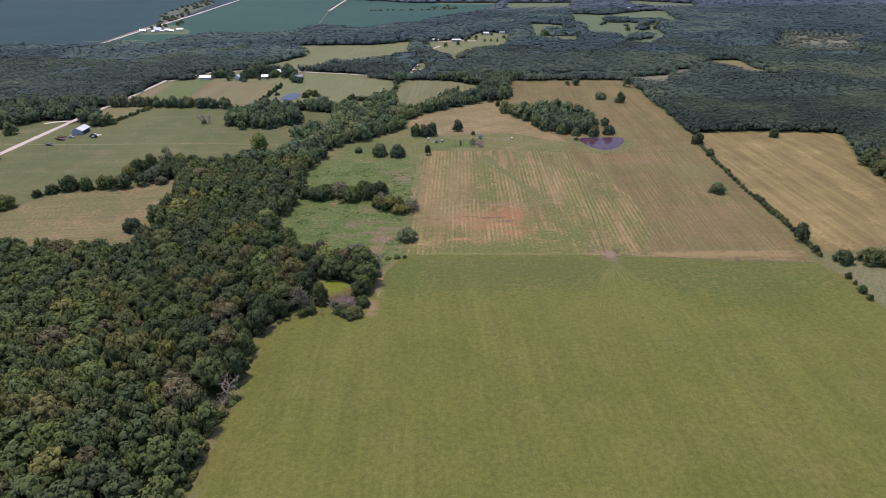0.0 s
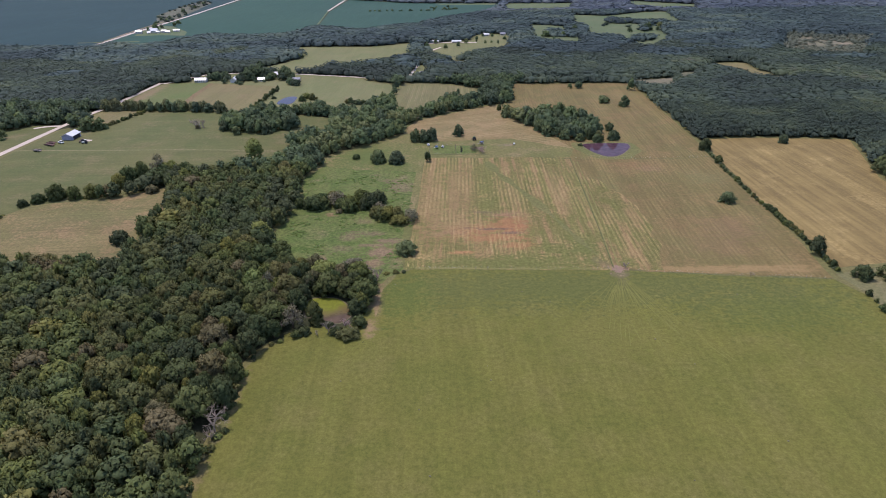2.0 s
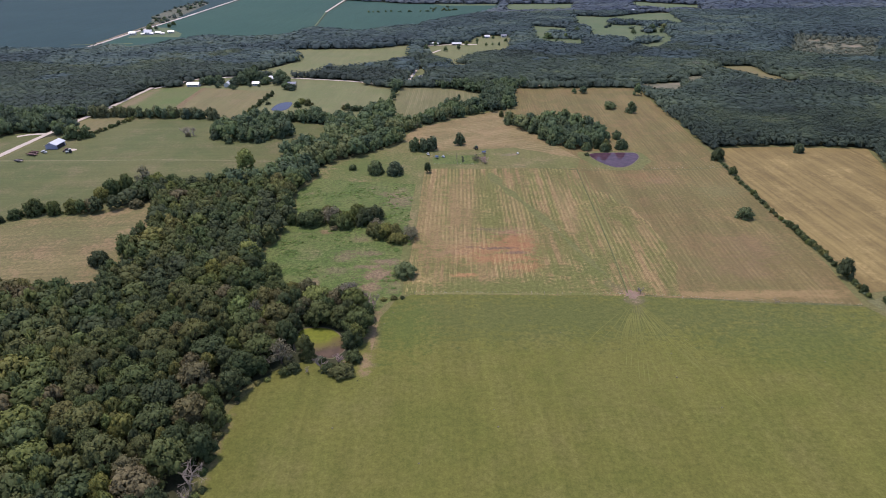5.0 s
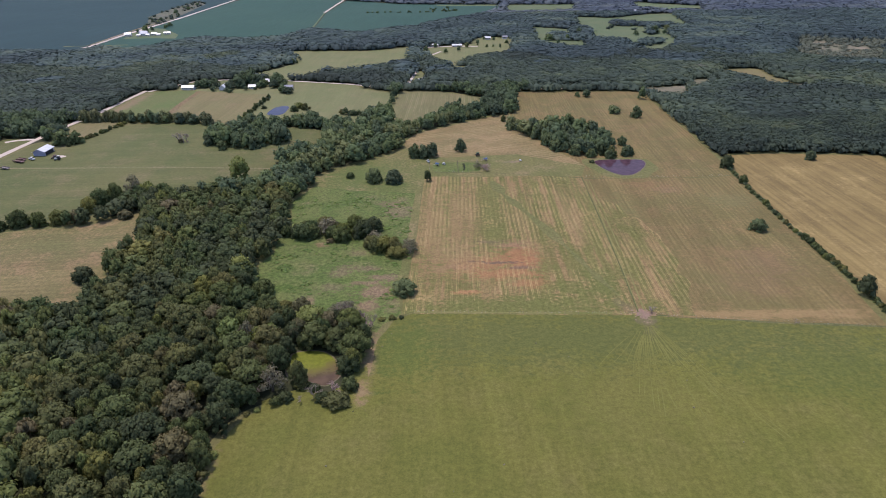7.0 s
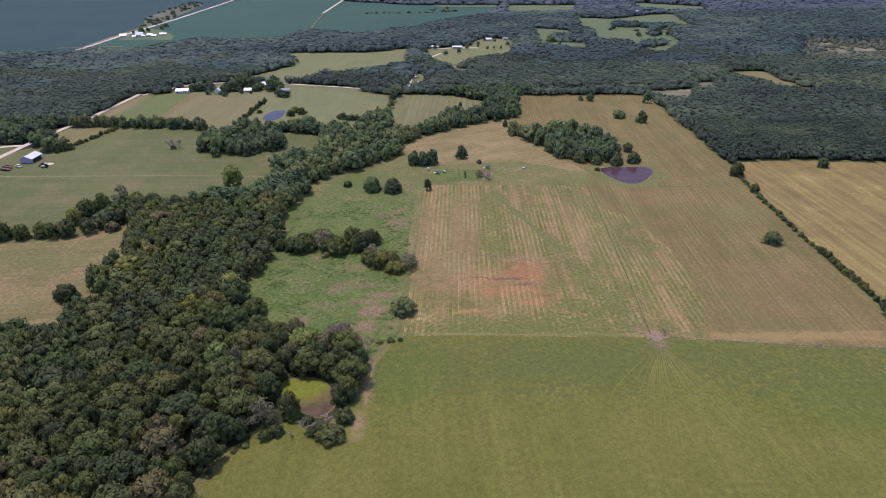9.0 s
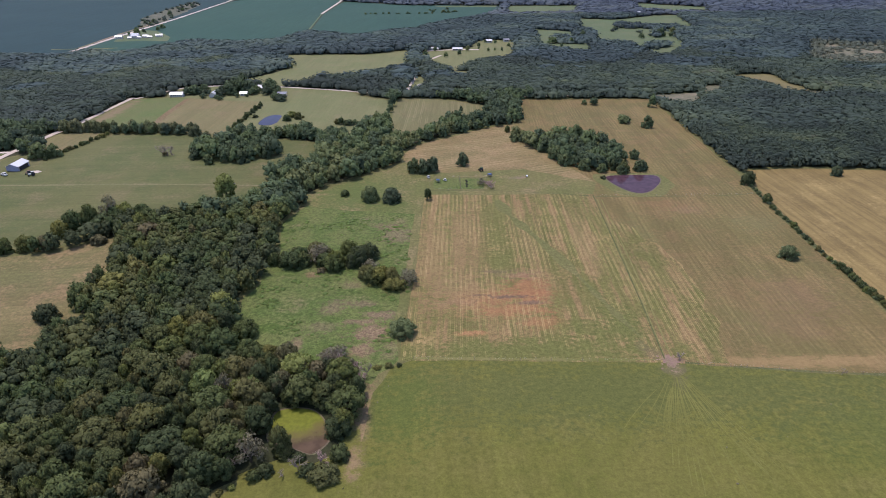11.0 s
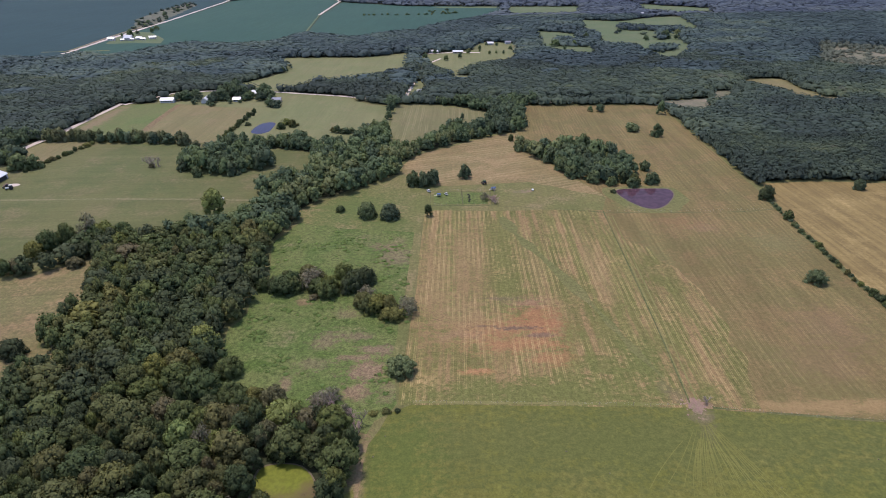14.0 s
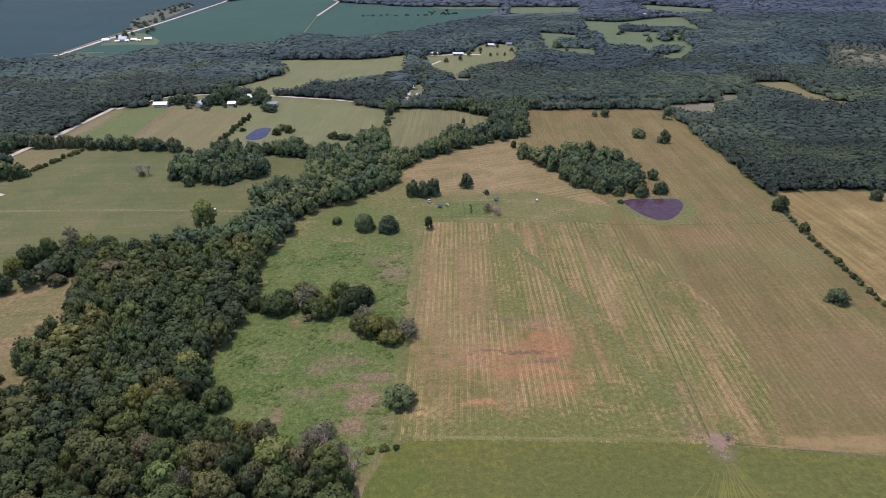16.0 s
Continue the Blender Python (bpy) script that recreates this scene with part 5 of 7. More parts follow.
tree(-151.6, 562.3, 2.6, 3.1, "small", "leaf", "bush", "green hedge bush before the pond meadow", group="hedge by the pond meadow", low=0.0, stem=False)
tree(-151.6, 570.1, 2.0, 4.4, "small", "leaf", "bush", "green hedge bush before the pond meadow", group="hedge by the pond meadow", low=0.0, stem=False)
tree(-79.1, 512.3, 2.2, 4.4, "small", "leaf", "tree", "green tree near the small pond", low=0.03)
tree(-70.2, 510.6, 4.3, 4.1, "small", "leaf", "tree", "green tree near the small pond", low=0.03)
tree(-77.4, 520.0, 1.6, 2.5, "small", "leaf", "tree", "green tree near the small pond", low=0.03)
tree(-108.3, 530.9, 1.4, 2.2, "small", "leaf", "tree", "green tree near the small pond", low=0.03)
tree(-146.3, 533.1, 2.5, 2.9, "small", "leaf", "tree", "green tree near the small pond", low=0.03)
tree(-117.9, 535.0, 5.4, 4.2, "round", "leaf", "tree", "green tree near the small pond", low=0.03)
tree(-111.4, 528.1, 3.7, 6.0, "round", "leaf", "tree", "green tree near the small pond", low=0.03)
tree(-119.2, 522.9, 3.6, 5.1, "round", "leaf", "tree", "green tree near the small pond", low=0.03)
tree(-114.4, 480.8, 4.8, 7.3, "round", "leaf", "tree", "green tree near the small pond", low=0.03)
tree(-105.3, 482.8, 4.8, 8.9, "round", "leaf", "tree", "green tree near the small pond", low=0.03)
tree(-98.5, 482.3, 4.4, 8.1, "round", "leaf", "tree", "green tree near the small pond", low=0.03)
tree(-88.3, 477.4, 4.4, 7.2, "round", "leaf", "tree", "green tree near the small pond", low=0.03)
FAR_TREES.append((-224.5, 617.0, 6.2, 8.4))
FAR_TREES.append((-219.0, 628.4, 5.9, 6.4))
FAR_TREES.append((-197.8, 615.2, 5.3, 8.4))
FAR_TREES.append((-194.2, 623.2, 5.8, 10.6))
FAR_TREES.append((-189.1, 627.3, 6.4, 12.7))
FAR_TREES.append((-183.4, 631.1, 6.4, 14.9))
FAR_TREES.append((-174.0, 626.0, 5.4, 9.5))
FAR_TREES.append((-171.4, 641.7, 4.0, 6.8))
FAR_TREES.append((-156.0, 621.1, 5.3, 8.3))
FAR_TREES.append((-147.0, 608.4, 4.3, 6.2))
FAR_TREES.append((-139.5, 589.4, 6.9, 5.1))
FAR_TREES.append((-193.2, 593.4, 3.2, 3.3))
FAR_TREES.append((-165.5, 734.1, 2.3, 5.9))
FAR_TREES.append((-161.9, 736.4, 1.8, 4.1))
FAR_TREES.append((-41.0, 564.4, 3.5, 11.1))
FAR_TREES.append((-41.4, 545.2, 3.0, 7.2))
FAR_TREES.append((15.3, 541.9, 1.7, 5.7))
FAR_TREES.append((277.4, 921.0, 4.5, 7.7))
FAR_TREES.append((309.8, 938.7, 5.3, 14.7))
FAR_TREES.append((336.2, 968.7, 7.0, 9.7))
FAR_TREES.append((355.4, 988.2, 5.6, 6.6))
FAR_TREES.append((213.0, 947.4, 7.6, 7.2))
FAR_TREES.append((264.3, 1007.3, 6.5, 6.3))
FAR_TREES.append((148.3, 887.5, 9.2, 10.8))
FAR_TREES.append((172.4, 883.3, 5.0, 10.0))
FAR_TREES.append((197.1, 928.3, 6.7, 13.7))
FAR_TREES.append((155.3, 858.3, 3.4, 5.4))
FAR_TREES.append((59.6, 828.8, 2.7, 5.9))
FAR_TREES.append((76.5, 831.3, 2.3, 6.0))
FAR_TREES.append((68.2, 835.5, 2.0, 4.6))
FAR_TREES.append((49.0, 848.5, 2.0, 4.0))
tree(105.4, 400.7, 3.6, 7.3, "round", "leaf", "tree", "round green tree beside the brown pond", low=0.03)
tree(117.6, 405.2, 4.0, 6.0, "round", "leaf", "tree", "round green tree beside the brown pond", low=0.03)
tree(101.0, 405.4, 3.4, 6.8, "round", "leaf", "tree", "round green tree beside the brown pond", low=0.03)
tree(91.2, 390.4, 1.9, 2.1, "small", "leaf", "tree", "round green tree beside the brown pond", low=0.03)
tree(-45.4, 188.4, 3.2, 3.3, "round", "leaf", "bush", "dark green bush around the algae pond", group="bushes around the algae pond", low=0.02)
tree(-48.8, 182.3, 2.7, 3.3, "round", "leaf", "bush", "dark green bush around the algae pond", group="bushes around the algae pond", low=0.02)
tree(-51.5, 180.5, 2.0, 3.0, "small", "leaf", "bush", "dark green bush around the algae pond", group="bushes around the algae pond", low=0.02)
tree(-41.0, 186.8, 2.1, 2.1, "round", "leaf", "bush", "dark green bush around the algae pond", group="bushes around the algae pond", low=0.02)
tree(-31.5, 196.3, 5.2, 7.1, "round", "leaf", "bush", "dark green bush around the algae pond", group="bushes around the algae pond", low=0.02)
tree(-30.3, 187.5, 3.5, 4.3, "round", "leaf", "bush", "dark green bush around the algae pond", group="bushes around the algae pond", low=0.02)
tree(-33.5, 180.4, 5.1, 3.8, "round", "leaf", "bush", "dark green bush around the algae pond", group="bushes around the algae pond", low=0.02)
tree(-37.8, 182.2, 2.8, 3.1, "round", "leaf", "bush", "dark green bush around the algae pond", group="bushes around the algae pond", low=0.02)
tree(-82.4, 254.1, 6.5, 12.1, "round", "leaf_lime", "tree", "broad light green tree at the wood edge", low=0.08)
tree(-53.0, 228.1, 4.6, 8.2, "round", "leaf_brown", "tree", "broad olive-brown tree at the wood edge", low=0.08)
tree(-38.7, 227.0, 5.0, 6.1, "round", "leaf_grey", "tree", "broad thin greyish tree at the wood edge", low=0.08)
tree(-31.6, 221.1, 3.0, 6.8, "round", "leaf_grey", "tree", "broad thin greyish tree at the wood edge", low=0.08)
tree(-70.9, 242.6, 5.0, 7.4, "round", "leaf", "tree", "broad green tree at the wood edge", low=0.08)
tree(-102.7, 287.7, 2.0, 3.9, "round", "leaf", "tree", "broad green tree at the wood edge", low=0.08)
tree(-259.6, 442.1, 7.2, 10.4, "round", "leaf_dark", "tree", "dark green shade tree near the gravel road", low=0.03)
tree(-278.7, 462.1, 7.1, 9.0, "round", "leaf_dark", "tree", "dark green shade tree near the gravel road", low=0.03)
tree(-251.8, 443.8, 5.1, 8.9, "round", "leaf_dark", "tree", "dark green shade tree near the gravel road", low=0.03)
tree(-288.6, 468.2, 4.9, 6.5, "round", "leaf_dark", "tree", "dark green shade tree near the gravel road", low=0.03)
tree(-328.7, 439.6, 8.4, 12.1, "round", "leaf_dark", "tree", "dark green shade tree near the gravel road", low=0.03)
tree(-324.8, 414.8, 8.0, 11.6, "round", "leaf_dark", "tree", "dark green shade tree near the gravel road", low=0.03)
tree(-311.7, 419.9, 5.3, 9.1, "round", "leaf_dark", "tree", "dark green shade tree near the gravel road", low=0.03)
FAR_TREES.append((-449.8, 1006.6, 7.3, 14.5))
FAR_TREES.append((-466.7, 1016.7, 3.3, 6.5))
FAR_TREES.append((-453.7, 1038.8, 4.2, 7.4))
FAR_TREES.append((-442.0, 1062.1, 5.1, 8.5))
FAR_TREES.append((-446.0, 1087.8, 6.1, 8.6))
FAR_TREES.append((-481.8, 1129.6, 4.6, 7.1))
FAR_TREES.append((-501.0, 1152.1, 4.2, 7.3))
FAR_TREES.append((-515.8, 1290.9, 5.2, 8.1))
FAR_TREES.append((-519.6, 1368.4, 5.6, 7.3))
FAR_TREES.append((-495.3, 1253.2, 4.1, 6.8))
FAR_TREES.append((-532.5, 1456.9, 5.4, 7.8))
FAR_TREES.append((-495.7, 1174.3, 5.7, 7.3))
tree(-146.9, 254.9, 4.9, 7.3, "round", "leaf", "bush", "dark round green bush at the field edge", low=0.0)
tree(-65.2, 212.2, 5.1, 6.1, "round", "leaf_lime", "tree", "bushy light green tree between pond and meadow", group="trees between pond and meadow", low=0.02)
tree(-51.3, 221.4, 3.9, 4.5, "round", "leaf_brown", "tree", "bushy olive-brown tree between pond and meadow", group="trees between pond and meadow", low=0.02)
tree(-36.2, 231.0, 3.6, 4.0, "round", "leaf_grey", "tree", "bushy thin greyish tree between pond and meadow", group="trees between pond and meadow", low=0.02)
tree(-40.4, 229.2, 3.2, 3.4, "round", "leaf_grey", "tree", "bushy thin greyish tree between pond and meadow", group="trees between pond and meadow", low=0.02)
tree(-31.0, 222.6, 2.3, 5.0, "round", "leaf_grey", "tree", "bushy thin greyish tree between pond and meadow", group="trees between pond and meadow", low=0.02)
tree(-59.8, 230.8, 3.9, 4.9, "round", "leaf", "tree", "bushy green tree between pond and meadow", group="trees between pond and meadow", low=0.02)
tree(-64.5, 231.5, 3.6, 5.2, "round", "leaf", "tree", "bushy green tree between pond and meadow", group="trees between pond and meadow", low=0.02)
tree(-72.3, 230.2, 3.9, 5.0, "round", "leaf", "tree", "bushy green tree between pond and meadow", group="trees between pond and meadow", low=0.02)
tree(-274.7, 500.7, 4.2, 9.8, "round", "leaf_pale", "tree", "pale green hedgerow tree along the pasture", group="hedgerow along the pasture", low=0.0)
tree(-258.8, 499.8, 3.9, 8.7, "round", "leaf_pale", "tree", "pale green hedgerow tree along the pasture", group="hedgerow along the pasture", low=0.0)
tree(-250.3, 499.3, 3.5, 6.8, "round", "leaf_pale", "tree", "pale green hedgerow tree along the pasture", group="hedgerow along the pasture", low=0.0)
tree(-245.5, 499.3, 3.9, 8.6, "round", "leaf_pale", "tree", "pale green hedgerow tree along the pasture", group="hedgerow along the pasture", low=0.0)
tree(-232.8, 498.4, 3.2, 6.7, "round", "leaf_pale", "tree", "pale green hedgerow tree along the pasture", group="hedgerow along the pasture", low=0.0)
tree(-220.6, 496.7, 3.4, 7.4, "round", "leaf_pale", "tree", "pale green hedgerow tree along the pasture", group="hedgerow along the pasture", low=0.0)
tree(-208.4, 496.4, 3.8, 8.1, "round", "leaf_pale", "tree", "pale green hedgerow tree along the pasture", group="hedgerow along the pasture", low=0.0)
tree(-195.5, 494.5, 3.8, 8.0, "round", "leaf_pale", "tree", "pale green hedgerow tree along the pasture", group="hedgerow along the pasture", low=0.0)
tree(-187.5, 492.6, 3.4, 5.3, "round", "leaf_pale", "tree", "pale green hedgerow tree along the pasture", group="hedgerow along the pasture", low=0.0)
tree(-175.5, 489.4, 3.4, 4.2, "round", "leaf_pale", "tree", "pale green hedgerow tree along the pasture", group="hedgerow along the pasture", low=0.0)
tree(-58.2, 306.7, 4.1, 4.4, "round", "leaf", "tree", "bushy green tree in the thicket across the meadow", group="thicket across the meadow", low=0.0)
tree(-52.5, 302.2, 3.6, 4.0, "round", "leaf", "tree", "bushy green tree in the thicket across the meadow", group="thicket across the meadow", low=0.0)
tree(-45.2, 294.1, 3.0, 3.6, "round", "leaf", "tree", "bushy green tree in the thicket across the meadow", group="thicket across the meadow", low=0.0)
tree(-36.8, 302.3, 4.3, 5.1, "round", "leaf", "tree", "bushy green tree in the thicket across the meadow", group="thicket across the meadow", low=0.0)
tree(-65.9, 302.6, 3.6, 4.1, "round", "leaf", "tree", "bushy green tree in the thicket across the meadow", group="thicket across the meadow", low=0.0)
tree(-68.8, 294.0, 3.5, 6.7, "round", "leaf", "tree", "bushy green tree in the thicket across the meadow", group="thicket across the meadow", low=0.0)
tree(-62.1, 295.7, 5.1, 8.4, "round", "leaf", "tree", "bushy green tree in the thicket across the meadow", group="thicket across the meadow", low=0.0)
tree(-54.9, 299.3, 5.2, 7.9, "round", "leaf_grey", "tree", "bushy thin greyish tree in the thicket across the meadow", group="thicket across the meadow", low=0.0)
tree(-46.8, 291.3, 4.6, 9.0, "round", "leaf", "tree", "bushy green tree in the thicket across the meadow", group="thicket across the meadow", low=0.0)
tree(-38.6, 293.2, 5.1, 8.7, "round", "leaf", "tree", "bushy green tree in the thicket across the meadow", group="thicket across the meadow", low=0.0)
tree(-33.5, 298.8, 5.2, 7.7, "round", "leaf", "tree", "bushy green tree in the thicket across the meadow", group="thicket across the meadow", low=0.0)
tree(-29.7, 278.1, 4.8, 7.7, "round", "leaf", "tree", "bushy green tree in the thicket across the meadow", group="thicket across the meadow", low=0.0)
tree(-22.4, 276.0, 4.4, 8.9, "round", "leaf", "tree", "bushy green tree in the thicket across the meadow", group="thicket across the meadow", low=0.0)
tree(-15.9, 279.4, 4.8, 5.5, "round", "leaf_grey", "tree", "bushy thin greyish tree in the thicket across the meadow", group="thicket across the meadow", low=0.0)
tree(-54.0, 293.4, 2.3, 2.1, "small", "leaf_brown", "tree", "bushy olive-brown tree in the thicket across the meadow", group="thicket across the meadow", low=0.0)
FAR_TREES.append((-228.9, 616.5, 5.6, 6.8))
FAR_TREES.append((-222.5, 620.0, 4.6, 7.0))
FAR_TREES.append((-211.0, 601.9, 3.5, 4.8))
FAR_TREES.append((-197.7, 606.5, 5.5, 7.6))
FAR_TREES.append((-190.4, 614.9, 6.0, 9.8))
FAR_TREES.append((-182.8, 623.5, 6.6, 12.1))
FAR_TREES.append((-169.6, 613.0, 4.5, 6.7))
FAR_TREES.append((-156.9, 612.6, 5.0, 7.6))
FAR_TREES.append((-144.2, 591.3, 4.8, 6.2))
FAR_TREES.append((-260.5, 644.7, 4.8, 6.3))
tree(-70, 217, 5, 10.5, "round", "leaf", "tree", "bushy green tree between pond and meadow", group="trees between pond and meadow", low=0.02)
tree(-62, 218, 4.6, 10.5, "round", "leaf", "tree", "bushy green tree between pond and meadow", group="trees between pond and meadow", low=0.02)
tree(-55.5, 219, 4, 9.5, "round", "leaf", "tree", "bushy green tree between pond and meadow", group="trees between pond and meadow", low=0.02)
tree(-51, 213, 4.6, 9.5, "round", "leaf_brown", "tree", "bushy olive-brown tree between pond and meadow", group="trees between pond and meadow", low=0.02)
tree(-46, 219, 4, 8.5, "round", "leaf_brown", "tree", "bushy olive-brown tree between pond and meadow", group="trees between pond and meadow", low=0.02)
tree(-43, 212.5, 4.6, 10, "round", "leaf", "tree", "bushy green tree between pond and meadow", group="trees between pond and meadow", low=0.02)
tree(-38.5, 218, 3.8, 9.5, "round", "leaf", "tree", "bushy green tree between pond and meadow", group="trees between pond and meadow", low=0.02)
tree(-35, 211.5, 4.6, 9.5, "round", "leaf", "tree", "bushy green tree between pond and meadow", group="trees between pond and meadow", low=0.02)
tree(-32, 218, 3.2, 8, "round", "leaf_grey", "tree", "bushy thin greyish tree between pond and meadow", group="trees between pond and meadow", low=0.02)
tree(-60, 211, 4.5, 9, "round", "leaf_lime", "tree", "bushy light green tree between pond and meadow", group="trees between pond and meadow", low=0.02)
tree(-48, 209, 3.2, 6, "round", "leaf", "tree", "bushy green tree between pond and meadow", group="trees between pond and meadow", low=0.02)
tree(-65, 225, 4, 9, "round", "leaf", "tree", "bushy green tree between pond and meadow", group="trees between pond and meadow", low=0.02)
tree(-29.5, 209, 3, 6, "round", "leaf", "tree", "bushy green tree between pond and meadow", group="trees between pond and meadow", low=0.02)
FAR_TREES.append((-17.3, 808.9, 3.9, 7.5))
FAR_TREES.append((-5.6, 837.7, 4.0, 6.4))
FAR_TREES.append((7.1, 793.8, 4.4, 7.2))
FAR_TREES.append((23.5, 806.3, 3.9, 7.5))
FAR_TREES.append((34.7, 835.5, 4.7, 7.7))
FAR_TREES.append((50.1, 865.4, 3.5, 6.1))
FAR_TREES.append((88.1, 862.8, 3.5, 6.1))
FAR_TREES.append((73.7, 893.5, 3.2, 5.6))
FAR_TREES.append((61.1, 898.6, 2.9, 5.7))
FAR_TREES.append((-192, 618, 6, 10))
FAR_TREES.append((-184, 624, 6.5, 11))
FAR_TREES.append((-175, 622, 6, 10.5))
FAR_TREES.append((-168, 619, 4.5, 7))
FAR_TREES.append((-158, 622, 6, 10))
FAR_TREES.append((-150, 616, 5.5, 9))
FAR_TREES.append((-186, 612, 3.5, 5))
FAR_TREES.append((-171, 613, 3, 4))
FAR_TREES.append((-160, 638, 6, 10))
FAR_TREES.append((-198, 600, 3, 3.5))
FAR_TREES.append((-211, 612, 4, 6))
FAR_TREES.append((-222, 618, 5, 7))
FAR_TREES.append((-230, 616, 4, 6))
FAR_TREES.append((-181, 603, 2.5, 4))
FAR_TREES.append((-173, 604, 2, 3))
FAR_TREES.append((279.0, 1029.8, 6.7, 6.5))
FAR_TREES.append((288.1, 1029.3, 7.1, 7.4))
FAR_TREES.append((297.2, 1023.3, 8.3, 6.3))
FAR_TREES.append((311.2, 1027.9, 7.9, 7.4))
FAR_TREES.append((318.7, 1020.3, 6.2, 6.6))
FAR_TREES.append((330.8, 1029.2, 2.5, 6.3))
FAR_TREES.append((340.4, 1018.3, 5.8, 5.8))
FAR_TREES.append((347.3, 1012.3, 6.6, 7.5))
FAR_TREES.append((351.7, 1004.2, 3.3, 7.0))
FAR_TREES.append((304.4, 938.7, 4.5, 13.1))
FAR_TREES.append((278.1, 930.3, 3.8, 7.9))
FAR_TREES.append((313.2, 937.6, 3.8, 6.3))
FAR_TREES.append((320.5, 932.5, 4.5, 8.8))
FAR_TREES.append((329.1, 931.4, 3.8, 8.1))
FAR_TREES.append((264.6, 855.7, 4.8, 5.4))
FAR_TREES.append((273.8, 846.5, 4.1, 5.5))
FAR_TREES.append((282.0, 846.3, 4.8, 6.9))
tree(49.5, 464.4, 4.8, 4.9, "round", "leaf_dark", "tree", "bushy green hedgerow tree in the grove by the pond", group="grove by the brown pond", low=0.0)
tree(56.3, 462.2, 5.3, 6.8, "round", "leaf_dark", "tree", "bushy green hedgerow tree in the grove by the pond", group="grove by the brown pond", low=0.0)
tree(62.2, 455.0, 6.0, 8.6, "round", "leaf_dark", "tree", "bushy green hedgerow tree in the grove by the pond", group="grove by the brown pond", low=0.0)
tree(66.8, 442.0, 6.2, 10.1, "round", "leaf_dark", "tree", "bushy green hedgerow tree in the grove by the pond", group="grove by the brown pond", low=0.0)
tree(70.4, 426.1, 5.9, 9.1, "round", "leaf_dark", "tree", "bushy green hedgerow tree in the grove by the pond", group="grove by the brown pond", low=0.0)
tree(73.6, 415.2, 5.1, 7.8, "round", "leaf_dark", "tree", "bushy green hedgerow tree in the grove by the pond", group="grove by the brown pond", low=0.0)
tree(85.4, 441.7, 6.9, 10.5, "round", "leaf_dark", "tree", "bushy green hedgerow tree in the grove by the pond", group="grove by the brown pond", low=0.0)
tree(77.2, 451.4, 5.9, 10.5, "round", "leaf_dark", "tree", "bushy green hedgerow tree in the grove by the pond", group="grove by the brown pond", low=0.0)
tree(67.8, 467.1, 5.3, 7.0, "round", "leaf_dark", "tree", "bushy green hedgerow tree in the grove by the pond", group="grove by the brown pond", low=0.0)
tree(84.1, 406.6, 4.9, 7.7, "round", "leaf_dark", "tree", "bushy green hedgerow tree in the grove by the pond", group="grove by the brown pond", low=0.0)
tree(77.5, 470.9, 4.9, 5.8, "round", "leaf_dark", "tree", "bushy green hedgerow tree in the grove by the pond", group="grove by the brown pond", low=0.0)
for x, y, r, h in ((91, 463, 4.4, 13.5), (99, 456, 5.6, 9), (103, 445, 3.8, 11.5), (94, 449, 5.4, 12), (108, 430, 3.6, 10.5), (90, 421, 5, 8)):
    tree(x, y, r * 1.15, h * 0.88, "round", "leaf_dark", "tree", "bushy green hedgerow tree in the grove by the pond", group="grove by the brown pond", low=0.0)
for x, y, r, h in ((116, 403, 4.6, 7), (104, 399, 4, 6.2), (93, 401, 3.6, 5.6), (119, 425, 4, 6.5)):
    tree(x, y, r, h, "round", "leaf_dark", "tree", "round dark green tree standing clear of the grove by the pond", group="grove by the brown pond", low=0.0)
for i in range(16):
    FAR_TREES.append((-135 + 10.6 * i + rng.uniform(-4, 4), 1258 + rng.uniform(-3, 5) + (8 if i > 12 else 0), rng.uniform(2.2, 4.2), rng.uniform(2.5, 5)))
for i in range(12):
    FAR_TREES.append((-14 + 4.6 * i + rng.uniform(-6, 6), rng.uniform(1268, 1345), rng.uniform(2.5, 4.5), rng.uniform(3, 6)))
HEDGE = ((159.8, 221), (161, 240), (162.2, 262), (162.6, 285), (163.4, 310), (166, 345), (168.6, 376))
for (x0, y0), (x1, y1) in zip(HEDGE, HEDGE[1:]):
    for i in range(9):
        k = (i + rng.uniform(0.1, 0.9)) / 9
        y = y0 + (y1 - y0) * k
        if 286 < y < 306 and rng.random() < 0.6:
            continue
        tree(x0 + (x1 - x0) * k + rng.uniform(-0.4, 0.5), y, rng.uniform(0.8, 1.5), rng.uniform(1.2, 2.3), "small", "leaf_dark", "bush", "small dark green bush in the fence line hedge", group="hedge between hay and golden fields", low=0.0, stem=False)
ft = np.array(FAR_TREES) * [(1, 1, 0.75, 0.85) if q[1] > 780 else (1, 1, 1, 1) for q in FAR_TREES]
wood("far_trees", ft[:, 0], ft[:, 1], PLAIN, 4, 6, 0.02, "scattered dark green trees by far houses and meadows", "leaf_mid", 0.3, ft[:, 2], None, 0.0, ft[:, 3])
edge = [(-65, 102), (-64.5, 108), (-65, 123), (-62.5, 136), (-63.5, 151), (-64.5, 164), (-59.5, 175), (-54, 179)]
for i in range(34):
    u = rng.uniform(0, len(edge) - 1.001)
    a, b = Vector(edge[int(u)]), Vector(edge[int(u) + 1])
    p = a.lerp(b, u - int(u))
    q = rng.uniform(0.7, 1.7)
    tree(p.x + rng.uniform(-0.8, 0.9), p.y, q, q * rng.uniform(0.9, 1.4), "small", rng.choice(("leaf", "leaf", "leaf_brown", "leaf_lime")), "bush", "low shrub along the edge of the wood", group="shrubs along the wood edge", low=0.0, stem=False)
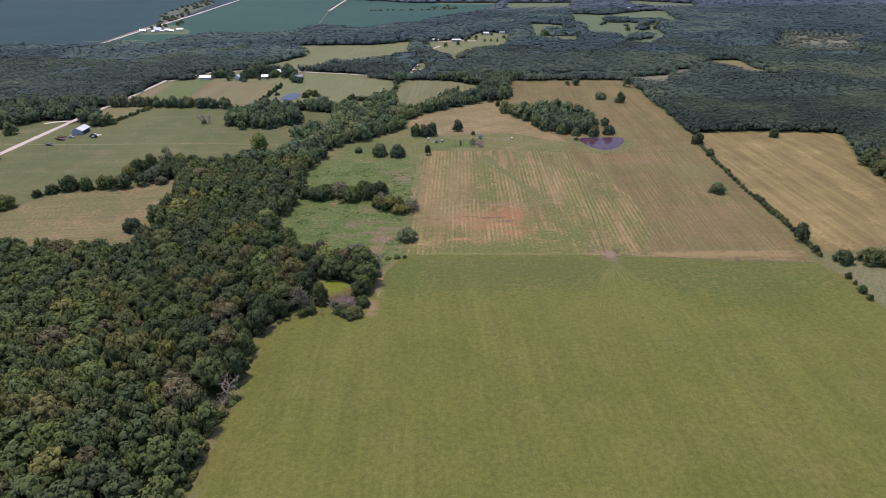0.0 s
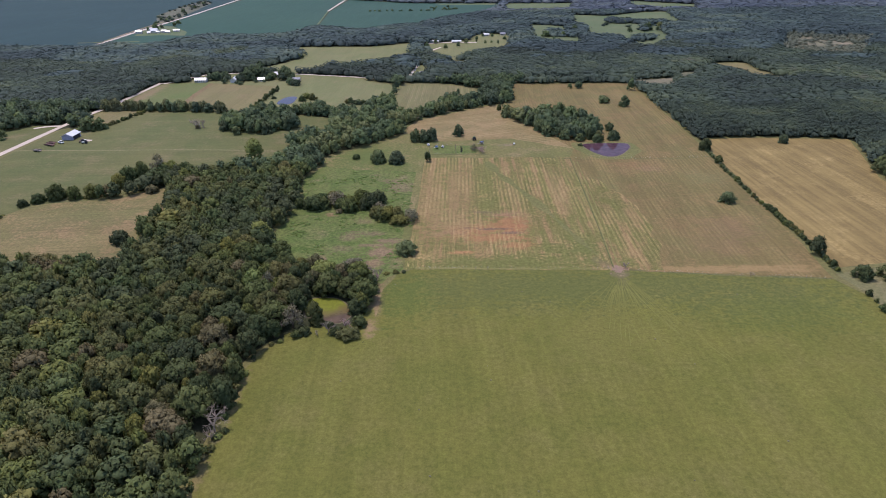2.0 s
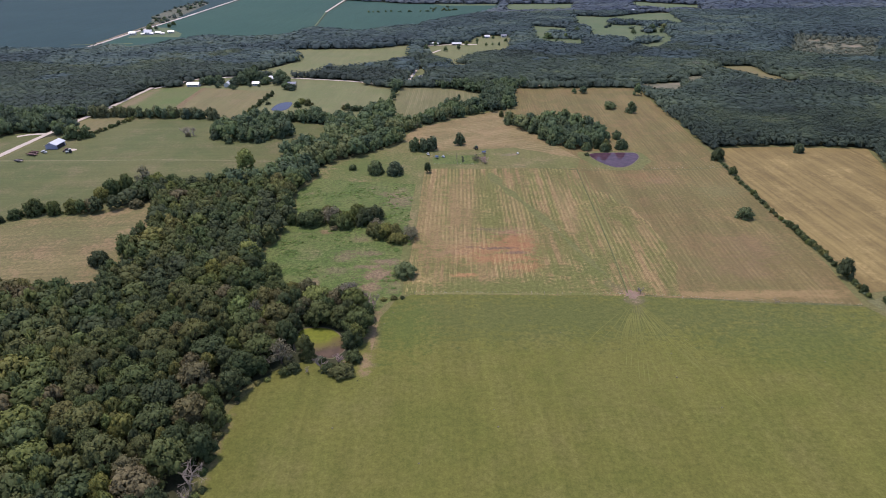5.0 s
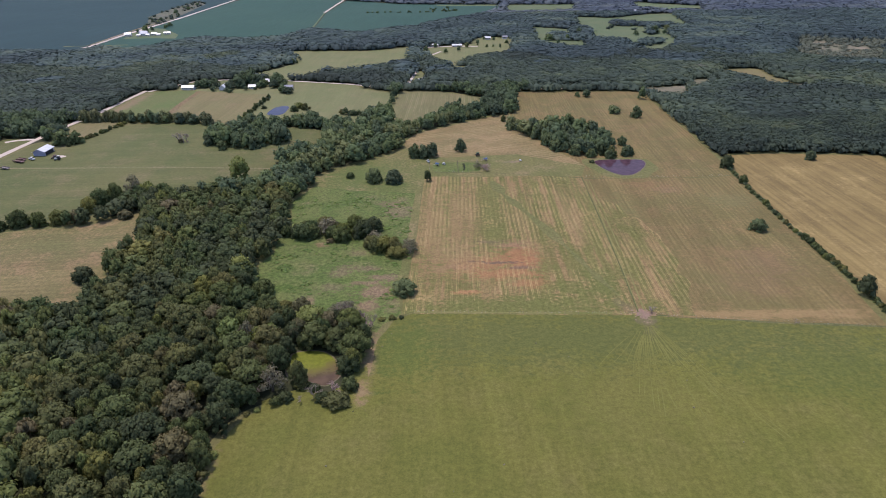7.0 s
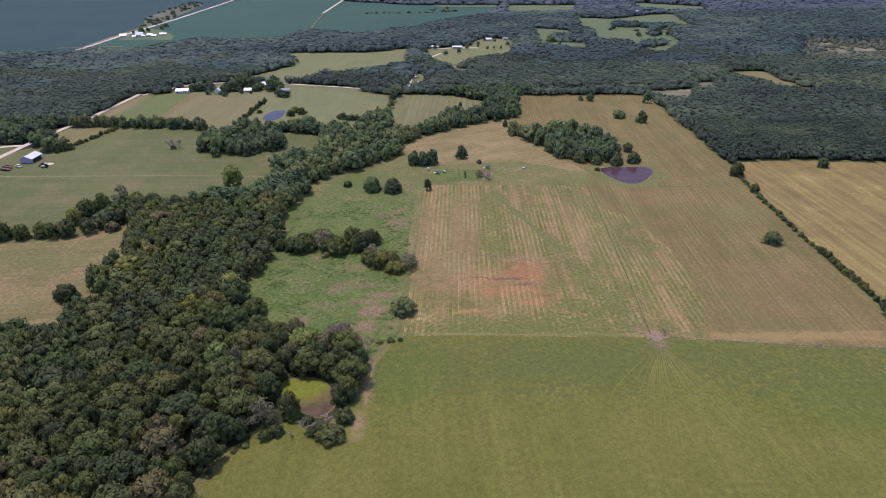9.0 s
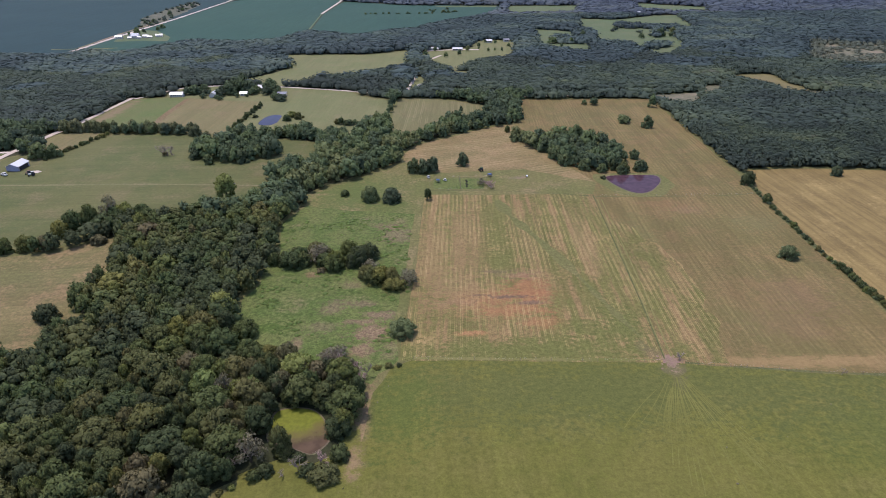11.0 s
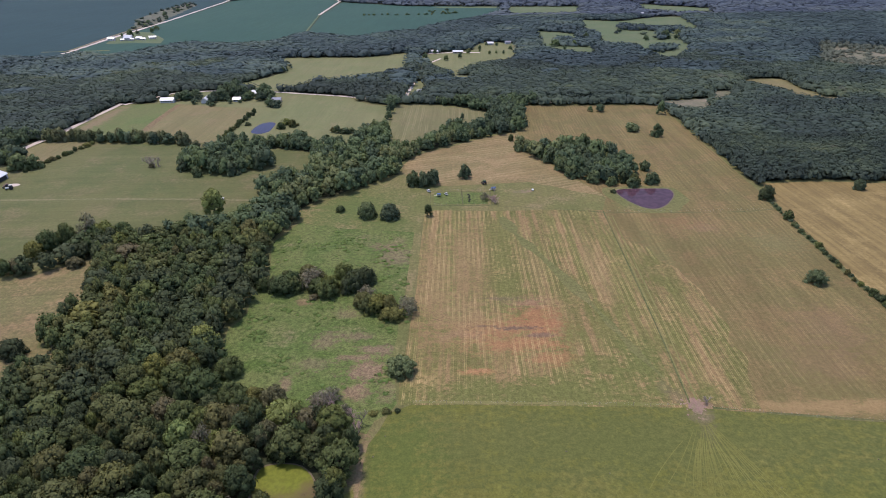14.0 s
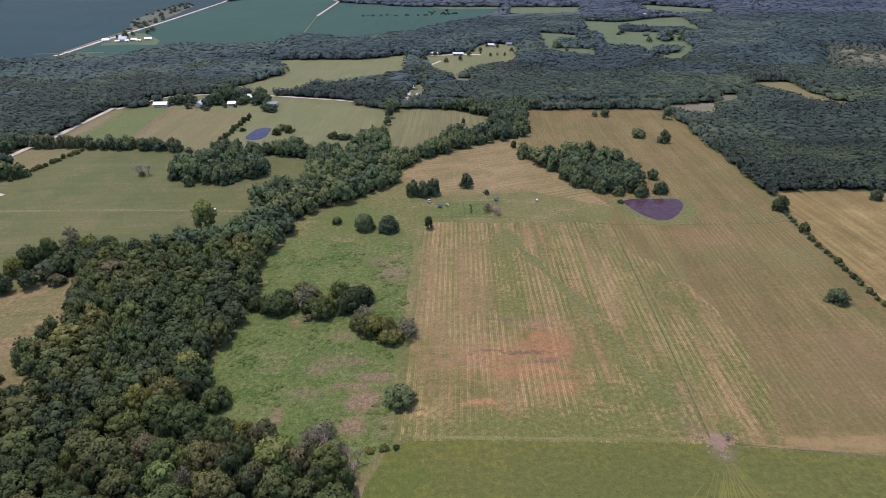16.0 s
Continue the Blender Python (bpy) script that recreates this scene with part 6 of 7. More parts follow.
tree(165.4, 345.4, 1.6, 2.7, "small", "leaf", "bush", "small dark green bush in the fence line hedge", group="hedge between hay and golden fields", low=0.0, stem=False)
tree(162.7, 305.4, 1.4, 2.4, "small", "leaf", "bush", "small dark green bush in the fence line hedge", group="hedge between hay and golden fields", low=0.0, stem=False)
tree(162.1, 290.6, 1.3, 2.3, "small", "leaf", "bush", "small dark green bush in the fence line hedge", group="hedge between hay and golden fields", low=0.0, stem=False)
tree(162.5, 281.4, 1.5, 2.6, "small", "leaf", "bush", "small dark green bush in the fence line hedge", group="hedge between hay and golden fields", low=0.0, stem=False)
tree(162.4, 276.2, 1.6, 2.8, "small", "leaf", "bush", "small dark green bush in the fence line hedge", group="hedge between hay and golden fields", low=0.0, stem=False)
tree(161.9, 270.5, 1.5, 2.8, "small", "leaf", "bush", "small dark green bush in the fence line hedge", group="hedge between hay and golden fields", low=0.0, stem=False)
tree(161.7, 265.7, 1.7, 2.7, "small", "leaf", "bush", "small dark green bush in the fence line hedge", group="hedge between hay and golden fields", low=0.0, stem=False)
tree(162.1, 261.6, 1.5, 2.7, "small", "leaf", "bush", "small dark green bush in the fence line hedge", group="hedge between hay and golden fields", low=0.0, stem=False)
tree(162.0, 256.4, 1.6, 2.6, "small", "leaf", "bush", "small dark green bush in the fence line hedge", group="hedge between hay and golden fields", low=0.0, stem=False)
tree(160.9, 245.2, 1.4, 2.6, "small", "leaf", "bush", "small dark green bush in the fence line hedge", group="hedge between hay and golden fields", low=0.0, stem=False)
tree(160.7, 238.1, 1.4, 2.6, "small", "leaf", "bush", "small dark green bush in the fence line hedge", group="hedge between hay and golden fields", low=0.0, stem=False)
tree(160.3, 230.8, 1.4, 2.5, "small", "leaf", "bush", "small dark green bush in the fence line hedge", group="hedge between hay and golden fields", low=0.0, stem=False)
tree(159.9, 227.5, 1.2, 2.2, "small", "leaf", "bush", "small dark green bush in the fence line hedge", group="hedge between hay and golden fields", low=0.0, stem=False)
tree(161.6, 251.1, 1.2, 2.1, "small", "leaf", "bush", "small dark green bush in the fence line hedge", group="hedge between hay and golden fields", low=0.0, stem=False)
M["ditch_dark"] = grass_mat("dark_weeds", (0.1, 0.112, 0.041), (0.128, 0.13, 0.05), rough_tuft=0.5)
M["mud"] = grass_mat("damp_mud", (0.17, 0.13, 0.09), (0.13, 0.14, 0.06), dry=(0.22, 0.17, 0.12), rough_tuft=0.3)

bare_tree(-64.5, 136, 10.5, 1.9, seed=3, label="bare white dead tree at the wood edge", thick=1.2)
bare_tree(-64.5, 133, 5.5, 1.5, seed=4, label="bare pale dead tree at the wood edge", thick=1.4)
bare_tree(-67, 146, 7, 0.9, seed=21, label="bare grey dead tree at the wood edge", thick=1.3)
bare_tree(-58, 183, 6, 0.9, seed=22, label="bare grey dead tree at the wood edge", thick=1.3)
bare_tree(-40.5, 183, 6, 0.8, seed=5, label="bare white dead tree beside the algae pond", thick=1.5)
bare_tree(-44, 181, 3, 1.2, seed=25, name="bare_bush", label="fallen bare branches beside the algae pond", thick=1.5)
bare_tree(-35, 185, 5, 1.1, "pinkdead", seed=15, name="bare_bush", label="bare reddish-grey bush beside the algae pond", thick=1.5)
bare_tree(-33, 182, 4, 1.2, "pinkdead", seed=16, name="bare_bush", label="bare reddish-grey bush beside the algae pond", thick=1.5)
bare_tree(122.5, 217.5, 3.2, 0.9, seed=6, label="small bare dead tree by the fence")
bare_tree(25.5, 379, 6, 1.4, "pinkdead", thick=1.9, seed=8, label="spreading bare reddish tree by the garden plot")
bare_tree(26.5, 392, 5, 0.6, seed=18, label="bare pale dead tree by the garden plot")
bare_tree(75, 226.5, 3.4, 1.5, "twig", seed=9, thick=2.6, name="brush_pile", label="low pile of bare grey-brown branches at the gate")
tree(-180, 443, 2.4, 2.6, "round", "leaf_brown", "bush", "thin olive-brown bush alone in the pasture", low=0.0)
for x, y, h, k in ((-181.5, 443, 9.0, 10), (-178, 442, 9.5, 27), (-176.5, 444, 7.5, 28)):
    bare_tree(x, y, h, 1.3, "twig", seed=k, label="bare grey-brown bush alone in the pasture", thick=1.2)
for x, y, h, m, k in ((-36, 225, 8.5, "dead", 12), (-33, 222, 8, "pinkdead", 17), (-39.5, 224, 8, "dead", 19), (-28.5, 219, 7, "pinkdead", 13), (-27, 215, 6, "pinkdead", 14), (-26.5, 220.5, 6, "dead", 20), (-60, 223, 8, "dead", 23)):
    bare_tree(x, y, h, 0.75, m, seed=k, label="bare %s dead tree at the meadow edge" % ("grey" if m == "dead" else "reddish-grey"), thick=1.3)

# ---------------------------------------------------------------- ponds


def water_mat(name, deep, film=None, at=(0, 0), far=10.0, gloss=0.08):
    n = Nodes(name)
    p = n.plan()
    col = n.mix(n.band(n.noise(p, 0.25, 3), 0.35, 0.65), deep, tuple(0.7 * c for c in deep))
    rough = 0.08
    if film:
        d = n.node("ShaderNodeVectorMath", Vector=n.mapped(p, 0, (1, 1, 0), (-at[0], -at[1], 0)))
        d.operation = "LENGTH"
        away = n.math("ADD", d.outputs["Value"], n.math("MULTIPLY", n.noise(p, 0.3, 4, 0.65), 9.0))
        f = n.band(away, far + 9, far + 2, 0, 0.85)
        fresh = n.band(away, far + 4.5, far + 0.5)
        col = n.mix(f, col, n.mix(fresh, (0.125, 0.115, 0.024), n.mix(n.band(n.noise(p, 0.8, 4), 0.35, 0.65), film, tuple(0.75 * c for c in film))))
        rough = n.math("ADD", n.math("MULTIPLY", f, 0.6), 0.1)
    n.bump(n.noise(p, 2.0, 2), 0.08, 0.05)
    n.bsdf.inputs["Specular IOR Level"].default_value = gloss
    return n.done(col, rough)


def round_off(pts):
    for _ in range(2):
        pts = [q for a, b in zip(pts, pts[1:] + pts[:1]) for q in ((0.75 * a[0] + 0.25 * b[0], 0.75 * a[1] + 0.25 * b[1]), (0.25 * a[0] + 0.75 * b[0], 0.25 * a[1] + 0.75 * b[1]))]
    return pts


def grown(pts, k):
    cx, cy = sum(p[0] for p in pts) / len(pts), sum(p[1] for p in pts) / len(pts)
    return [(cx + (x - cx) * k, cy + (y - cy) * k) for x, y in pts]


for pts, water, says in (
    (PONDS[0], water_mat("brown_water", (0.07, 0.038, 0.05), gloss=0.045), "small muddy purplish-brown farm pond"),
    (grown(PONDS[1], 0.88), water_mat("blue_water", (0.022, 0.02, 0.055), gloss=0.025), "small blue farm pond"),
    (PONDS[2], water_mat("algae_water", (0.1, 0.065, 0.04), (0.15, 0.172, 0.018), (-46, 207), 12.5), "small brown pond half covered with lime-green algae"),
):
    sheet("pond_rim", round_off(grown(pts, 1.06)), M["mud"], "damp earthen rim of the pond", "bank", 0.06, 0.6, 1.5)
    tagged(sheet("pond", round_off(pts), water, says, "pond", 0.072, 0.3, 2.0), kind="structure")

sheet("pond_bank", round_off([(84, 396), (95, 399), (112, 399), (124, 397), (129, 389), (128, 379), (123, 370), (114, 363), (104, 361), (94, 366), (88, 380)]), M["sward"], "greener grass bank around the brown pond", "bank", 0.05, 2.0, 2.0)

# ---------------------------------------------------------------- tracks and fence lines
strip("mown_path", [(27.4, 361), (32, 341), (41, 318), (48.5, 296), (55.5, 274), (61, 253), (66.5, 237)], 3.8, "sward", "green wheel path slanting across the stubble", "trim", 0.036, False, 2.4, 0.0)
sheet("stubble_strip", [(70.5, 227), (90, 224), (95, 245), (99, 275), (97, 300), (90, 322), (80, 340), (77, 318), (75.6, 299), (73.2, 262)], M["stubble"], "strip of pale stubble rows beside the fence line", "field", 0.033, 3.5, 3.0)
strip("fence_line_grass", [(70, 226), (73, 262), (75.5, 299), (79.5, 366)], 0.6, "ditch_dark", "dark line of taller grass between mown fields", "trim", 0.044, False, 0.8, 0.0)
strip("fence_line_grass", [(81, 363.5), (110, 363), (150, 362.5), (168, 366)], 0.6, "ditch_dark", "dark line of taller grass across the hay field", "trim", 0.036, False, 0.8, 0.0)
strip("fence_line_grass", [(-8, 375.5), (24, 375), (60, 369), (81, 364)], 0.6, "ditch_dark", "dark line of taller grass beside the garden plot", "trim", 0.042, False, 0.8, 0.0)
strip("fence_line_grass", [(76, 224.4), (109, 219.6), (154, 215.3)], 0.95, "ditch_dark", "dark line of taller grass under the fence", "trim", 0.036, False, 1.6, 0.0)
strip("field_edge", [(-12, 228.6), (30, 227), (68, 226)], 1.1, "track", "pale dry strip along the pasture fence", "trim", 0.036, False, 1.4, 0.0)
for k in range(14):
    a, d, r = rng.uniform(0, 6.283), (0 if k == 0 else rng.uniform(2.6, 5.5)), (2.7 if k == 0 else rng.uniform(0.2, 0.55))
    cx, cy = 71.4 + d * math.cos(a), 224.8 + 0.9 * d * math.sin(a)
    m = 34 if k == 0 else 9
    rim = [r * rng.uniform(0.62, 1.2) for _ in range(m)]
    sheet("bare_earth", [(cx + q * math.cos(6.283 * i / m), cy + q * math.sin(6.283 * i / m)) for i, q in enumerate(rim)], M["gate"], "bare pinkish earth trampled at the gate", "soil", 0.048 + 0.0005 * k, 0.0, 9.0)
strip("hedge_bottom", [(159.5, 219), (161, 240), (162.3, 262), (162.6, 285), (163.5, 310), (166, 345), (169, 380)], 2.2, "ditch_dark", "dark weedy strip under the field hedge", "verge", 0.048, False, 1.0, 0.0)
sheet("garden_ground", [(-6, 378), (9, 377), (22, 377.5), (23, 393), (8, 394), (-6, 393)], M["scrub"], "green weedy ground of the fenced garden plot", "garden", 0.036, 0.5)
sheet("sand_patch", round_off([(35.5, 393), (41, 395.5), (47.5, 396), (48, 392.5), (40, 391)]), M["soil"], "pale bare sand patch in the grass", "soil", 0.042, 0.3, 1.0)
for k in range(24):
    turn = radians(-98 + max(-34, min(34, rng.gauss(0, 17))))
    far = rng.uniform(14, 34) if k % 4 else rng.uniform(38, 66)
    bend = rng.uniform(-2.0, 2.0)
    a = Vector((71.3, 221.5)) + Vector((math.cos(turn), math.sin(turn))) * (4 + 3 * (k % 4))
    b = a + Vector((math.cos(turn), math.sin(turn))) * far
    pts = [tuple(a.lerp(b, i / 8) + Vector((bend * math.sin(math.pi * i / 8) + 0.5 * noise.noise((k, i * 0.7, 0)), 0))) for i in range(9)]
    pair = (-0.8, 0.8) if k % 3 == 0 else (0.0,)
    for off in pair:
        strip("wheel_track", [(px_ + off * min(1, (222 - py_) / 20), py_) for px_, py_ in pts], rng.uniform(0.15, 0.28), "fan", "faint pale wheel tracks fanning out from the gate", "track", 0.028 + 0.0006 * k, False, 1.4, 0.0)
for off in (-1.1, 1.1):
    strip("wheel_track", [(71.5 + off, 228), (74.8 + off, 262), (77.5 + off, 299), (81.5 + off, 360)], 0.5, "track", "faint pale wheel tracks beside the fence line", "track", 0.04, False, 0.8, 0.0)


def fence(name, line, every, height, label, gap=None):
    f = holder(name, label=label, category="fence")
    post = None
    wire = bmesh.new()
    for (x0, y0), (x1, y1) in zip(line, line[1:]):
        n = max(1, round(math.hypot(x1 - x0, y1 - y0) / every))
        for i in range(n):
            x, y = x0 + (x1 - x0) * i / n, y0 + (y1 - y0) * i / n
            if post is None:
                bm = bmesh.new()
                rod(bm, (0, 0, -0.1), (0, 0, height), 0.05, 0.045, 7)
                p = part("post", bm, M["dead"], f)
                post = p.data
            else:
                p = new("post", post)
                p.parent = f
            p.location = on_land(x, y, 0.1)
            for z in (0.7, 1.2):
                rod(wire, on_land(x, y, z), on_land(x0 + (x1 - x0) * (i + 1) / n, y0 + (y1 - y0) * (i + 1) / n, z), 0.003, 0.003, 4)
    part("wire", wire, M["steel"], f)
    return f


M["steel"] = plain_mat("galvanised_steel", (0.5, 0.5, 0.5), 0.4, 0.8)
M["white"] = plain_mat("white_siding", (0.5, 0.5, 0.48), 0.6, vary=0.08, scale=0.6)
M["white_roof"] = plain_mat("white_metal_roof", (0.55, 0.55, 0.57), 0.4, 0.1, vary=0.07, scale=0.5)
M["grey_roof"] = plain_mat("grey_shingle_roof", (0.25, 0.25, 0.28), 0.85, vary=0.2, scale=1.0)
M["lilac"] = plain_mat("blue_grey_sheet_metal", (0.3, 0.31, 0.42), 0.5, 0.2, vary=0.1, scale=0.5)
# near-black paint for the shade inside barn openings
M["dark"] = plain_mat("opening_shade", (0.03, 0.03, 0.035), 0.8)
M["glass"] = plain_mat("window_glass", (0.05, 0.06, 0.075), 0.1)
M["rust"] = plain_mat("rusty_grey_steel", (0.2, 0.17, 0.16), 0.7, 0.3, vary=0.3)
M["red"] = plain_mat("faded_red_paint", (0.14, 0.078, 0.068), 0.6, vary=0.2)
M["blue"] = plain_mat("blue_tarpaulin", (0.07, 0.13, 0.28), 0.5, vary=0.2)
M["green"] = plain_mat("dark_green_paint", (0.05, 0.085, 0.025), 0.5, vary=0.15)
M["tyre"] = plain_mat("black_rubber", (0.03, 0.03, 0.03), 0.8)
M["tan_wall"] = plain_mat("tan_siding", (0.45, 0.36, 0.27), 0.7, vary=0.1)

fence("wire_fence", [(-12, 228), (68, 225)], 5, 1.3, "weathered wire fence along the pasture")
fence("wire_fence", [(75, 224), (109, 219.3), (154, 215)], 5, 1.3, "weathered wire fence along the hay field")
fence("wire_fence", [(81, 364), (118, 363), (168, 364)], 5, 1.3, "weathered wire fence across the hay field")
fence("garden_fence", [(-8, 376), (9, 375.8), (24, 376), (24.5, 395), (9, 395.4), (-8, 394), (-8, 376)], 3, 1.5, "wire fence enclosing the weedy garden plot")
for line in ([(-8, 376), (24, 375.8)], [(24, 376), (24.5, 395)], [(-8, 394.3), (24.5, 395)], [(9, 376), (9, 395)]):
    strip("fence_line_grass", line, 0.5, "ditch_dark", "dark weeds along the garden fence", "trim", 0.046, False, 0.8, 0.0)
tree(20.5, 383, 3.4, 4.4, "small", "leaf_grey", "bush", "thin pinkish-grey twiggy bush by the garden plot", low=0.0)
for x, y, h, k in ((24.5, 380.5, 4.5, 31), (26, 377, 3.6, 32), (23, 383.5, 3.4, 33)):
    bare_tree(x, y, h, 1.7, "pinkdead", thick=2.4, seed=k, name="brush_pile", label="pale pinkish fallen branches by the garden plot")
for k in range(5):
    bm = bmesh.new()
    for i in range(14):
        a0, a1 = i * math.pi / 7, (i + 1) * math.pi / 7
        rod(bm, (0.55 * math.cos(a0), 0.55 * math.sin(a0), 0), (0.55 * math.cos(a1), 0.55 * math.sin(a1), 0), 0.16, 0.16, 6)
    o = part("tyre", bm, M["tyre"])
    o.location = on_land(12.5 + 0.5 * (k % 2), 381 + 2.3 * k, 0.2)
    tagged(o, "old black tractor tyre lying in the garden", "tyre", "tyres in the garden plot")
fence("garden_fence", [(9, 376), (9, 395)], 3, 1.5, "wire fence dividing the garden plot")

# ---------------------------------------------------------------- buildings


def building(name, x, y, turn, wide, deep, wall, rise, wall_mat, roof_mat, label, windows=2, gate=False, over=0.5):
    """A gabled building; the ridge runs along its width."""
    h = holder(name, pose(*on_land(x, y, 0.05), 0, 0, turn), label=label, category=name.split("_")[-1])
    w, d = wide / 2, deep / 2
    bm = bmesh.new()
    lo = [bm.verts.new((sx * w, sy * d, -0.3)) for sx, sy in ((-1, -1), (1, -1), (1, 1), (-1, 1))]
    up = [bm.verts.new((sx * w, sy * d, wall)) for sx, sy in ((-1, -1), (1, -1), (1, 1), (-1, 1))]
    top = [bm.verts.new((s * w, 0, wall + rise)) for s in (-1, 1)]
    bm.faces.new((lo[0], lo[1], up[1], up[0]))
    bm.faces.new((lo[2], lo[3], up[3], up[2]))
    bm.faces.new((lo[1], lo[2], up[2], top[1], up[1]))
    bm.faces.new((lo[3], lo[0], up[0], top[0], up[3]))
    part("wall", bm, M[wall_mat], h)
    for s in (-1, 1):
        bm = bmesh.new()
        k = rise / d
        a = [(-w - over, s * (d + over), wall - over * k + 0.05), (w + over, s * (d + over), wall - over * k + 0.05), (w + over, 0, wall + rise + 0.05), (-w - over, 0, wall + rise + 0.05)]
        vs = [bm.verts.new(p) for p in a] + [bm.verts.new((p[0], p[1], p[2] + 0.15)) for p in a]
        for q in ((0, 1, 2, 3), (4, 5, 6, 7), (0, 1, 5, 4), (1, 2, 6, 5), (2, 3, 7, 6), (3, 0, 4, 7)):
            bm.faces.new([vs[i] for i in q])
        bmesh.ops.recalc_face_normals(bm, faces=bm.faces[:])
        part("roof", bm, M[roof_mat], h)
    for i in range(windows):
        wx = -w + wide * (i + 0.7) / (windows + 0.9)
        bm = bmesh.new()
        box(bm, (1.3, 0.1, 1.2), (wx, -d - 0.04, wall * 0.58))
        fr = part("window", bm, M["white"], h)
        bm = bmesh.new()
        box(bm, (1.1, 0.04, 1.0), (wx, -d - 0.1, wall * 0.58))
        part("pane", bm, M["glass"], fr)
    bm = bmesh.new()
    if gate:
        box(bm, (0.08, deep * 0.55, wall * 0.85), (w + 0.04, 0, wall * 0.42 - 0.2))
        part("doorway", bm, M["dark"], h)
    else:
        box(bm, (1.0, 0.08, 2.0), (w * 0.82, -d - 0.04, 0.75))
        part("door", bm, M["tan_wall"], h)
    return h


barn = building("barn", -261.5, 421.5, 90, 10.5, 7.2, 2.8, 1.6, "lilac", "white_roof", "blue-grey metal barn with white roof by the gravel road", 0, True)
# flat panel on the wall, its colour standing for the bay's shaded inside
bm = bmesh.new()
box(bm, (8.2, 0.08, 2.3), (0, -3.65, 1.05))
part("open_bay", bm, M["dark"], barn)
building("white_house", -236.5, 609, 0, 11, 5.5, 2.3, 1.6, "white", "white_roof", "long white house with pale metal roof beside the field", 5)
building("white_house", -203, 607, 90, 8, 5.5, 2.4, 2.2, "white", "white_roof", "small white gabled house among shade trees", 2)
building("white_house", -177, 610, 0, 6, 4.5, 2.0, 1.4, "white", "white_roof", "white bungalow with pale roof among trees", 3)
building("white_house", -165, 630, 20, 8, 6, 3, 2, "white", "white_roof", "white two-storey house among shade trees", 4)
building("shed", -142, 606, 0, 8, 5, 2.4, 1.2, "tan_wall", "grey_roof", "small tan shed under trees", 1)
for x, y, turn, w, d, wl, r, says in (
    (-463, 977, 10, 11, 8, 4, 2.4, "white farm shed beside the road"),
    (-441, 982, 0, 13, 9, 4.5, 4, "large white barn of the farmstead"),
    (-428, 986, 0, 9, 7, 3, 2, "white farm building in the farmstead"),
    (-412, 994, 15, 11, 6, 3, 1.6, "white farm building at the end of the farmstead"),
    (-452, 994, 90, 8, 7, 4, 2.6, "white farmhouse in the farmstead"),
    (-434, 978, 0, 6, 5, 2.6, 1.4, "small white shed of the farmstead"),
    (-447, 975, 30, 6, 4, 2.4, 1.2, "small white shed of the farmstead"),
    (-420, 981, 10, 7, 4, 2.6, 1.2, "small white shed of the farmstead"),
):
    building("farm_building", x, y, turn, w * 0.8, d * 0.8, wl * 0.8, r * 0.8, "white", "white_roof", says, 2)
building("long_house", -8, 846, -8, 13, 5, 2.2, 1.1, "white", "white_roof", "long low white building at the wood edge", 6)
building("long_house", 22, 841, 0, 12, 5, 2.2, 1.1, "tan_wall", "white_roof", "long low pale-roofed building beside a lawn", 6)
building("white_house", 66, 902, 0, 8, 5, 2.4, 1.4, "white", "white_roof", "white homestead house on a lawn", 4)
building("white_house", 90, 908, 10, 7, 5, 2.4, 1.4, "white", "grey_roof", "white homestead house beside another", 3)
building("white_house", 227, 640, 20, 7, 6, 3.5, 2.4, "white", "white_roof", "small white house hidden in the wood", 2)
building("white_house", -250, 730, 10, 11, 7, 3.2, 2.2, "white", "white_roof", "white house in a wood clearing", 2)
building("white_house", 322, 1185, 0, 16, 9, 4, 3, "white", "grey_roof", "far white house beyond a meadow", 3)
building("white_house", 350, 1190, 10, 14, 9, 4, 3, "white", "white_roof", "far white house beyond a meadow", 3)
for i, (x, y) in enumerate(((640, 1075), (668, 1100), (690, 1060), (735, 1085), (790, 1035), (600, 1120), (825, 1060))):
    building("far_house", x, y, 25 * i, 9, 7, 4, 2.4, "white" if i % 3 else "tan_wall", "white_roof" if i % 2 else "grey_roof", "far pale house among the woods", 3)

# ---------------------------------------------------------------- vehicles and yard things


def vehicle(name, x, y, turn, size, body_mat, label, cab=True, wheels=0.38):
    l, w, h = size
    v = holder(name, pose(*on_land(x, y, 0.05), 0, 0, turn), label=label, category=name.split("_")[-1])
    bm = bmesh.new()
    box(bm, (w, l, h * 0.45), (0, 0, wheels * 0.9 + h * 0.22), bevel=0.1)
    part("body", bm, M[body_mat], v)
    if cab:
        bm = bmesh.new()
        box(bm, (w * 0.86, l * 0.48, h * 0.42), (0, -l * 0.05, wheels * 0.9 + h * 0.62), bevel=0.16)
        part("cabin", bm, M["glass"], v, "dark tinted cabin windows")
        bm = bmesh.new()
        box(bm, (w * 0.8, l * 0.4, 0.06), (0, -l * 0.05, wheels * 0.9 + h * 0.85))
        part("roof", bm, M[body_mat], v)
    for sx in (-1, 1):
        for sy in (-0.32, 0.32):
            bm = bmesh.new()
            wheel(bm, (sx * w * 0.46, sy * l, wheels - 0.02), wheels, 0.24)
            part("wheel", bm, M["tyre"], v)
    return v


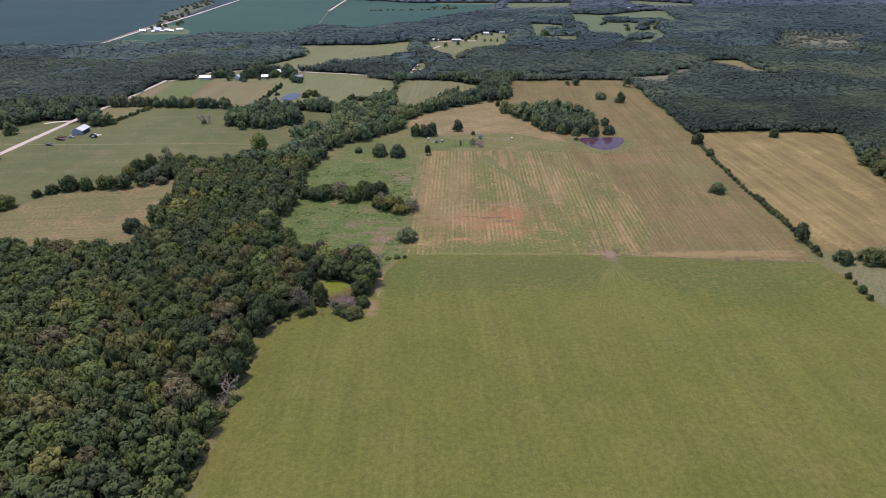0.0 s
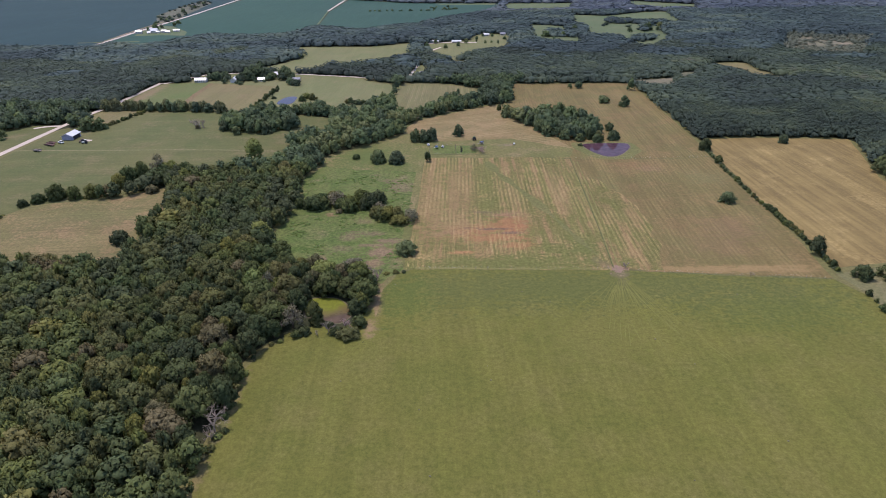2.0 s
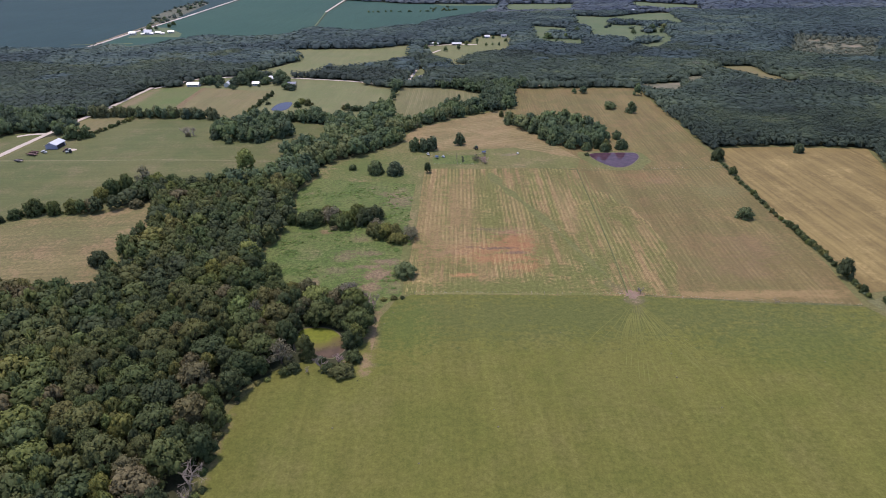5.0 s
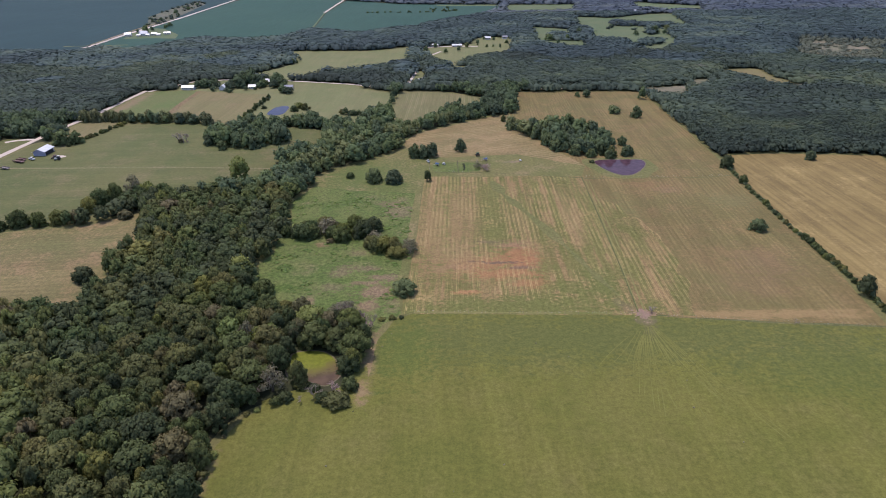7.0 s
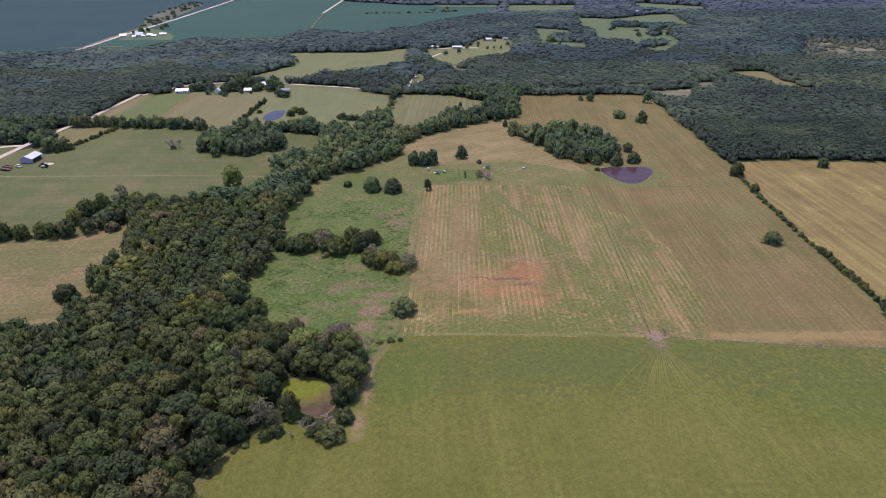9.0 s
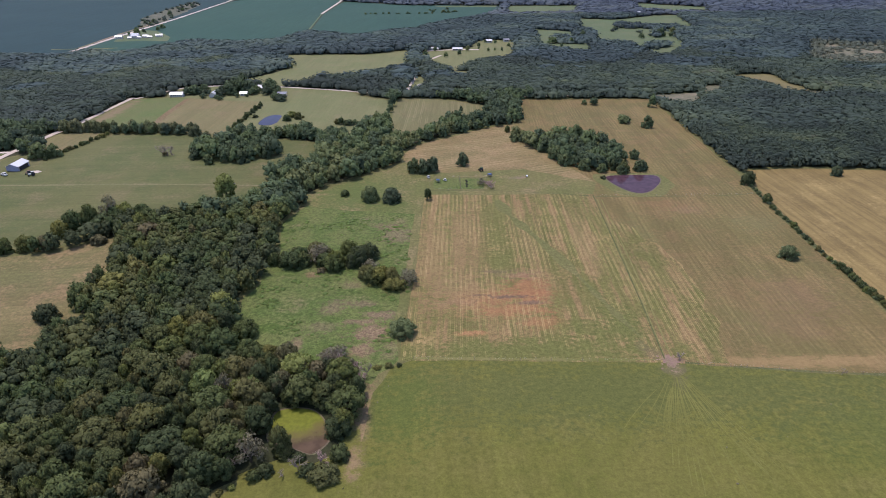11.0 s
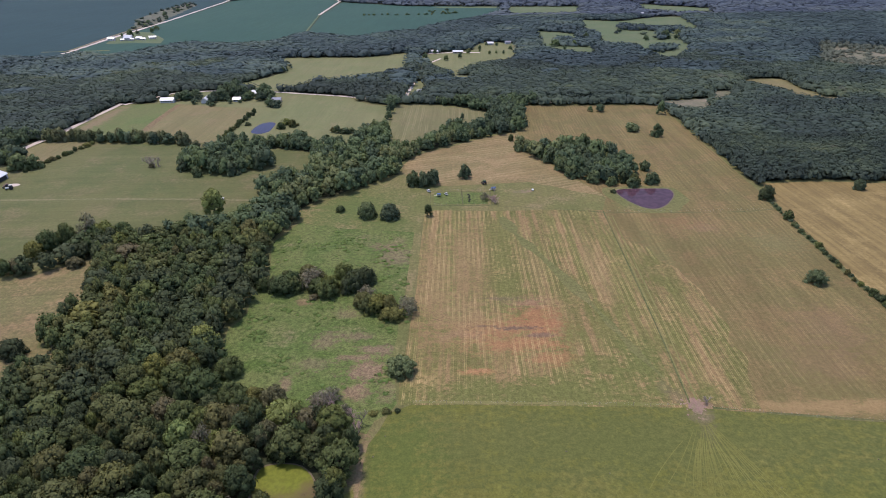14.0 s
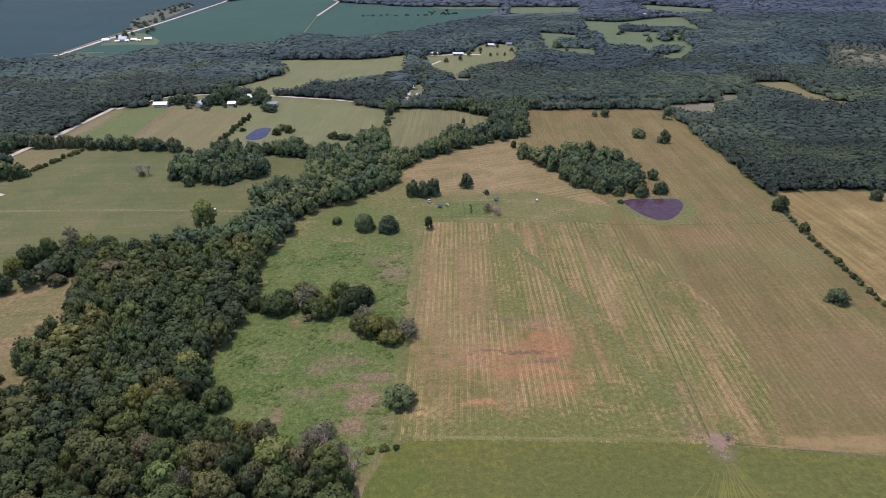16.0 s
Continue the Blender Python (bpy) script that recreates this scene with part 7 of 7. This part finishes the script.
def tractor(x, y, turn, paint, label):
    v = holder("tractor", pose(*on_land(x, y, 0.05), 0, 0, turn), label=label, category="tractor")
    bm = bmesh.new()
    box(bm, (0.8, 2.0, 0.8), (0, 0.9, 1.1), bevel=0.1)
    part("hood", bm, M[paint], v)
    bm = bmesh.new()
    box(bm, (1.3, 1.4, 1.3), (0, -0.7, 1.9), bevel=0.1)
    part("cab", bm, M["glass"], v)
    bm = bmesh.new()
    box(bm, (1.5, 1.6, 0.12), (0, -0.7, 2.62), bevel=0.04)
    part("cab_roof", bm, M[paint], v)
    for sx in (-1, 1):
        for yy, rr in ((-0.8, 0.8), (1.5, 0.45)):
            bm = bmesh.new()
            wheel(bm, (sx * 0.85, yy, rr), rr, 0.4)
            part("wheel", bm, M["tyre"], v)
    return v


def trailer(x, y, turn, l, w, paint, label, cover=None):
    v = holder("trailer", pose(*on_land(x, y, 0.05), 0, 0, turn), label=label, category="trailer")
    bm = bmesh.new()
    box(bm, (w, l, 0.25), (0, 0, 0.8), bevel=0.04)
    part("bed", bm, M[paint], v)
    bm = bmesh.new()
    rod(bm, (0, l / 2, 0.75), (0, l / 2 + 1.4, 0.5), 0.07, 0.07)
    part("drawbar", bm, M["steel"], v)
    for s in (-1, 1):
        bm = bmesh.new()
        box(bm, (0.06, l, 0.5), (s * w / 2, 0, 1.15))
        part("side_board", bm, M[paint], v)
        bm = bmesh.new()
        wheel(bm, (s * (w / 2 - 0.1), -0.3, 0.38), 0.38, 0.22)
        part("wheel", bm, M["tyre"], v)
    if cover:
        bm = bmesh.new()
        box(bm, (w * 0.95, l * 0.95, 0.7), (0, 0, 1.5), bevel=0.25)
        part("cover", bm, M[cover], v, "draped tarpaulin cover")
    return v


tractor(22, 405.5, 20, "green", "dark green tractor with black wheels on the grass")
trailer(26.5, 396, 100, 2.6, 1.6, "steel", "small trailer under a blue tarpaulin", "blue")
trailer(-3.5, 388, 80, 2.2, 1.4, "steel", "small trailer under a blue tarpaulin", "blue")
vehicle("garden_cart", 0.5, 390, 40, (2.2, 1.2, 1.3), "white", "small white utility cart in the garden plot", True, 0.28)
vehicle("garden_cart", -9, 395, 20, (2.6, 1.4, 1.4), "white", "small white utility cart by the fence", True, 0.28)
vehicle("garden_cart", 48, 395, 0, (1.8, 1.1, 1.2), "white", "small white utility cart on the lawn", False, 0.25)
trailer(-267, 404, 70, 7.5, 2.4, "red", "long faded red farm trailer near the barn")
trailer(-268, 408, 75, 6, 2.2, "red", "faded red farm trailer beside another")
sheet("bare_patch", round_off([(-252, 413), (-245, 412), (-243, 416), (-249, 418)]), M["gravel"], "pale bare patch of ground by the barn", "soil", 0.052, 0.4, 1.0)
trailer(-267.8, 391.6, 70, 6, 2.0, "rust", "grey farm trailer at the field track")
tractor(-245, 408, 110, "white", "pale tractor with black wheels near the barn")
tractor(-248, 410, 70, "red", "old dark red tractor near the barn")
vehicle("pickup_truck", -262, 409, 60, (4.6, 1.9, 1.7), "white", "white pickup truck parked by the barn")
for x, y, turn in ((-31, 622, 5), (-29, 634, 8), (-27, 650, 4)):
    vehicle("car", x, y, turn, (4.6, 1.85, 1.5), "white", "white car parked along the gravel lane")
for x, y, turn in ((-20, 640, 60), (-17, 643, 30), (-21, 636, 80)):
    vehicle("car", x, y, turn, (4.4, 1.8, 1.45), "white", "pale car parked on the lane yard")
vehicle("pickup_truck", -121, 388.5, 85, (4.4, 1.8, 1.5), "white", "white pickup truck on the pasture track")

# pale stones and dry tufts strewn over the pasture
vs, fs, k = [], [], 0
v0, f0 = ICO[1]
for _ in range(38):
    x, y, s = rng.uniform(-50, 150), rng.uniform(60, 218), rng.uniform(0.15, 0.38)
    vs.append(v0 * (s, s * rng.uniform(0.6, 1), s * 0.6) * (1 + nrng.uniform(-0.2, 0.2, (len(v0), 1))) + on_land(x, y, 0.06)[:])
    fs.append(f0 + k)
    k += len(v0)
tagged(new("stones", mesh_of("stones", np.concatenate(vs), np.concatenate(fs), M["marsh"])), "small pale stones strewn over the pasture", "stones", kind="stuff")
